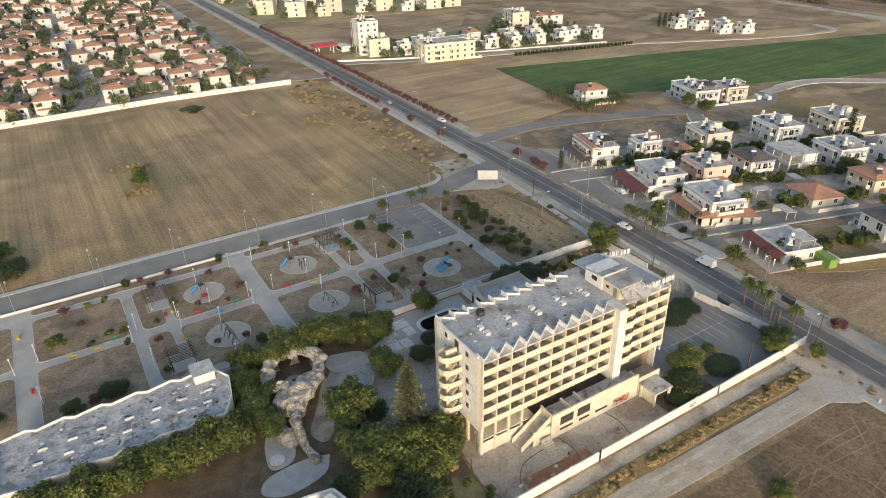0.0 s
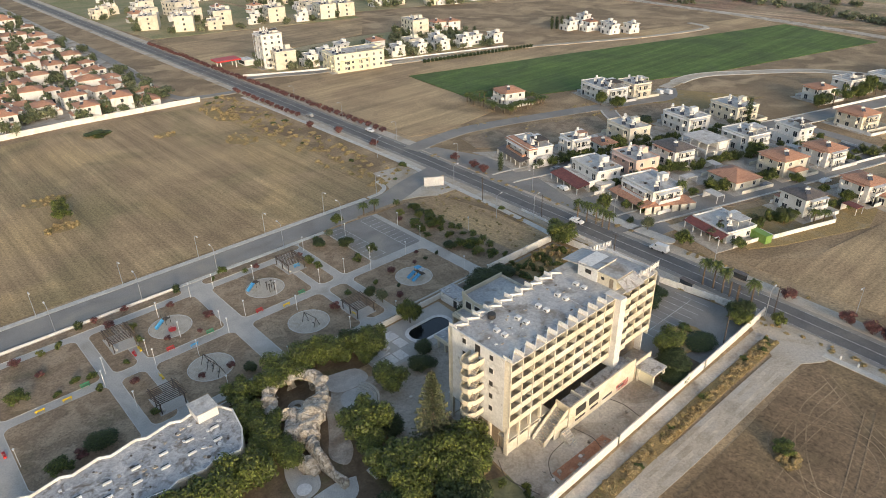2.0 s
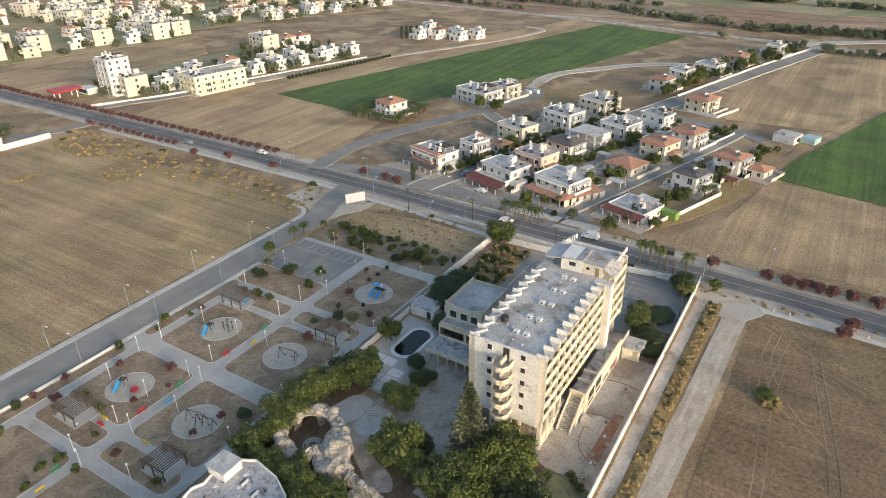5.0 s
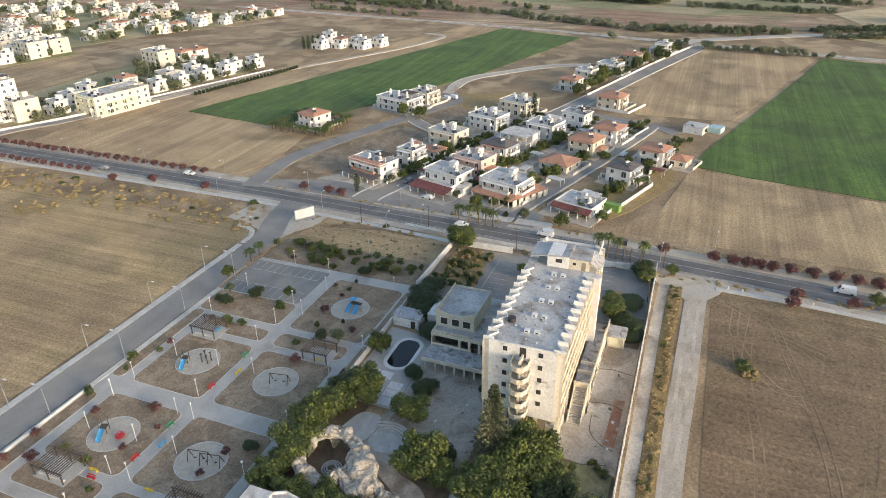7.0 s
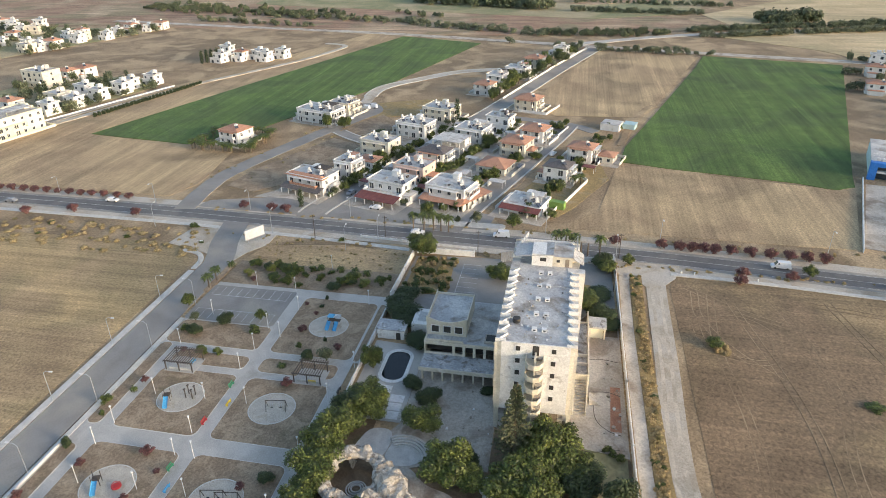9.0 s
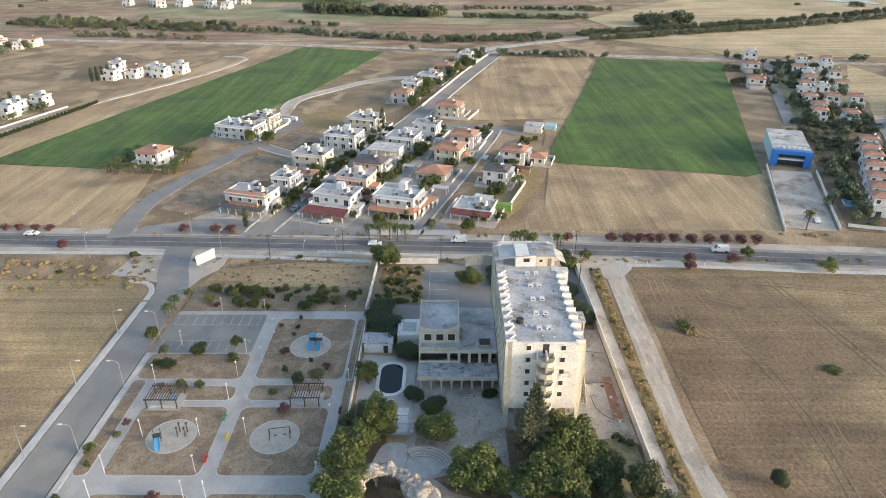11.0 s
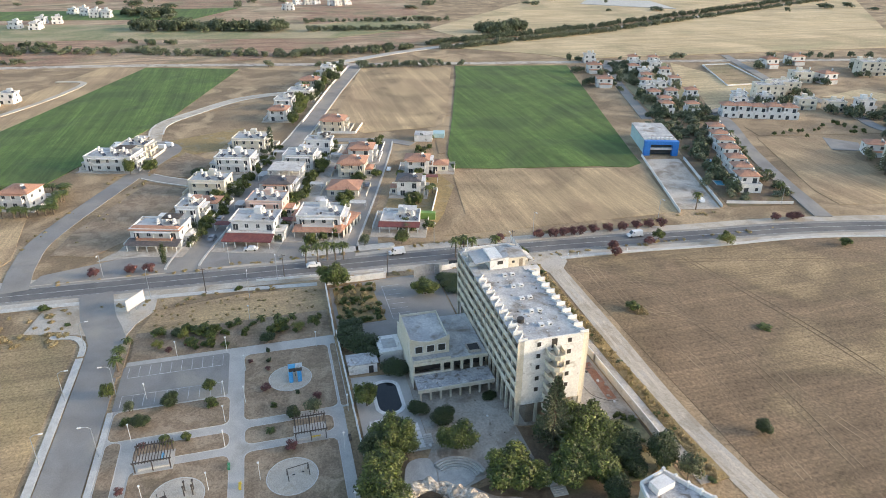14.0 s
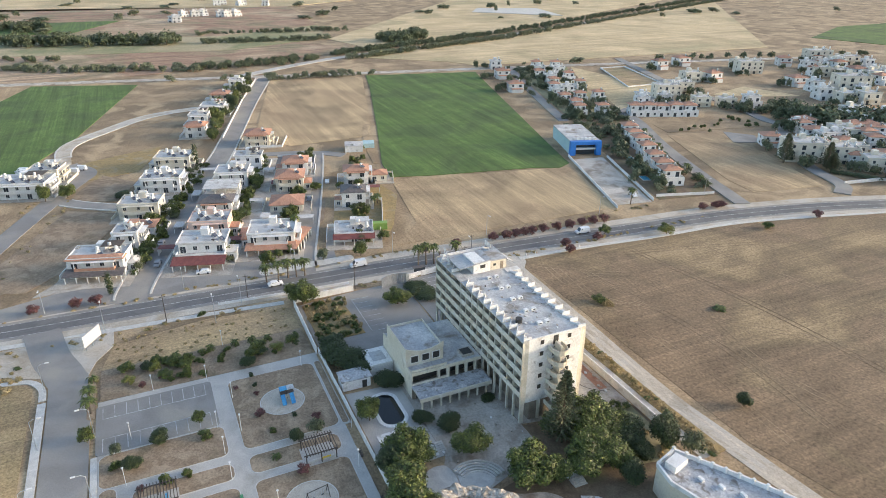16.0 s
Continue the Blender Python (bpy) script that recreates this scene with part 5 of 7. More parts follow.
def first(kind, x, y, rot):
    labels = {"red": "white villa with terracotta hipped roof", "redlow": "low white house with red tiled roof", "white": "white cubic villa with flat roof", "cream": "cream cubic villa with roof terrace",
              "flats": "three-storey white block of flats", "terrace": "white terraced house with red tiled roof"}
    f = dict(group="town houses", heat=1, light=True)
    if kind == "red":
        ob = house(labels[kind], x, y, 10, 9, 2, "hip", white, rot, nwin=2, **f)
        part("lean_to_roof", Geo().hip(-2.6, -3.8, 0.1, 3.8, 2.6, 0.7, 0.2), tile, ob)
        part("lean_to_wall", Geo().box(-2.5, -3.6, 0, 0, 3.6, 2.6), white, ob)
    elif kind == "redlow":
        ob = house(labels[kind], x, y, 12, 8, 1, "hip", white, rot, nwin=2, balcony=False, **f)
        part("garden_wall", Geo().box(-3.5, -7, 0, -3.3, 7, 1.3), white, ob)
    elif kind == "white":
        ob = house(labels[kind], x, y, 9, 9, 2, "flat", white, rot, nwin=2, back=2.2, **f)
    elif kind == "cream":
        ob = house(labels[kind], x, y, 11, 9, 2, "flat", ivory, rot, nwin=2, **f)
    elif kind == "flats":
        ob = house(labels[kind], x, y, 18, 12, 3, "flat", ivory, rot, nwin=4, cat="apartment building", name="apartment_building", group="town houses", heat=3, light=True)
    else:
        ob = house(labels[kind], x, y, 8, 10, 2, "hip", white, rot, nwin=2, back=3, **f)
    return ob


def join(name, rows, label, category, pick=lambda o: True):
    """Many far copies (thing, pose) as ONE object of kind stuff."""
    mats, V, F, I, base = [], [], [], [], 0
    for ob, m in rows:
        if ob not in PARTS:
            PARTS[ob] = list(ob.children_recursive)
        for o in PARTS[ob]:
            if o.type != "MESH" or not pick(o):
                continue
            k = m.copy()
            chain = []
            p = o
            while p is not ob:
                chain.append(p.matrix_basis)
                p = p.parent
            for c in reversed(chain):
                k = k @ c
            vs = np.array([v.co for v in o.data.vertices]) if ("v", o.data.name) not in CACHE else CACHE[("v", o.data.name)]
            CACHE[("v", o.data.name)] = vs
            if ("f", o.data.name) not in CACHE:
                CACHE[("f", o.data.name)] = [tuple(q.vertices) for q in o.data.polygons]
            fs = CACHE[("f", o.data.name)]
            a = np.array(k)
            V.append(vs @ a[:3, :3].T + a[:3, 3])
            mt = o.data.materials[0]
            if mt not in mats:
                mats.append(mt)
            F += [tuple(i + base for i in q) for q in fs]
            I += [mats.index(mt)] * len(fs)
            base += len(vs)
    me = bpy.data.meshes.new(name)
    me.from_pydata(np.concatenate(V).tolist(), [], F)
    for mt in mats:
        me.materials.append(mt)
    me.polygons.foreach_set("material_index", I)
    return tagged(new(name, me), label, category, "", "stuff")


GARDENS = []
for j in range(25):
    for i in range(10):
        x, y = -26 + i * 14 + (6 if j % 2 else 0), 343 + j * 15.5 + (j // 2) * 2.5
        if 8 < x < 24 or 97 < x < 108 or x > 118 or rng.random() < 0.07:
            continue
        town(rng.choice(("red", "red", "red", "redlow", "terrace")), x + rng.uniform(-3, 3), y + rng.uniform(-3, 3), rng.choice((0, 90, 180, -90)) + rng.uniform(-7, 7) - 4, rng.uniform(0.85, 1.08))
        GARDENS.append((x + 9, y + rng.uniform(-7, 7)))
        GARDENS.append((x + rng.uniform(-3, 3), y - 7.5))
for x, y, k, r in ((168, 364, "flats", -13), (181, 353, "white", -13), (196, 362, "white", -10), (212, 366, "white", 0), (234, 360, "red", -13), (232, 337, "white", -13), (246, 333, "white", -13),
                   (252, 346, "cream", -13), (262, 330, "white", -13), (268, 343, "white", -13), (277, 326, "white", -13), (288, 328, "white", -13), (300, 321, "white", -13), (285, 384, "flats", -13),
                   (303, 379, "red", -13), (312, 374, "red", -13), (176, 372, "white", 0), (222, 345, "cream", -13)):
    town(k, x, y, r)
    GARDENS.append((x - 6, y + rng.uniform(-6, 6)))
tower = house("tall white six-storey building with stepped top", 165, 371, 13, 12, 6, "flat", white, -10, heat=4, name="apartment_building", cat="apartment building", group="town houses")
house("pale yellow three-storey block of flats", 188, 335, 17, 30, 3, "flat", yellow, -12, heat=4, name="apartment_building", cat="apartment building", group="town houses")
for i in range(9):
    x, y = 158 + i * 17 + rng.uniform(-4, 4), 532 - i * 7.5 + rng.uniform(-12, 16)
    town(rng.choice(("flats", "white", "flats", "cream")), x, y, -20 + rng.uniform(-8, 8), 1.1)
    GARDENS.append((x - 8, y - 10))
for k in range(60):
    x, y = rng.uniform(150, 300), rng.uniform(545, 800)
    town(rng.choice(("white", "cream", "flats", "red")), x, y, rng.uniform(-20, 10), rng.uniform(0.9, 1.15))
    GARDENS.append((x + rng.uniform(-9, 9), y - 9))
for i in range(120):
    x = rng.uniform(278, 490)
    y = rng.uniform(500 - 0.36 * (x - 278), 720)
    town(rng.choice(("white", "white", "red", "cream")), x, y, rng.uniform(-20, 10), rng.uniform(0.8, 1.1))
    if i % 2:
        GARDENS.append((x + rng.uniform(-9, 9), y - 8))
for x, y, k in ((366, 312, "white"), (374, 283, "white"), (385, 275, "white"), (380, 290, "white"), (372, 300, "terrace"), (392, 320, "white")):
    town(k, x, y, -13)

# east: villa row, terraces and the far town
for i in range(7):
    town("terrace", 153 + i * 11.6, -53 - i * 5.6, -18 + rng.uniform(-3, 3), 0.92)
    GARDENS.append((160 + i * 11.4, -44 - i * 5.4))
for x, y in ((424, -116), (388, -102), (343, -87)):
    town("red" if x < 400 else "white", x, y, -17)
    GARDENS.append((x + 8, y + 9))
for x, y in ((411, -146), (405, -160), (378, -128), (382, -148), (361, -127), (361, -143), (334, -134), (332, -111), (323, -116), (301, -111), (297, -122), (301, -99), (271, -89), (267, -103), (284, -96), (346, -120), (392, -137), (316, -103)):
    town("terrace" if (x + y) % 3 else "white", x, y, -17, 0.9)
    GARDENS.append((x - 7, y + 7))
for i in range(5):
    town("terrace", 256 - i * 3.1, -118 - i * 7.4, -22, 1.0)
for x, y in ((274, -138), (274, -156), (294, -186), (260, -172), (252, -185), (284, -146), (286, -168)):
    town("flats" if x > 284 else "cream" if y < -170 else "white", x, y, -20, 0.92)
    GARDENS.append((x - 8, y - 6))
for x, y, k in ((180, -140, "red"), (154, -133, "flats"), (146, -145, "flats"), (138, -148, "terrace"), (131, -151, "cream"), (124, -155, "white"), (168, -140, "white"), (160, -150, "red"), (150, -162, "cream"), (136, -166, "red")):
    town(k, x, y, -30, 0.9)
    GARDENS.append((x - 7, y + 5))
for x, y in ((282, -284), (263, -281), (243, -262), (232, -269), (223, -277), (245, -200), (374, -240), (380, -268), (323, -224), (317, -240), (352, -303), (332, -291), (348, -347), (347, -387), (321, -380), (330, -405), (312, -403), (289, -357), (274, -357), (252, -300)):
    town(rng.choice(("white", "cream", "flats", "red")), x, y, rng.uniform(-30, 0), rng.uniform(1.0, 1.2))
    GARDENS.append((x + rng.uniform(-8, 8), y + rng.uniform(7, 12)))
for k in range(120):
    x, y = rng.uniform(130, 350), rng.uniform(-560, -200)
    if y > -285 and x > 215 or y > -225 or (250 < x and y > -330):
        continue
    town(rng.choice(("white", "terrace", "cream", "red")), x, y, rng.uniform(-30, 10), rng.uniform(0.9, 1.2))
    GARDENS.append((x + rng.uniform(-8, 8), y + rng.uniform(7, 12)))
for k in range(34):
    x, y = rng.uniform(120, 200), rng.uniform(-215, -165)
    town(rng.choice(("white", "terrace", "cream", "red")), x, y, rng.uniform(-35, -10), 0.95)
    GARDENS.append((x + rng.uniform(-8, 8), y + rng.uniform(6, 9)))
for x, y in ((820, 300), (835, 320), (812, 285), (850, 330), (750, 430), (745, 400), (735, 370), (760, 340), (725, 345), (770, 460), (890, 30), (900, 50), (880, 10), (905, 70), (1030, -50), (1040, -20), (1050, 10), (845, 90)):
    for q in range(2):
        town("white", x + rng.uniform(-12, 12), y + rng.uniform(-12, 12), rng.uniform(-30, 30), 1.1)

ASKED.sort(key=lambda a: math.hypot(a[1] - 60, a[2] - 60))
far_rows = []
for i, (kind, x, y, rot, s, sz) in enumerate(ASKED):
    m = Matrix.LocRotScale((x, y, 0), Euler((0, 0, radians(rot))), (s, s, s * sz))
    if kind not in KINDS:
        KINDS[kind] = first(kind, x, y, rot)
    elif i < 125:
        again(KINDS[kind], m)
    else:
        far_rows.append((KINDS[kind], m))
join("distant_houses", far_rows, "distant white and red-roofed houses of the towns", "houses")

# petrol station beside the main road
ps = thing("petrol_station", "petrol station with a flat red canopy", "petrol station", 150, 384, 0, -4)
part("canopy", Geo().box(-7, -5, 4.2, 7, 5, 5.0), redp, ps)
for x in (-4.5, 4.5):
    for y in (-3, 3):
        part("column", Geo().box(x - 0.25, y - 0.25, 0, x + 0.25, y + 0.25, 4.2), white, ps)
part("kiosk", Geo().box(9, -5, 0, 15, 5, 3.2), white, ps)
part("kiosk_window", Geo().box(8.95, -4, 0.8, 8.998, 4, 2.6), glass, ps)

# ---- park furniture ----
def lamp_post(x, y, h=4.2):
    if "lamp" not in CACHE:
        ob = thing("park_lamp", "slim white park lamp post with lantern head", "lamp post", x, y, 0.2, 0, "park lamps")
        part("pole", Geo().bar((0, 0, 0), (0, 0, 4.0), 0.07, 0.05, 6), white, ob)
        part("lantern", Geo().bar((0, 0, 4.0), (0, 0, 4.35), 0.12, 0.24, 8), white, ob)
        CACHE["lamp"] = ob
        return ob
    return again(CACHE["lamp"], pose(x, y, 0.2, 0, 0, rng.uniform(0, 360)))


for x, y in ((63.1, 161.3), (35.5, 159.9), (45.2, 156.8), (29.4, 159.8), (20.6, 145.2), (35.6, 142.9), (29.4, 142.9), (29.4, 138.9), (64.4, 143.1), (56.6, 142.9), (45.6, 145.5), (45.8, 136.2), (61.6, 117.6), (20, 156.6), (20.7, 135.7), (73, 143.4), (91, 143.4), (88, 122),
             (70, 139), (82, 139), (12.5, 143.5), (3.5, 143.5), (2, 139), (12.5, 139), (-16.5, 143), (-21, 140), (4.5, 128), (-16.5, 127), (34, 119.8), (50, 119.8), (20, 119.8), (76.5, 160), (92, 155), (105, 138)):
    lamp_post(x, y)


def street_lamp(x, y, rot):
    if "slamp" not in CACHE:
        ob = thing("street_lamp", "tall grey street lamp with curved arm", "street lamp", x, y, 0.1, rot, "street lamps")
        part("pole", Geo().bar((0, 0, 0), (0, 0, 7.2), 0.1, 0.06, 6), steel, ob)
        part("arm", Geo().bar((0, 0, 7.2), (0.7, 0, 7.7), 0.06, 0.05, 5).bar((0.7, 0, 7.7), (1.6, 0, 7.75), 0.05, 0.05, 5), steel, ob)
        part("head", Geo().box(1.5, -0.16, 7.68, 2.3, 0.16, 7.84), white, ob)
        CACHE["slamp"] = ob
        return ob
    return again(CACHE["slamp"], pose(x, y, 0.1, 0, 0, rot))


for i in range(7):
    street_lamp(-22 + i * 20.5, 177.3, -90)
for i in range(6):
    street_lamp(-20 + i * 20, 166.8, 90)
for y in (40, 75, 108, 140, 176, 212, 250, 290, -8, -60):
    street_lamp(139.5 if y < 100 else 140.5, y + 4, 180)
for x, y in ((125, 130), (124.5, 165), (123.5, 58), (122.5, 205), (117, 138)):
    street_lamp(x, y, 0)


def circle_bed(x, y, r, label):
    ob = thing("play_circle", label, "play area", x, y, 0.2, 0, "play circles")
    part("edging", Geo().strip([(r * math.cos(i * math.tau / 36), r * math.sin(i * math.tau / 36)) for i in range(37)], 0.22, 0, 0.06), kerb, ob)
    part("sand", Geo().prism(circle(0, 0, r - 0.15, 32), 0, 0.035), sand, ob)


def swing(x, y, rot, n=2):
    ob = thing("swing_set", "dark metal swing frame on sand", "swing", x, y, 0.23, rot, "swings")
    for s in (-2, 2):
        part("leg", Geo().bar((s, -0.9, 0), (s, 0, 2.3), 0.08).bar((s, 0.9, 0), (s, 0, 2.3), 0.08), wood, ob)
    part("top_bar", Geo().bar((-2.1, 0, 2.3), (2.1, 0, 2.3), 0.08), wood, ob)
    for s in (-0.9, 0.9):
        sw = part("swing_seat", Geo().box(s - 0.25, -0.12, 0.5, s + 0.25, 0.12, 0.56), rubber, ob)
        part("chain", Geo().bar((s - 0.22, 0, 0.55), (s - 0.22, 0, 2.3), 0.02, None, 4).bar((s + 0.22, 0, 0.55), (s + 0.22, 0, 2.3), 0.02, None, 4), steel, sw)


def slide_set(x, y, rot, twin=False):
    ob = thing("play_slide", "climbing frame with bright blue slide", "slide", x, y, 0.23, rot, "slides")
    part("platform", Geo().box(-0.7, -0.7, 1.25, 0.7, 0.7, 1.35), wood, ob)
    for a in (-0.65, 0.65):
        for b in (-0.65, 0.65):
            part("post", Geo().bar((a, b, 0), (a, b, 2.4), 0.07), wood, ob)
    for k in ((-0.0,) if not twin else (-0.35, 1.6)):
        part("chute", Geo().add([(0.7, k - 0.4, 1.35), (0.7, k + 0.4, 1.35), (3.1, k + 0.4, 0.2), (3.1, k - 0.4, 0.2), (0.7, k - 0.4, 1.25), (0.7, k + 0.4, 1.25), (3.1, k + 0.4, 0.1), (3.1, k - 0.4, 0.1),
                                 (0.7, k - 0.48, 1.6), (3.1, k - 0.48, 0.45), (0.7, k + 0.48, 1.6), (3.1, k + 0.48, 0.45)],
                                [(0, 3, 2, 1), (4, 5, 6, 7), (0, 8, 9, 3), (1, 2, 11, 10), (3, 7, 6, 2), (0, 1, 5, 4)]), slide, ob, "bright blue slide chute")
    if twin:
        part("roof", Geo().hip(-0.7, -0.7, 0.7, 0.7, 2.4, 0.5, 0.1), slide, ob)
        part("roof", Geo().hip(-0.7, 1.0, 0.7, 2.3, 2.4, 0.5, 0.1), steel, ob)
        part("bridge", Geo().box(-0.6, 0.72, 1.25, 0.6, 2.3, 1.33), wood, ob)


for x, y in ((45.3, 151), (45.3, 130.3), (20.6, 151), (20.9, 130.2), (76.5, 129)):
    circle_bed(x, y, 4.8, "round sand play area with a kerb edge")
slide_set(44, 153.2, 200), slide_set(20.5, 153, 200), slide_set(77.5, 128.5, 180, True)
swing(45.2, 129.2, 100), swing(20.9, 130.5, 100), swing(20.9, 127.8, 100)
for i in range(4):
    b = thing("climbing_post", "dark timber climbing post on sand", "play post", 45.2 + (i // 2) * 1.3, 148.2 + (i % 2) * 1.5, 0.23, 0, "climbing posts")
    part("post", Geo().bar((0, 0, 0), (0, 0, 2.2), 0.12), wood, b)
    part("cap", Geo().box(-0.25, -0.18, 2.15, 0.25, 0.18, 2.3), wood, b)
rd = thing("spinner", "red round playground spinner", "spinner", 20.3, 149, 0.23)
part("disc", Geo().prism(circle(0, 0, 0.9, 16), 0.3, 0.42), redp, rd)
part("rail", Geo().strip([(0.8 * math.cos(i * 0.4), 0.8 * math.sin(i * 0.4)) for i in range(17)], 0.08, 0.7, 0.78), redp, rd)


def bench(x, y, rot, material, colour):
    ob = thing("park_bench", colour + " painted park bench with backrest", "bench", x, y, 0.14, rot, "park benches")
    for i in range(3):
        part("seat_slat", Geo().box(-0.9, -0.25 + i * 0.16, 0.42, 0.9, -0.12 + i * 0.16, 0.46), material, ob)
    for i in range(2):
        part("back_slat", Geo().box(-0.9, 0.24, 0.6 + i * 0.2, 0.9, 0.28, 0.74 + i * 0.2), material, ob)
    for s in (-0.7, 0.7):
        part("leg", Geo().box(s - 0.05, -0.22, 0, s + 0.05, 0.27, 0.42), material, ob)


for x, y, r, m, c in ((38.9, 142, 0, redp, "red"), (50.7, 142, 0, grnp, "green"), (45, 139.9, 180, yelp, "yellow"), (26.3, 142, 0, grnp, "green"), (21.5, 139.9, 180, slide, "blue"), (17, 142, 0, redp, "red"), (-5, 140.1, 180, yelp, "yellow"), (-10, 140.1, 180, yelp, "yellow"),
                      (-19.8, 155, 90, yelp, "yellow"), (-18, 132, 90, redp, "red"), (-1, 142, 0, grnp, "green"), (12, 147, 90, yelp, "yellow"), (10.4, 146, -90, redp, "red"), (11.8, 134, 90, yelp, "yellow"), (56.8, 154.5, 0, slide, "blue"), (54.8, 125, 90, yelp, "yellow"),
                      (53, 118.4, 180, wood, "brown"), (40, 118.4, 180, wood, "brown")):
    bench(x, y, r, m, c)


def pergola(x0, y0, x1, y1):
    ob = thing("pergola", "slatted timber pergola over a paved slab", "pergola", 0, 0, 0, 0, "pergolas")
    part("paved_base", Geo().box(x0, y0, 0.1, x1, y1, 0.27), paving, ob)
    for x in (x0 + 0.4, x1 - 0.4):
        for y in (y0 + 0.4, (y0 + y1) / 2, y1 - 0.4):
            part("post", Geo().box(x - 0.1, y - 0.1, 0.27, x + 0.1, y + 0.1, 2.6), wood, ob)
        part("beam", Geo().box(x - 0.09, y0, 2.6, x + 0.09, y1, 2.78), wood, ob)
    n = int((y1 - y0) / 0.55)
    for i in range(n):
        y = y0 + 0.15 + i * 0.55
        part("rafter", Geo().box(x0 - 0.2, y, 2.78, x1 + 0.2, y + 0.14, 2.92), wood, ob)
    part("bench_wall", Geo().box(x0 + 0.8, y0 + 0.8, 0.27, x0 + 1.2, y1 - 0.8, 0.75), kerb, ob)


for a in ((53, 152.4, 58.6, 159.6), (53.8, 122.6, 59.4, 129.4), (7, 149, 12.6, 156.6), (7, 122.4, 12.6, 129)):
    pergola(*a)

# roadside billboard, bus shelters, cars
bb = thing("billboard", "large blank white roadside billboard on posts", "billboard", 117.8, 167.6, 0, -34)
part("panel", Geo().box(-3.3, -0.12, 1.6, 3.3, 0.12, 4.6), white, bb)
part("lower_rail", Geo().box(-3.45, -0.1, 1.45, 3.45, 0.1, 1.59), steel, bb)
part("upper_rail", Geo().box(-3.45, -0.1, 4.61, 3.45, 0.1, 4.75), steel, bb)
for s in (-2.4, 0, 2.4):
    part("post", Geo().bar((s, 0.2, 0), (s, 0.2, 3.2), 0.1), steel, bb)
    part("brace", Geo().bar((s, 1.6, 0), (s, 0.2, 2.8), 0.06), steel, bb)


def shelter(x, y, rot):
    ob = thing("bus_shelter", "small bus shelter with flat dark roof", "bus shelter", x, y, 0.1, rot, "bus shelters")
    part("roof", Geo().box(-2, -0.8, 2.3, 2, 0.8, 2.42), darktile, ob)
    part("back", Geo().box(-1.9, 0.6, 0.3, 1.9, 0.66, 2.2), glass, ob)
    for s in (-1.85, 1.85):
        part("post", Geo().box(s - 0.05, 0.55, 0, s + 0.05, 0.7, 2.3), steel, ob)
    part("bench", Geo().box(-1.5, 0.1, 0.4, 1.5, 0.5, 0.48), wood, ob)


shelter(121.8, 77, 85), shelter(134.6, 70, -93)


def car(x, y, rot, paint=None, kind="car", label=""):
    paint = paint or carwhite
    van = kind == "van"
    L, W, H = (5.3, 1.95, 2.1) if van else (4.4, 1.75, 1.45)
    ob = thing(kind, label or ("white delivery van on the asphalt" if van else "white parked car on the asphalt"), kind, x, y, 0.15, rot, "vehicles")
    prof = [(-L / 2, 0.35), (-L / 2, 0.75), (-L / 2 + 0.15, 0.95), (-L / 2 + (0.2 if van else 0.5), 0.98), (-L / 2 + (0.3 if van else 0.95), H), (L / 2 - (1.6 if van else 1.9), H), (L / 2 - (0.9 if van else 1.05), 1.0), (L / 2 - 0.1, 0.85), (L / 2, 0.35)]
    k = len(prof)
    g = Geo().add([(a, s * W / 2 * (0.86 if b > 1.1 else 1), b) for s in (-1, 1) for a, b in prof], [tuple(range(k)), tuple(range(2 * k - 1, k - 1, -1))] + [(i, k + i, k + (i + 1) % k, (i + 1) % k) for i in range(k)])
    part("body", g, paint, ob)
    part("windscreen", Geo().add([(prof[5][0] + 0.06, -W * 0.4, H - 0.08), (prof[5][0] + 0.06, W * 0.4, H - 0.08), (prof[6][0] + 0.02, W * 0.44, 1.06), (prof[6][0] + 0.02, -W * 0.44, 1.06)], [(0, 3, 2, 1)]), glass, ob)
    for s in (-1, 1):
        a, b = prof[4][0] + (2.9 if van else 0.15), prof[5][0] - 0.05
        part("side_window", Geo().box(a, s * W * 0.46 - 0.02, 1.05, b, s * W * 0.46 + 0.02, H - 0.2), glass, ob)
        for q in (-L * 0.31, L * 0.31):
            part("wheel", Geo().bar((q, s * W / 2 - 0.1 * s, 0.32), (q, s * W / 2 + 0.03 * s, 0.32), 0.32, None, 12), rubber, ob)
    return ob


car(148.5, 137.6, 80, label="white hatchback parked by the tavern"), car(131.8, 119, -88, label="white pickup car on the main road")
car(171.5, 166.5, 73), car(176, 148, 163, cargrey, label="dark grey car parked along the street"), car(160, 150, 163, cargrey, label="dark grey car parked along the street"), car(198, 92, -17, cargrey, label="dark grey car beside the kerb"), car(215, 80, -17)
car(150.1, -28.7, -18), car(134.2, 92.5, 92, kind="van"), car(127.6, 12, 86, kind="van", label="white van on the main road")
for x, y in ((271, 178), (274, 175), (268, 196), (271, 196.5), (274, 197), (277, 197.5), (280, 198)):
    car(x, y, 70, kind="van", label="white van parked beside the flats")
car(132.5, 268, 90, cargrey, label="dark car on the main road"), car(139, 232, -90)

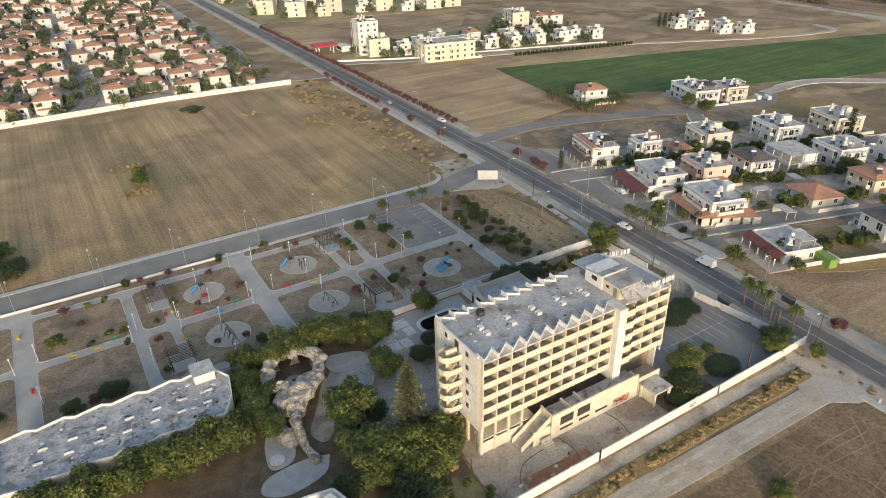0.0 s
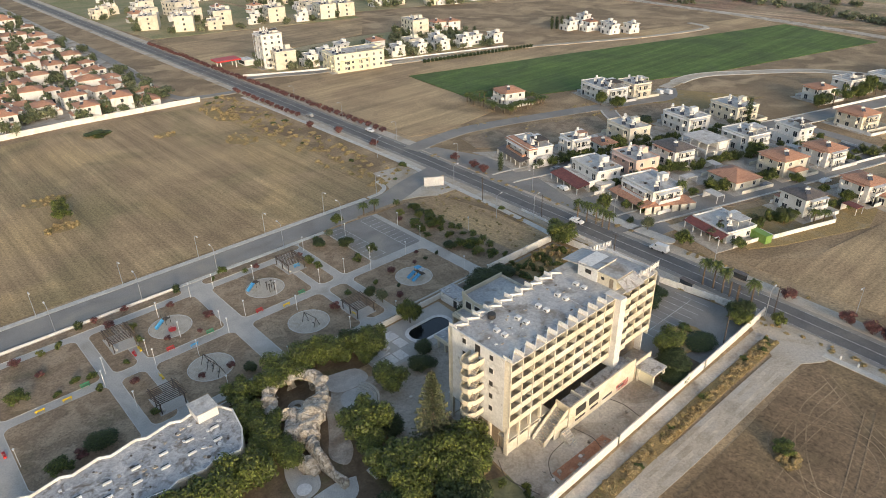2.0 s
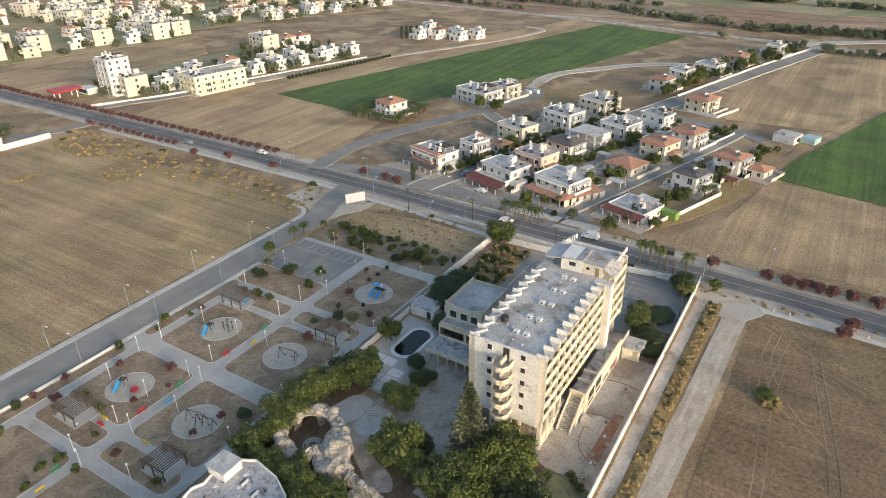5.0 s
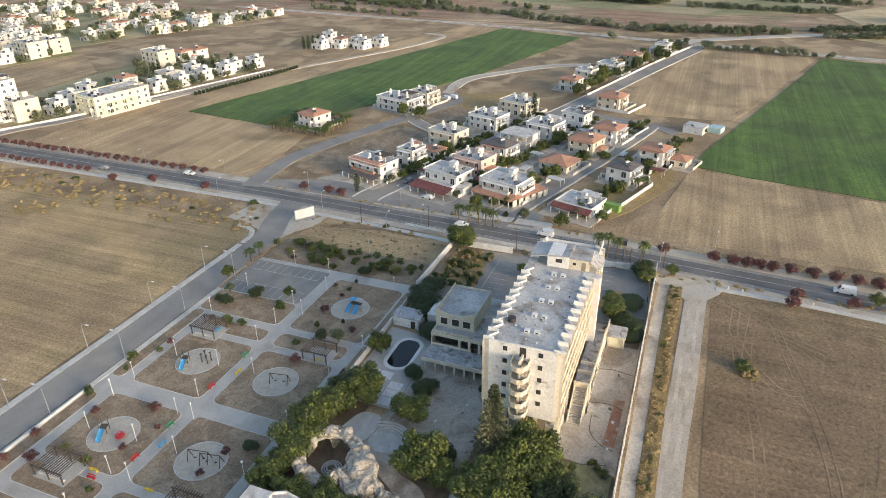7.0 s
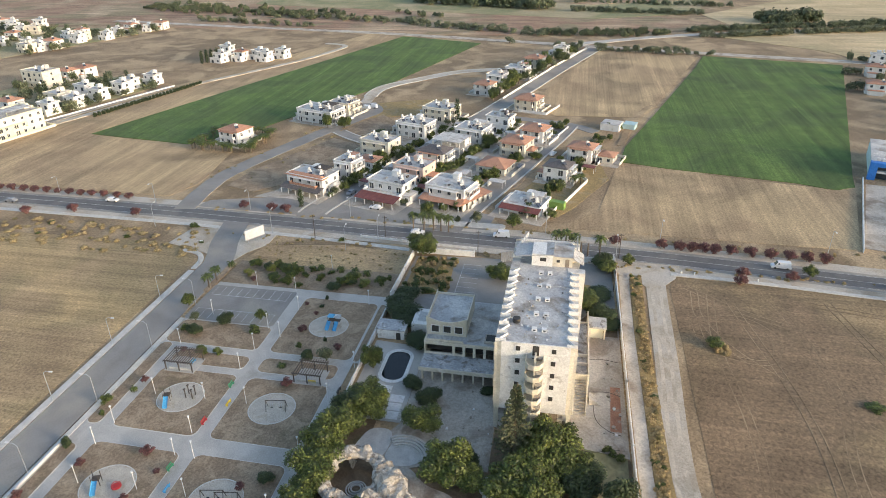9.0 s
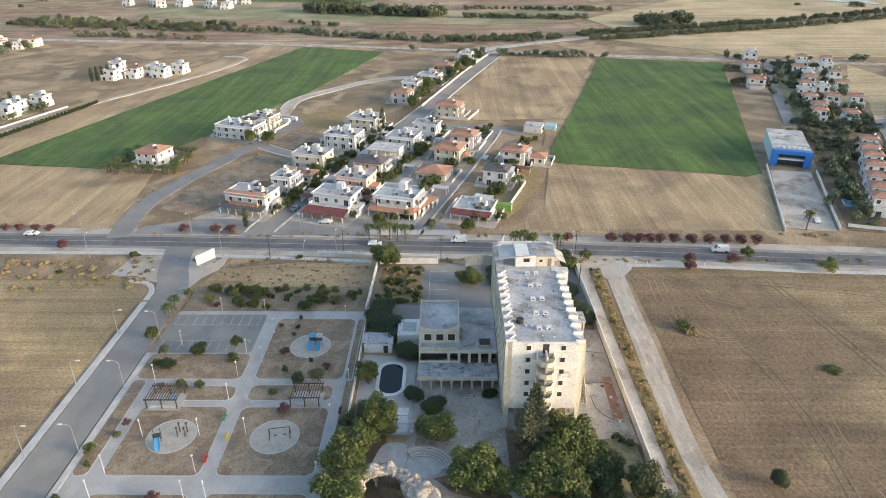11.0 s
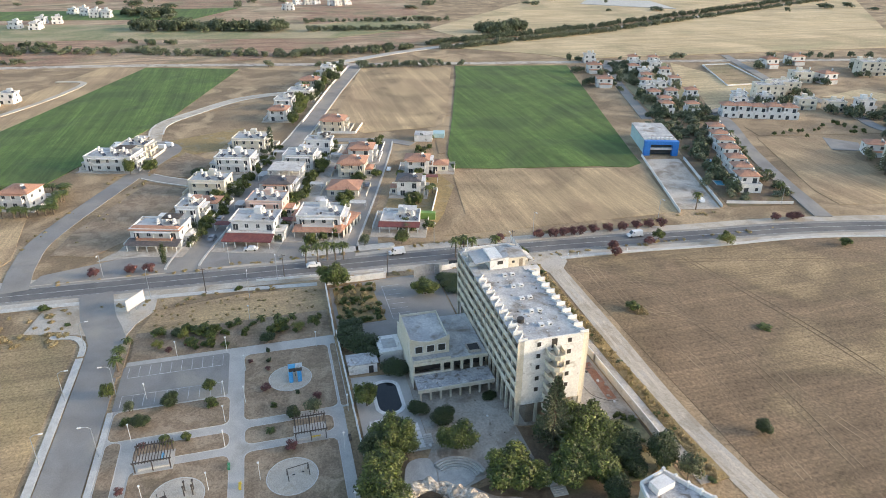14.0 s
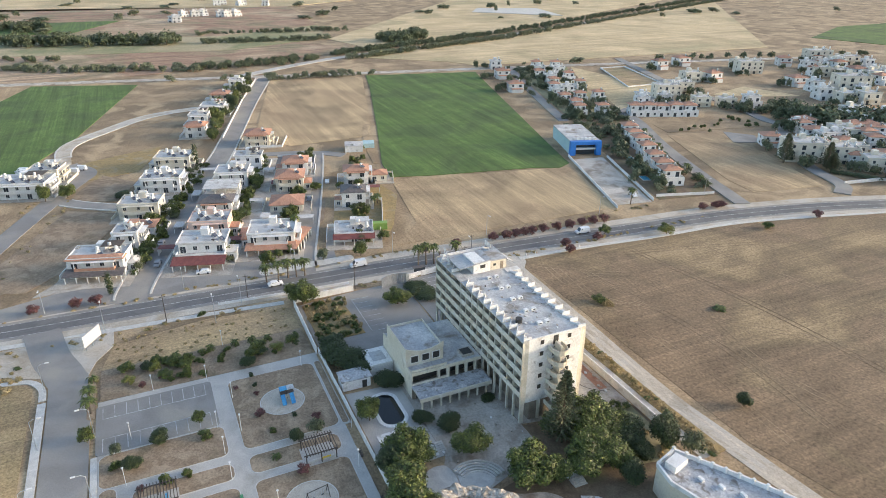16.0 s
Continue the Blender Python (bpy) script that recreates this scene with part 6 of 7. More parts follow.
# road signs and posts
for x, y in ((119.5, 40), (119.4, 36.5), (118.2, 20)):
    p = thing("marker_post", "short white roadside marker post", "post", x, y, 0, 0, "marker posts")
    part("post", Geo().box(-0.15, -0.15, 0, 0.15, 0.15, 0.9), white, p)
for x, y in ((125.6, 57), (126.2, 128), (120.5, 98), (118.5, 63), (123, 150), (106, 59.2)):
    p = thing("utility_pole", "dark timber utility pole beside the road", "pole", x, y, 0, 0, "utility poles")
    part("pole", Geo().bar((0, 0, 0), (0, 0, 8.2), 0.13, 0.09, 7), wood, p)
    part("cross_arm", Geo().box(-0.06, -0.8, 7.6, 0.06, 0.8, 7.72), wood, p)

# palm stumps beside the hotel wall
for x, y in ((125.9, 68), (125.7, 66)):
    p = thing("palm_stump", "bare dead palm trunk without crown", "stump", x, y)
    part("trunk", Geo().bar((0, 0, 0), (0.1, 0, 4.2), 0.26, 0.22, 8), bark, p)

# ---- artificial rock grotto and garden pools ----
def rock_tube(path, ring=14, close=False):
    """A lumpy tube along (x, y, z, across, high)."""
    g = Geo()
    if not close:
        fine = []
        for a, b in zip(path, path[1:]):
            fine += [tuple(u + (v - u) * q / 6 for u, v in zip(a, b)) for q in range(6)]
        x, y, z, rx, rz = path[0]
        path = [(x, y, z, 0.02, 0.02)] + fine + [path[-1], (*path[-1][:3], 0.02, 0.02)]
        path[0] = (2 * x - fine[1][0], 2 * y - fine[1][1], z, 0.02, 0.02)
        path[-1] = (path[-2][0] * 2 - path[-3][0], path[-2][1] * 2 - path[-3][1], path[-2][2], 0.02, 0.02)
    m = len(path)
    for i, (x, y, z, rx, rz) in enumerate(path):
        a, b = path[(i - 1) % m if close else max(i - 1, 0)], path[(i + 1) % m if close else min(i + 1, m - 1)]
        d = Vector((b[0] - a[0], b[1] - a[1], 0)).normalized()
        s = Vector((-d.y, d.x, 0))
        for k in range(ring):
            t = math.tau * k / ring
            p = Vector((x, y, z)) + s * rx * math.cos(t) + Vector((0, 0, rz * math.sin(t)))
            q = noise.noise(p * 0.45) * 0.7 + noise.noise(p * 1.1) * 0.32 + noise.noise(p * 2.6) * 0.12
            p += (s * math.cos(t) + Vector((0, 0, math.sin(t)))) * q * min(1.2, rx)
            g.v.append((p.x, p.y, max(p.z, -0.1)))
    for i in range(m if close else m - 1):
        for k in range(ring):
            j = (i + 1) % m
            g.f.append((i * ring + k, i * ring + (k + 1) % ring, j * ring + (k + 1) % ring, j * ring + k))
    return g


gro = thing("rock_grotto", "crumbling artificial rock grotto with a round roof opening", "grotto", 0, 0, 0)
ringp = [(28 + 5.4 * math.cos(t), 107 + 5.2 * math.sin(t), 3.1 + 0.6 * math.sin(t + 1), 1.45 + 0.35 * math.sin(2 * t), 0.62 + 0.12 * math.sin(3 * t)) for t in (math.tau * i / 84 for i in range(84))]
part("ring_roof", rock_tube(ringp, 22, True), rock, gro, "ring of tan artificial rock")
for i in range(7):
    t = math.tau * i / 7 + 0.3
    x, y = 28 + 5.4 * math.cos(t), 107 + 5.4 * math.sin(t)
    part("rock_pier", rock_tube([(x + 0.01 * k, y + 0.15 * k, k * 0.6, 1.0 - 0.07 * k, 0.6) for k in range(6)], 10), rock, gro)
part("rock_saddle", rock_tube([(31, 102.5, 3.0, 1.6, 0.9), (28.8, 101, 3.4, 2.4, 1.0), (26.6, 99.6, 3.3, 2.8, 1.1), (25, 98, 2.8, 2.6, 1.3), (24.3, 96.4, 2.2, 2.0, 1.6), (24, 95, 1.6, 1.4, 1.6)], 16), rock, gro)
part("rock_saddle", rock_tube([(25.4, 102.6, 2.6, 1.2, 0.8), (23.6, 101, 2.6, 1.6, 0.9), (23, 99, 2.3, 1.6, 1.2), (23.2, 97, 1.8, 1.6, 1.5)], 14), rock, gro)
part("rock_wall", rock_tube([(24, 95.4, 1.6, 1.3, 1.8), (23.2, 93, 1.8, 1.0, 2.0), (22.8, 90.5, 1.6, 0.8, 2.0), (22.8, 88, 1.3, 0.7, 1.7), (23, 85.6, 1.0, 0.6, 1.4), (23.4, 83.4, 0.8, 0.7, 1.2)], 12), rock, gro, "tapering rock wall")
part("rock_lump", rock_tube([(20.6, 93.4, 0.6, 0.8, 0.8), (20.8, 92.2, 1.0, 1.8, 1.4), (21, 90.6, 0.9, 1.7, 1.3), (21.2, 89.2, 0.6, 0.8, 0.7)], 12), rock, gro)
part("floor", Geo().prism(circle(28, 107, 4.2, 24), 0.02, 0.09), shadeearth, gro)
for r in (0.9, 1.35, 1.8):
    part("ring_step", Geo().strip([(27.8 + r * math.cos(i * math.tau / 24), 106.6 + r * math.sin(i * math.tau / 24)) for i in range(25)], 0.22, 0.05, 0.62 - r * 0.2), kerb, gro)


def slab(pts, material, label, z=0.14, name="garden_slab"):
    return flat(name, Geo().prism([tuple(p) for p in curve(pts + pts[:1], 4)[:-1]], -0.1, z), material, label, "paving")


slab([(37, 110.5), (43, 108.5), (43.5, 104.5), (40, 103.6), (36, 104.6), (35, 108)], kerb, "pale dry garden pool basin", 0.18)
slab([(40.5, 103), (41.5, 99.5), (38.6, 96.4), (35.5, 97.5), (34.5, 101), (36.5, 103.6)], kerb, "pale curved basin floor", 0.2)
slab([(35, 103), (34.4, 98.5), (31, 94.6), (29.4, 90), (26.4, 87.6), (25, 91), (27.4, 95), (29.6, 98.6), (32.6, 103.6)], concrete, "pale winding concrete path", 0.16)
slab([(22, 95.6), (21.8, 91), (20, 86.5), (16, 86.4), (16.6, 92), (18.6, 95.4)], kerb, "pale dry shallow basin", 0.14)
slab([(26, 84.4), (23.6, 80.8), (17, 79.6), (13, 82), (15, 85.0), (22, 85.6)], kerb, "pale broken paving beside the grotto", 0.13)
slab([(44, 103), (47, 102), (48, 98), (45, 95.5), (42.2, 96.4), (42.6, 100)], concrete, "cracked concrete path by the terrace", 0.17)
for i in range(5):
    r = 3.4 + i * 0.55
    st = Geo().strip([(36.2 + r * math.cos(radians(a)), 100.4 + r * math.sin(radians(a))) for a in range(-85, 36, 8)], 0.42, 0.1, 0.3 + i * 0.17)
    flat("amphitheatre_step", st, kerb, "curved pale step of a small amphitheatre", "step")
well = thing("stone_fountain", "ruined round white fountain with steps", "fountain", 32.6, 83, 0.06)
for r, z in ((2.4, 0.35), (1.7, 0.75), (0.9, 1.3)):
    part("tier", Geo().prism(circle(0, 0, r, 20), 0, z), whiter, well)
part("bowl", Geo().bar((0, 0, 1.3), (0, 0, 2.0), 0.4, 0.75, 12), whiter, well)
for i in range(5):
    part("step", Geo().box(-4.6 + i * 0.45, -1.6, 0, -4.2 + i * 0.45, 1.2, 0.15 + 0.1 * i), kerb, well)
tb = thing("round_table", "round white concrete table among shrubs", "table", 17.5, 87.4, 0.1)
part("top", Geo().prism(circle(0, 0, 1.3, 18), 0.6, 0.75), whiter, tb)
part("base", Geo().prism(circle(0, 0, 0.7, 12), 0, 0.6), whiter, tb)
# pool terrace slabs and steps
for i in range(4):
    for j in range(3):
        if (i + j) % 4 != 3:
            s = tagged(part("deck_slab", Geo().box(46.6 + i * 2.6, 104 + j * 3.4, 0.16, 48.9 + i * 2.6 + 0.1 * j, 107 + j * 3.4, 0.24 + 0.03 * ((i * 3 + j) % 3)), whiter), "pale broken deck slab beside the pool", "slab", "deck slabs")
for i in range(5):
    flat("terrace_step", Geo().box(49.2 - i * 0.5, 102.2, 0, 49.7 - i * 0.5, 104, 0.75 - i * 0.12), kerb, "low pale terrace step", "step")
lg = thing("fallen_slab", "toppled white concrete slab on the deck", "slab", 51.4, 111, 0.25, 12)
part("slab", Geo().box(-0.6, -2.6, 0, 0.6, 2.6, 0.5), whiter, lg)

# rubble and dark stains of the yard
for i in range(46):
    x, y = rng.choice(((rng.uniform(38, 60), rng.uniform(85, 103)), (rng.uniform(49, 90), rng.uniform(59.5, 63))))
    q = rng.uniform(0.15, 0.5)
    r = tagged(part("rubble_piece", Geo().prism([(x + q * math.cos(a + 0.3 * i), y + q * rng.uniform(0.6, 1) * math.sin(a + 0.3 * i)) for a in (0, 1.2, 2.5, 3.6, 5)], 0.08, 0.12 + q * 0.5), rng.choice((concrete, whiter, rock))), "broken piece of concrete rubble", "rubble", "rubble pieces")
red = flat("tiled_strip", Geo().prism([(51, 59.4), (65, 59.2), (65, 61.2), (51, 61.6)], 0, 0.115), mat("red_tile_paving", (0.33, 0.16, 0.10), (0.42, 0.22, 0.14), 0.5, 0.9, 5.0, 0.2, (0.40, 0.34, 0.28), 0.3), "strip of worn red floor tiles", "paving")

# tractor tracks in the bare fields
TR = [[(112, 40), (100, 25), (92, 5), (88, -20), (60, -50)], [(110, 38), (96, 38), (80, 30), (60, 10), (30, -20)], [(109, 34), (85, 36), (55, 34), (20, 36)], [(113, 20), (95, 16), (70, 14), (40, 18), (0, 10)], [(113, -20), (90, -22), (60, -30), (20, -38)],
      [(96, 40), (98, 28), (90, 22), (80, 26), (84, 38), (98, 40)], [(100, -50), (70, -60), (20, -80)], [(108, 10), (104, -10), (96, -40), (92, -56)], [(108, 30), (60, 22), (20, 24)], [(110, 5), (60, -4), (0, -8)]]
wheel = mat("tyre_track", (0.26, 0.186, 0.112), (0.37, 0.27, 0.165), 0.08, 0.95, 3.0, 0.5, (0.2, 0.137, 0.08), 0.05, cpos=0.5, grain=0.5)
for j, pts in enumerate(TR):
    c = curve(pts, 10)
    g = Geo()
    for o in (-0.9, 0.9):
        g.strip(offset(c, o), 0.24, 0.02, 0.058 + 0.004 * j + (0.002 if o > 0 else 0))
    flat("tyre_track", g, wheel, "pale tractor tyre tracks in the soil", "track")
for pts in ([(232, 52), (262, 46), (296, 36), (300, 30)],):
    flat("dirt_track", Geo().strip(curve(pts, 8), 3.0, 0.0, 0.17), soil, "pale dirt track beside the field", "track")

# carports and sheds between the village houses
for x, y, w in ((168, 146.5, 5), (186, 141, 5), (171, 121, 6), (183, 112, 5), (200, 112, 5), (176, 99, 6), (199, 103.5, 4), (218, 101, 5), (236, 100, 5), (217, 132, 6), (197, 65.5, 5), (166, 124.5, 5), (246, 124, 6), (216, 62, 5)):
    cp = thing("carport", "flat-roofed white carport on slim posts", "carport", x, y, 0.1, -17 + rng.choice((0, 90)), "carports")
    part("roof", Geo().box(-w / 2, -1.6, 2.3, w / 2, 1.6, 2.45), rng.choice((flatroof, tile, maroon, flatroof)), cp)
    for a in (-w / 2 + 0.15, w / 2 - 0.15):
        for b in (-1.45, 1.45):
            part("post", Geo().box(a - 0.07, b - 0.07, 0, a + 0.07, b + 0.07, 2.3), white, cp)
    part("back_wall", Geo().box(w / 2 - 0.05, -1.6, 0, w / 2 + 0.1, 1.6, 2.29), white, cp)

# cracks across the hotel yard, pools of the villas
tar = mat("dark_joint", (0.10, 0.085, 0.07), (0.16, 0.135, 0.11), 0.8, 0.9, 6.0, 0.0)
for j, pts in enumerate(([(50, 59.4), (51, 62), (54, 64.4), (60, 65)], [(62, 59.2), (63, 62), (62.4, 65.8)], [(74, 59.2), (74.6, 63), (74, 66)], [(46.4, 70), (44.6, 66), (46, 60)])):
    flat("joint", Geo().strip(curve(pts, 5), 0.13, 0.05, 0.15 + 0.004 * j), tar, "dark cracked joint in the concrete", "joint")
blue = mat("pool_blue", (0.10, 0.36, 0.50), (0.14, 0.42, 0.56), 0.5, 0.1, 3.0, 0.0)
for i in range(3):
    vp = thing("villa_pool", "small blue garden pool with pale edge", "swimming pool", 166 + i * 13, -48 - i * 6.4, 0.14, -18, "villa pools")
    part("edge", Geo().box(-3, -2, 0, 3, 2, 0.12), kerb, vp)
    part("water", Geo().box(-2.5, -1.5, 0.1, 2.5, 1.5, 0.135), blue, vp)

# ---- plants ----
PLANTS, LATER = {}, {"tree": [], "weeds": []}


def leaves(r, centres, n, size, lift=0.3):
    """n small leaf blades on the shells of several clumps (x, y, z, radius)."""
    g = Geo()
    area = sum(c[3] ** 2 for c in centres)
    for cx, cy, cz, cr in centres:
        for _ in range(max(4, int(n * cr * cr / area))):
            d = Vector((r.gauss(0, 1), r.gauss(0, 1), r.gauss(0.15, 0.9))).normalized()
            p = Vector((cx, cy, cz)) + d * cr * (r.random() ** 0.4) * r.uniform(0.85, 1.12)
            nrm = (d + Vector((r.uniform(-1, 1), r.uniform(-1, 1), r.uniform(-0.6, 1) + lift))).normalized()
            a = nrm.orthogonal().normalized()
            a = Matrix.Rotation(r.uniform(0, 6.28), 3, nrm) @ a
            b = nrm.cross(a)
            s = size * r.uniform(0.6, 1.3)
            g.add([p - a * s - b * s * 0.5, p - a * s * 0.2 + b * s * 0.75, p + a * s * 1.1], [(0, 1, 2)])
    return g


def tree_parts(ob, r, h, rad, n, size, material, trunk=0.3, clumps=9, flat_top=0.75, base=0.35):
    t = Geo()
    top = Vector((r.uniform(-0.2, 0.2), r.uniform(-0.2, 0.2), h * 0.5))
    t.bar((0, 0, -0.1), top, trunk, trunk * 0.6, 7)
    cs = [(0, 0, h * 0.66, rad * 0.62)]
    for i in range(clumps):
        a, q = math.tau * i / clumps + r.uniform(-0.4, 0.4), r.uniform(0.35, 0.72)
        z = h * r.uniform(base + 0.12, flat_top + 0.08)
        c = (rad * q * math.cos(a), rad * q * math.sin(a), z, rad * r.uniform(0.3, 0.5))
        cs.append(c)
        t.bar(top * r.uniform(0.6, 1), c[:3], trunk * 0.4, trunk * 0.12, 5)
    part("trunk", t, bark, ob)
    part("crown", leaves(r, cs, n, size), material, ob)


def frond(g, r, a, length, rise, droop, width):
    d = Vector((math.cos(a), math.sin(a), 0))
    side = Vector((-d.y, d.x, 0))
    pts = []
    for i in range(9):
        u = i / 8
        pts.append(d * length * u * (1 - 0.15 * u) + Vector((0, 0, rise * u - droop * u * u)))
    for i in range(8):
        p, q = pts[i], pts[i + 1]
        w = width * math.sin(math.pi * min(1, 0.15 + 0.85 * (i + 0.5) / 8)) ** 0.7
        for s in (-1, 1):
            tip = (p + q) / 2 + side * s * w + (q - p) * 0.9 - Vector((0, 0, w * 0.45))
            g.add([p, q, tip], [(0, 1, 2)])


def grow(kind, x, y, h, rad=None, label=None, z=0.0, rot=None):
    """A plant of that kind at its place; the first of a kind is built, the rest share its meshes."""
    base = {"broad": (6, 4), "broad2": (6, 4), "small": (3, 2), "dark": (6, 4), "yellow": (3, 2), "bush": (1.5, 1.2), "bushdark": (1.5, 1.2), "oleander": (2, 1.5), "olive": (4, 2.6), "far": (6, 4), "fardark": (6, 4),
            "cypress": (6, 0.9), "palm": (6, 3), "palmlow": (2, 2), "pine": (18, 4), "straw": (1, 1)}[kind]
    text_of = {"broad": "leafy green broad-crowned tree", "broad2": "dense green tree with a wide crown", "small": "small round-crowned green tree", "dark": "dense dark green tree", "yellow": "yellow-green leafy rounded shrub",
               "bush": "low rounded green shrub", "bushdark": "low dark green shrub clump", "oleander": "dark red flowering oleander shrub", "olive": "grey-green olive tree with thin crown", "far": "distant roadside tree, leaves greyed with painted haze", "fardark": "distant dark green roadside tree",
               "cypress": "slim dark green cypress tree", "palm": "tall palm with arching fronds", "palmlow": "short young palm with spiky fronds", "pine": "tall conical conifer with tiered branches", "straw": "tuft of dry straw-coloured weeds"}
    cat = {"bush": "shrub", "bushdark": "shrub", "oleander": "shrub", "yellow": "shrub", "palm": "palm", "palmlow": "palm", "straw": "weeds"}.get(kind, "tree")
    rad = rad or base[1] * h / base[0]
    m = Matrix.LocRotScale((x, y, z), Euler((0, 0, rng.uniform(0, 6.28) if rot is None else rot)), (rad / base[1], rad / base[1], h / base[0]))
    if kind in ("far", "fardark", "straw") and kind in PLANTS:
        LATER["weeds" if kind == "straw" else "tree"].append((PLANTS[kind], m))
        return None
    if kind in PLANTS:
        ob = again(PLANTS[kind], m)
    else:
        r = random.Random(len(PLANTS) + 3)
        ob = thing({"shrub": "shrub", "palm": "palm_tree", "weeds": "weed_tuft"}.get(cat, "tree"), label or text_of[kind], cat, group=cat + " planting")
        H, R = base
        if kind in ("broad", "broad2"):
            tree_parts(ob, r, H, R, 8200, 0.24, leaf, 0.25, 11)
        elif kind == "dark":
            tree_parts(ob, r, H, R, 6500, 0.25, leafd, 0.25, 10)
        elif kind == "small":
            tree_parts(ob, r, H, R, 2000, 0.18, leaf, 0.12, 7)
        elif kind == "yellow":
            tree_parts(ob, r, H, R, 1300, 0.16, leafy, 0.1, 7, base=0.2)
        elif kind == "olive":
            tree_parts(ob, r, H, R, 1700, 0.19, leafg, 0.14, 8)
        elif kind in ("bush", "bushdark", "oleander"):
            tree_parts(ob, r, H, R, 1000, 0.15, {"bush": leaf, "bushdark": leafd, "oleander": leafr}[kind], 0.06, 6, 0.7, 0.1)
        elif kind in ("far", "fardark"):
            # Distant trees take the leaf colours that carry painted haze.
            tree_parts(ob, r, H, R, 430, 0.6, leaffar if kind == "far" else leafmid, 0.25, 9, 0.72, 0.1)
        elif kind == "cypress":
            part("trunk", Geo().bar((0, 0, -0.1), (0, 0, H * 0.8), 0.12, 0.03), bark, ob)
            part("crown", leaves(r, [(0, 0, 0.6 + i * 0.62, R * (0.55 + 0.5 * math.sin(math.pi * (0.15 + i / 11)))) for i in range(9)], 900, 0.18, 0.8), leafd, ob)
        elif kind == "pine":
            part("trunk", Geo().bar((0, 0, -0.1), (0, 0, H), 0.3, 0.03, 7), bark, ob)
            g, br = Geo(), Geo()
            for i in range(24):
                zz = 2.0 + i * (H - 2.6) / 24
                ln = R * (1 - (zz / H) ** 1.25) + 0.35
                for k in range(9):
                    a = k * math.tau / 9 + i * 0.5 + r.uniform(-0.15, 0.15)
                    d = Vector((math.cos(a), math.sin(a), 0))
                    tip = Vector((0, 0, zz)) + d * ln * r.uniform(0.75, 1.1) + Vector((0, 0, 0.25 * ln))
                    br.bar((0, 0, zz), tip, 0.05, 0.02, 4)
                    for q in range(22):
                        p = Vector((0, 0, zz)).lerp(tip, 0.18 + 0.82 * q / 21)
                        nn = Vector((r.uniform(-1, 1), r.uniform(-1, 1), r.uniform(0, 1))).normalized()
                        b = nn.cross(d).normalized()
                        s = 0.3 * r.uniform(0.6, 1.2)
                        g.add([p - b * s, p + d * s * 0.5, p + b * s, p - d * s * 0.4], [(0, 1, 2, 3)])
            part("branch_frame", br, bark, ob)
            part("crown", g, leafg, ob)
        elif kind in ("palm", "palmlow"):
            hh = H - 0.6 if kind == "palm" else 0.7
            part("trunk", Geo().bar((0, 0, -0.1), (0.1, 0, hh * 0.5), 0.3, 0.22, 8).bar((0.1, 0, hh * 0.5), (0, 0, hh), 0.22, 0.24, 8), bark, ob)
            g = Geo()
            for i in range(34):
                frond(g, r, i * 2.4 + r.uniform(-0.2, 0.2), R * r.uniform(0.75, 1.05), R * r.uniform(0.1, 0.75), R * r.uniform(0.5, 0.95), 0.6 if kind == "palm" else 0.3)
            g.v = [(a, b, c + hh) for a, b, c in g.v]
            part("crown", g, leaf, ob)
        elif kind == "straw":
            part("straw_tuft", leaves(r, [(0, 0, 0.35, 0.55), (0.3, 0.2, 0.4, 0.45)], 160, 0.25, 0.1), straw, ob)
        PLANTS[kind] = ob
        ob.matrix_basis = m
    return tagged(ob, label or "")


# hotel garden
grow("pine", 39.8, 79.7, 18.6, 4.2)
for k, x, y, h, r in (("broad", 49, 110.5, 6, 4), ("broad2", 44.3, 98, 5, 3.3), ("broad", 33.3, 91.5, 6.5, 4.6), ("broad2", 37, 115, 6, 4.2), ("broad", 40.6, 72.4, 7.5, 4.6), ("broad2", 35, 76, 6.5, 4.4),
                      ("dark", 35, 67, 5, 4), ("broad", 30.5, 80, 5.5, 4), ("broad2", 29, 115, 5.5, 4), ("dark", 47, 114.2, 5, 3), ("broad", 62.3, 113.4, 5.5, 2.6), ("broad", 118, 114.2, 6, 4.2), ("dark", 119, 62, 4.5, 3),
                      ("broad2", 96, 66.5, 4.5, 3.2), ("dark", 92, 63, 3.5, 3.5), ("dark", 84, 111.5, 4.2, 4), ("dark", 88, 113.5, 4, 3.2), ("broad", 107, 89.7, 4, 3.6), ("dark", 72.5, 105, 3, 3.2), ("dark", 30.5, 61, 7, 3.2)):
    grow(k, x, y, h * 1.05, r * 1.15)
for k, x, y, h, r in (("olive", 25.5, 58.3, 6, 2.6), ("dark", 57.3, 103, 2.4, 2.1), ("dark", 53.5, 98.6, 2.8, 2.6), ("broad", 116, 60.5, 4, 2.6), ("broad", 18, 108.5, 5, 3.2), ("broad2", 18, 101, 4.8, 3.3), ("broad", 20.5, 115, 5, 3.2),
                      ("small", 22, 104.3, 4, 2), ("broad2", 19, 95, 4, 3), ("broad", 12, 94.2, 6.8, 3.6), ("broad2", 7, 93.6, 7.2, 4), ("broad", 1.5, 93.6, 7, 4), ("broad2", -4, 93.8, 7, 4), ("broad", -11, 93.4, 7.2, 4.2), ("broad2", -17, 93.6, 7, 4)):
    grow(k, x, y, h * 1.05, r * 1.15)
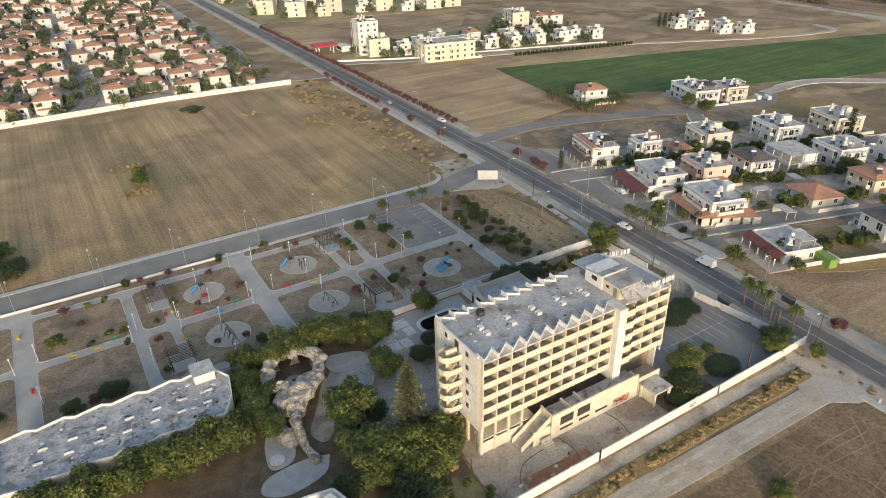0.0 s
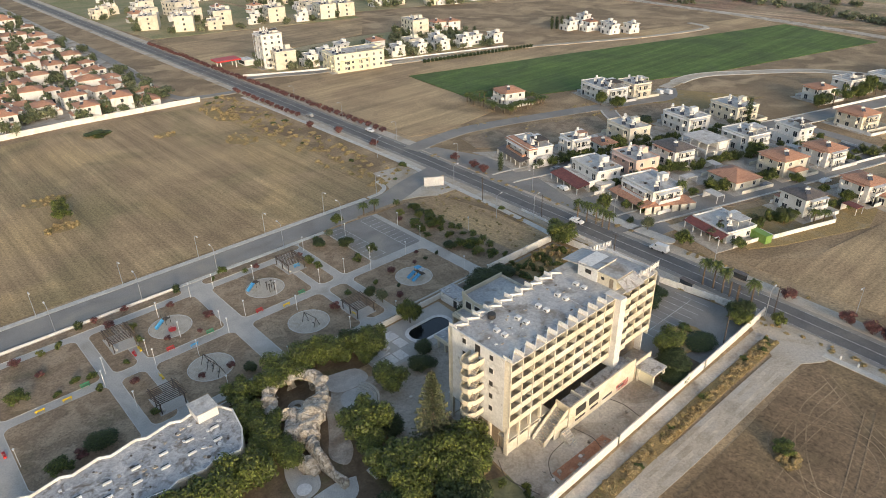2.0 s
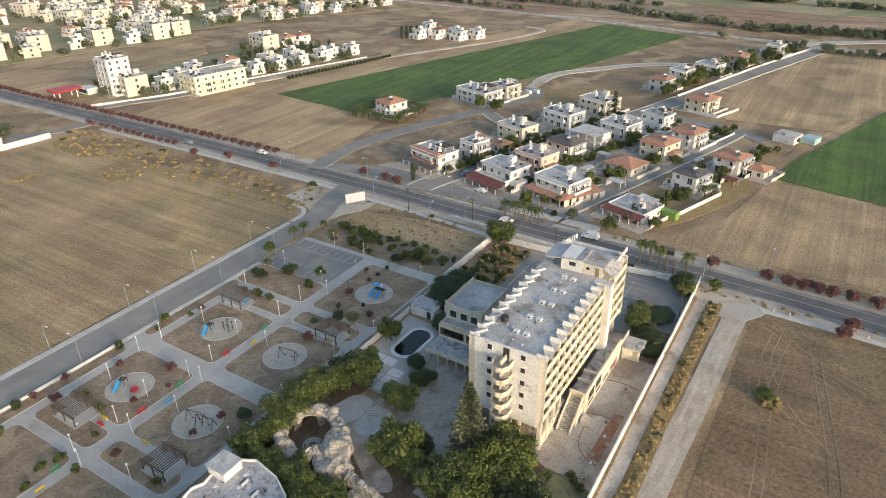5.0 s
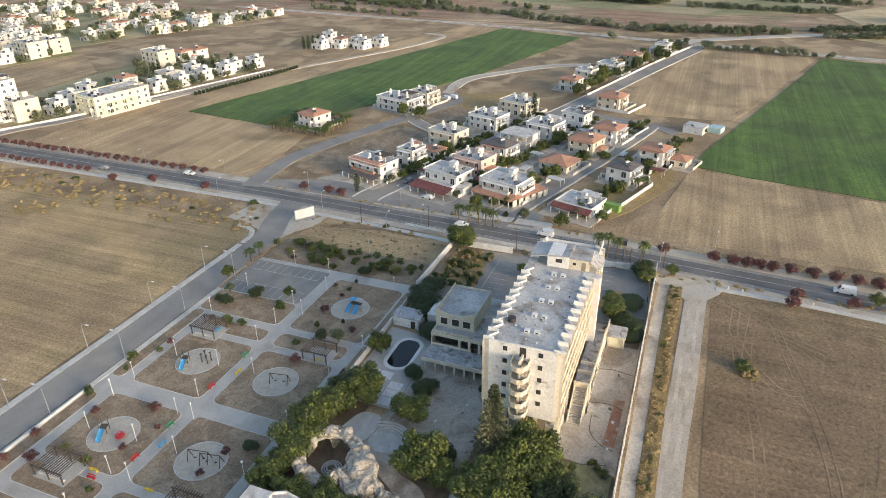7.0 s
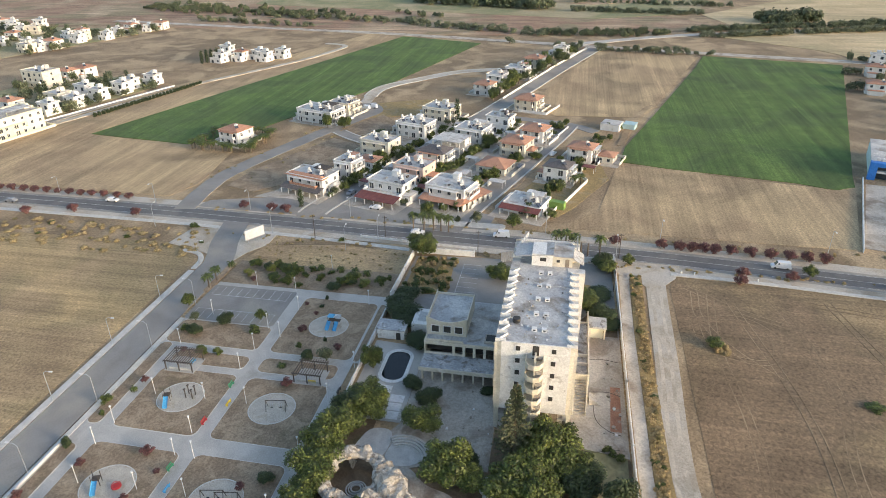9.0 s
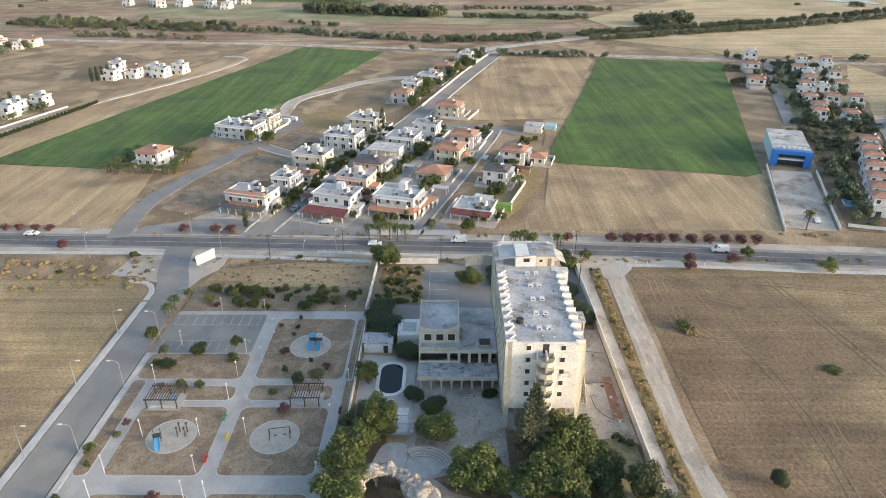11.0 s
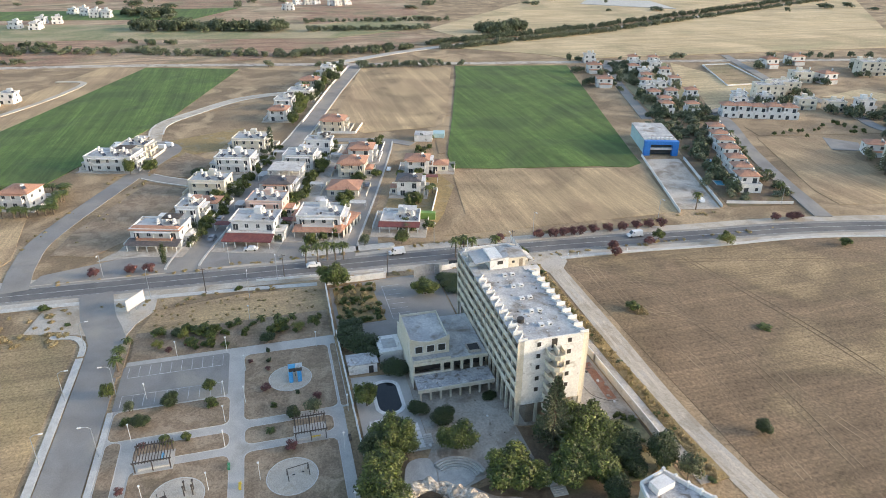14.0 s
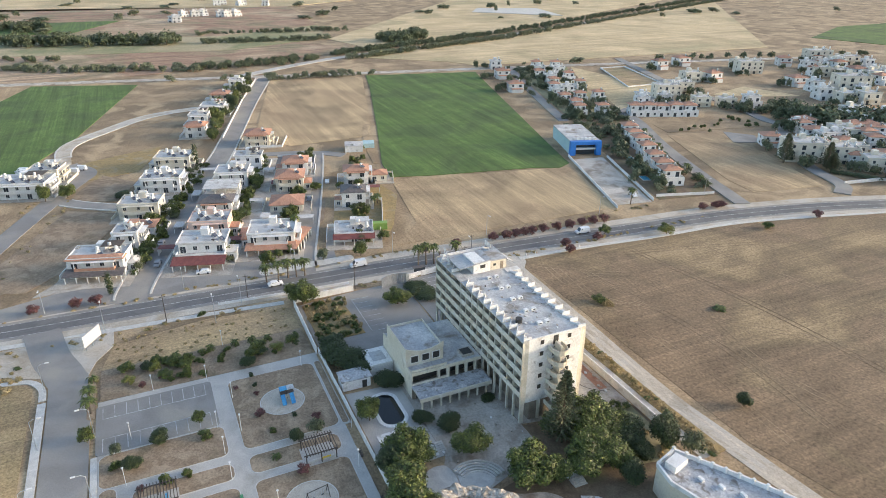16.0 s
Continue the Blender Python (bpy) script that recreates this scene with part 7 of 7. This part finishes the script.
for k, x, y, h, r in (("broad", -23, 93, 5, 3.5), ("dark", 25, 73.5, 4.5, 2.6), ("broad2", 42.5, 78.5, 3, 3.5), ("dark", 110, 83, 2, 2), ("dark", 108.5, 80.5, 1.6, 4),
                      ("dark", 114, 81.5, 1.6, 3), ("dark", 88, 60.5, 2, 2.5), ("dark", 103, 63, 1.5, 3.5), ("bush", 105, 68, 1.3, 2), ("dark", 58.5, 86.8, 1, 1.6), ("dark", 79, 110, 3.5, 3), ("dark", 93, 113, 3, 3)):
    grow(k, x, y, h * 1.05, r * 1.15)
for k, x, y, h, r in (("broad", 42, 113, 5.5, 4), ("broad2", 33, 113.5, 5, 3.6), ("broad", 25, 114.5, 4.6, 3.4), ("broad2", 46, 108.6, 4.5, 3), ("broad", 37.5, 70, 6.5, 4.4), ("broad2", 44, 74.5, 5.5, 3.6), ("broad", 30, 74.5, 6, 4.4), ("broad2", 31.5, 87.5, 5, 3.6), ("dark", 37, 88, 3.5, 2.6),
                      ("broad", 16, 98, 4.5, 3), ("broad2", 17, 105, 5, 3), ("broad", 21.5, 99, 3, 1.8), ("dark", 30, 67, 3.5, 3)):
    grow(k, x, y, h, r)
for i in range(17):
    grow("small" if i % 3 else "dark", -21 + i * 2.1, 114 + rng.uniform(-0.5, 0.5), rng.uniform(2.2, 3.8), rng.uniform(1.3, 1.9))
for i in range(22):
    grow(rng.choice(("bush", "bush", "straw", "small")), rng.uniform(28, 46), rng.uniform(60, 72), rng.uniform(0.7, 1.7), rng.uniform(0.7, 1.4))
for i in range(90):
    grow(rng.choice(("bush", "bush", "straw", "straw")), rng.uniform(96, 116), rng.uniform(103, 115), rng.uniform(0.7, 1.6), rng.uniform(0.7, 1.4), z=0.25)

# park shrubs and small trees
for k, x, y, h, r in (("small", 79.1, 168.3, 3.6, 1.9), ("olive", 73, 163, 2.6, 1.6), ("dark", 67.5, 160, 2.6, 2.0), ("bush", 68.5, 163, 1.8, 1.4), ("dark", 73.2, 154.7, 3, 2.2), ("small", 76.2, 146.8, 3, 1.6), ("bush", 70.9, 146.1, 1.8, 1.5),
                      ("oleander", 73.3, 134.5, 1.6, 1.4), ("bushdark", 70.4, 127.7, 0.8, 0.7), ("bush", 67.1, 133, 0.9, 0.9), ("oleander", 80.9, 133.9, 1, 0.8), ("oleander", 84.8, 137.8, 1, 0.8), ("bushdark", 88.7, 133.7, 0.9, 0.7),
                      ("bushdark", 84.5, 133.6, 0.8, 0.7), ("oleander", 67.5, 123.6, 1.5, 1.2), ("dark", 62.4, 129.1, 2.6, 1.7), ("olive", 62.9, 124.7, 3.5, 2.2), ("palmlow", 59.1, 134, 1.8, 1.5)):
    grow(k, x, y, h, r, z=0.2)
for k, x, y, h, r in (("oleander", 52.6, 130, 2, 1.6), ("bush", 60.5, 154.5, 2, 1.7), ("bush", 61, 150.6, 1.6, 1.2), ("oleander", 60.3, 158.7, 1.4, 1.0), ("palmlow", 45.6, 162.2, 1.7, 1.3), ("oleander", 48.4, 161.2, 1.6, 1.1), ("small", 40.6, 165, 2.2, 1.4),
                      ("oleander", 23.9, 158.9, 1.5, 1.2), ("oleander", 29.0, 148.3, 1.7, 1.6), ("oleander", 24.7, 143.8, 1.1, 0.8), ("dark", 26.5, 123, 2, 1.6), ("bush", 37.4, 164, 0.9, 0.7), ("yellow", 14, 156, 1.6, 1.2), ("bush", 13, 150, 1.6, 1.2),
                      ("oleander", 10, 160, 2, 1.6), ("oleander", 18, 146, 1.2, 1), ("bush", 8, 144, 1, 0.9), ("oleander", 7, 136, 1.3, 1.2)):
    grow(k, x, y, h, r, z=0.2)
for k, x, y, h, r in (("bush", 6.5, 124, 1.2, 1.2), ("dark", -4, 122, 3, 3), ("small", -11.5, 120.5, 3, 2.4), ("oleander", -7.5, 121.5, 2, 1.6), ("small", -12.5, 146, 3, 2.4), ("bush", 1, 143.8, 1.5, 1.3), ("bush", -2, 145, 1.2, 1.2), ("oleander", -7, 152, 1.3, 1.2),
                      ("bush", 1, 139, 1.2, 1), ("yellow", -5, 160, 1.3, 1.1), ("bush", -1, 160.5, 1.3, 1.1), ("bushdark", 4.5, 165, 2, 1.2), ("oleander", 8, 164.8, 1.6, 1.1), ("oleander", 15, 164.8, 1.6, 1.2), ("bushdark", 28, 165, 2, 1.3), ("oleander", -10, 160, 1.6, 1.6),
                      ("dark", -25, 125, 3, 2.6), ("oleander", 18, 128, 1.2, 1.0), ("oleander", 24, 127, 1.4, 1.1), ("bush", -6, 142.9, 1, 1)):
    grow(k, x, y, h, r, z=0.2)
# garden between park and main road
for i in range(40):
    x, y = rng.uniform(93.4, 103), rng.uniform(119, 164.5)
    k = rng.choice(("bush", "bush", "small", "yellow", "oleander", "bush", "dark", "small"))
    big = k in ("dark", "small", "yellow")
    grow(k, x, y, rng.uniform(1.6, 2.8) if big else rng.uniform(0.9, 1.6), rng.uniform(1.3, 2.1) if big else rng.uniform(0.8, 1.4), z=0.15)
for x, y in ((93, 167.7), (88.8, 167.7), (101.5, 167.6), (104, 160), (104, 154), (104, 149), (104, 141), (104, 135), (104, 131), (103, 127)):
    grow("palmlow" if x > 95 else "palm", x, y, 3 if x > 95 else 4.2, 1.8 if x > 95 else 2.4, z=0.15)
for i in range(60):
    grow("straw", rng.uniform(106, 120), rng.uniform(119, 163), rng.uniform(0.25, 0.5), rng.uniform(0.4, 0.9), z=0.1)

# roadside: oleanders, palms, trees
for y in (44.2, 39, 35.3, 32.3, 28.9, 24.2, 19, 13.6, 8.2, 3.7, -1.1):
    grow("oleander", 134.4 - (44 - y) * 0.035, y, 3.1, 2.3)
for x, y in ((141.5, 182.7), (141.4, 172.4), (140.8, 167.2), (120.9, 23.6), (120.5, 10.8), (127.7, -43.9), (126.9, -49.5), (126.6, -52.5), (135.3, 57.8), (129.5, 216.5), (128.7, 240), (124.4, 255), (116, 25), (104.5, -78)):
    grow("oleander", x, y, 2.8, 2.2)
for i in range(54):
    grow("oleander", 142.6 + rng.uniform(-0.4, 0.4), 228 + i * 4.8, rng.uniform(2, 2.6), rng.uniform(1.6, 2.0))
for i in range(14):
    grow("oleander", 128.6 + rng.uniform(-0.4, 0.4), 272 + i * 4.6, rng.uniform(1.8, 2.3), 1.6)
grow("cypress", 145.7, 163.5, 7, 1.1)
grow("small", 123.5, 5.4, 3.5, 2.2)
grow("yellow", 114.5, -14.5, 3.6, 3), grow("small", 104, -52, 2.6, 2.5)
for x, y, h in ((126.4, 75.3, 7.5), (126.6, 72.6, 7.8), (126.2, 70, 7), (125.8, 62.6, 7), (134.6, 117.5, 6.5), (135.2, 114.5, 6.5), (134.9, 112, 6), (134.6, 109.5, 6), (165.6, 104.9, 8), (143.5, -22, 7), (134.9, 121, 6)):
    grow("palm", x, y, h, 2.5)
for k, x, y, h, r in (("small", 145, 118.6, 5.5, 2.6), ("olive", 142.6, 101.6, 4.5, 2.4), ("small", 141.2, 89.6, 5, 2.6), ("bushdark", 143.5, 108, 1.6, 1.4), ("small", 150.5, 78, 3.4, 2.2), ("small", 122, 54.5, 3.4, 2), ("bush", 124, 192, 1.5, 2), ("bush", 122.5, 141, 1.3, 1.3)):
    grow(k, x, y, h, r)

# fields: lone bushes and scrub
for k, x, y, h, r in (("small", 84.6, 36.9, 2.2, 2.3), ("small", 20.5, 237, 5, 3), ("small", 19.5, 232, 4, 3), ("dark", -20, 186, 5, 5), ("dark", -26, 193, 6, 5), ("bush", 55, 311, 1.5, 6),
                      ("dark", 33.3, 35.5, 3.2, 1.9), ("bush", 67.8, 8, 0.7, 2.4), ("small", -22, 200, 4, 4), ("bush", 119.2, -17.4, 2.2, 1.6)):
    grow(k, x, y, h, r)
for i in range(260):
    u = rng.random()
    grow("straw" if rng.random() < 0.95 else "bush", 24 + u * 92, 53 + rng.uniform(-1.3, 1.1), rng.uniform(0.3, 0.75), rng.uniform(0.6, 1.2), z=0.1)
for i in range(230):
    y = rng.uniform(182, 330)
    grow("straw" if rng.random() < 0.94 else "bush", 112 + (y - 182) * 0.02 + rng.uniform(-9, 8), y, rng.uniform(0.4, 0.9), rng.uniform(0.8, 2.2))
for i in range(150):
    grow("straw", rng.choice((121.0, 138.8)) + rng.uniform(-1, 1.5), rng.uniform(-40, 200), rng.uniform(0.3, 0.7), rng.uniform(0.5, 1.4))
for i in range(30):
    u = rng.uniform(158, 235)
    grow("straw", u, 205 - (u - 156) * 0.275 + rng.choice((-1, 1)) * rng.uniform(5, 9), rng.uniform(0.3, 0.6), rng.uniform(0.6, 1.3))

for cx, cy, rx, ry, n in ((17.5, 226, 6, 3, 26), (20, 251, 8, 4, 22), (83.4, 34.8, 2.6, 1.8, 16), (76, 290, 5, 4, 12), (96, 262, 6, 9, 24), (104, 300, 5, 16, 26)):
    flat("dry_patch", Geo().prism([(cx + rx * math.cos(a) * rng.uniform(0.75, 1.1), cy + ry * math.sin(a) * rng.uniform(0.75, 1.1)) for a in (math.tau * q / 14 for q in range(14))], 0, 0.09), drygrass, "patch of dry golden grass in the field", "grass patch")
    for i in range(n):
        a, q = rng.uniform(0, 6.28), rng.random() ** 0.5
        grow("straw", cx + rx * q * math.cos(a), cy + ry * q * math.sin(a), rng.uniform(0.4, 1.1), rng.uniform(0.7, 1.3))

# village gardens
for i in range(230):
    u, row = rng.random(), rng.choice((0, 1, 2, 3))
    x = 150 + u * 110
    y = {0: 153, 1: 140, 2: 108, 3: 94}[row] - (x - 146) * 0.31 + rng.uniform(-3, 3) + {0: 11, 1: -9.5, 2: 7.5, 3: -9}[row] * 0.7
    grow(rng.choice(("small", "bush", "bush", "olive", "small", "palmlow")), x, y, rng.uniform(1.6, 3.8), rng.uniform(1.2, 2.4))
for k, x, y, h, r in (("cypress", 258, 128, 11, 1.6), ("broad", 197, 149.5, 4, 3), ("broad2", 204, 143.5, 4, 3), ("broad", 222, 108, 5, 3.6), ("small", 190, 119.5, 3, 4), ("small", 184, 122.5, 3, 3), ("broad", 208, 86.5, 3.2, 2.6), ("broad2", 236, 186, 6, 3), ("broad", 238, 178.5, 5, 3.5),
                      ("palm", 182, 70.5, 4, 2.4), ("palm", 184, 68.5, 4, 2.4), ("small", 206, 77, 3, 2), ("dark", 228, 158, 3, 4)):
    grow(k, x, y, h, r)
for i in range(40):
    u = i / 40 * 4
    x, y = ((-11, 13 - 26 * u), (-11 + 24 * (u - 1), -13), (13, -13 + 26 * (u - 2)), (13 - 24 * (u - 3), 13))[int(u)]
    if i < 24 or i % 2:
        grow("palm", 208 + x + rng.uniform(-1.2, 1.2), 220 + y + rng.uniform(-1.2, 1.2), rng.uniform(3.2, 4.8), rng.uniform(2.8, 3.4))
for i in range(34):
    u = i / 34
    grow(rng.choice(("broad", "dark", "far", "palm", "broad2")), 300 + u * 140 + rng.uniform(-3, 3), 113 - u * 42 + rng.uniform(0, 12), rng.uniform(4, 8), rng.uniform(2, 3.6))
for x, y in GARDENS:
    for q in range(2):
        grow(rng.choice(("far", "fardark", "far", "fardark", "fardark")), x + rng.uniform(-4, 4), y + rng.uniform(-4, 4), rng.uniform(3.5, 7), rng.uniform(2, 4))
for i in range(30):
    grow("bushdark", 236 + i * 2.5, 314 - i * 0.6 - 5, 2.0, 1.4)
for x, y in ((363, 320), (366, 318), (369, 316), (373, 314), (290, 340), (262, 360), (268, 362), (300, 333)):
    grow("cypress", x, y, 9, 1.5)
for i in range(24):
    grow(rng.choice(("fardark", "far")), 205 + rng.uniform(0, 50), -62 - rng.uniform(0, 26) - 0.2 * i, rng.uniform(2, 5), rng.uniform(2, 3.6))

for x, y, h in ((158, -123, 15), (144, -134, 13), (140, -132, 9)):
    grow("pine", x, y, h, 4.6, "dark conical conifer beside the villas")
for i in range(22):
    grow(rng.choice(("far", "fardark")), 206 + rng.uniform(0, 30), -188 - rng.uniform(0, 36), rng.uniform(5, 8), rng.uniform(3, 5))
for i in range(16):
    grow("fardark", 138 - i, -130.5 - i * 0.7, 1.8, 1.6)
    grow("fardark", 268 - i * 1.1, -75 - i * 2.1, 3.2, 2.2)
for i in range(20):
    grow("small", 212 + rng.uniform(0, 22), -114 - rng.uniform(0, 58), rng.uniform(1.5, 2.4), rng.uniform(0.8, 1.4))
for i in range(6):
    grow("palm", 150 + i * 16 + rng.uniform(-4, 4), -62 - i * 6 + rng.uniform(-6, 4), rng.uniform(4, 6), 2.4)
for i in range(64):
    u = rng.random()
    grow(rng.choice(("fardark", "far", "far")), 146 + u * 110, -39 - u * 37 - rng.choice((rng.uniform(0, 9), rng.uniform(20, 27))), rng.uniform(1.5, 4), rng.uniform(1.2, 2.4))
for i in range(110):
    u = rng.random()
    grow(rng.choice(("fardark", "far", "far")), 262 + u * 160, -78 - u * 30 - rng.uniform(0, 36), rng.uniform(2, 5), rng.uniform(1.4, 2.8))

for i in range(110):
    x = rng.uniform(170, 314)
    grow(rng.choice(("fardark", "far", "far")), x, 345 - (x - 175) * 0.22 + rng.uniform(-3, 48), rng.uniform(2.5, 6), rng.uniform(1.8, 3.4))
for i in range(120):
    x = rng.uniform(275, 490)
    grow(rng.choice(("fardark", "far", "far")), x, rng.uniform(500 - 0.36 * (x - 278), 720), rng.uniform(3, 7), rng.uniform(2, 4.5))

# tree belts beyond the highway
BELTS = [((625, 520), (575, 300), 34, 90, "fardark"), ((575, 300), (508, 100), 14, 46, "far"), ((508, 100), (524, 0), 16, 36, "fardark"), ((448, 60), (440, -20), 4, 14, "far"), ((436, -110), (400, -300), 6, 34, "far"), ((400, -300), (360, -470), 6, 26, "fardark"),
         ((513, -22), (576, -204), 6, 60, "far"), ((538, -14), (601, -196), 6, 60, "fardark"), ((575, -204), (988, -1056), 5, 170, "far"), ((602, -196), (1014, -1044), 5, 150, "fardark"), ((505, 250), (455, 60), 5, 26, "far"), ((700, 250), (660, 100), 16, 26, "fardark"),
         ((596, -85), (610, -130), 12, 20, "fardark"), ((845, 280), (800, 220), 15, 16, "fardark"), ((650, 80), (640, -40), 6, 26, "far"), ((720, 80), (700, -80), 8, 24, "far"), ((540, 420), (520, 300), 4, 14, "far"), ((205, -190), (175, -250), 18, 30, "fardark"), ((620, 250), (590, 200), 8, 8, "fardark")]
HIGHWAYS = [[Vector(p) for p in STREETS[k][1]] for k in (7, 8)]


def on_highway(p, clear=7.5):
    for pts in HIGHWAYS:
        for a, b in zip(pts, pts[1:]):
            d = b - a
            u = max(0.0, min(1.0, (p - a).dot(d) / d.length_squared))
            if (a + d * u - p).length < clear:
                return True
    return False


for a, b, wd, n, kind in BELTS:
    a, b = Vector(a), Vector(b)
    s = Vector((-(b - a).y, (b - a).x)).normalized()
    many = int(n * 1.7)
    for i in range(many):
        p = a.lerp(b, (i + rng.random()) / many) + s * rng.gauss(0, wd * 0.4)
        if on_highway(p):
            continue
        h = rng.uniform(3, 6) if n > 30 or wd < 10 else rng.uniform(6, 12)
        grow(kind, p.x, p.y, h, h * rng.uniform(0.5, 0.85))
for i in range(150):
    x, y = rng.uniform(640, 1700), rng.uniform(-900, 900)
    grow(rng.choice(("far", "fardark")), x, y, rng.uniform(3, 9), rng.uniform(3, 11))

join("distant_trees", LATER["tree"], "scattered distant trees and tree belts between fields", "trees")
join("dry_weeds", LATER["weeds"], "tufts of dry straw-coloured weeds on verges", "weeds")
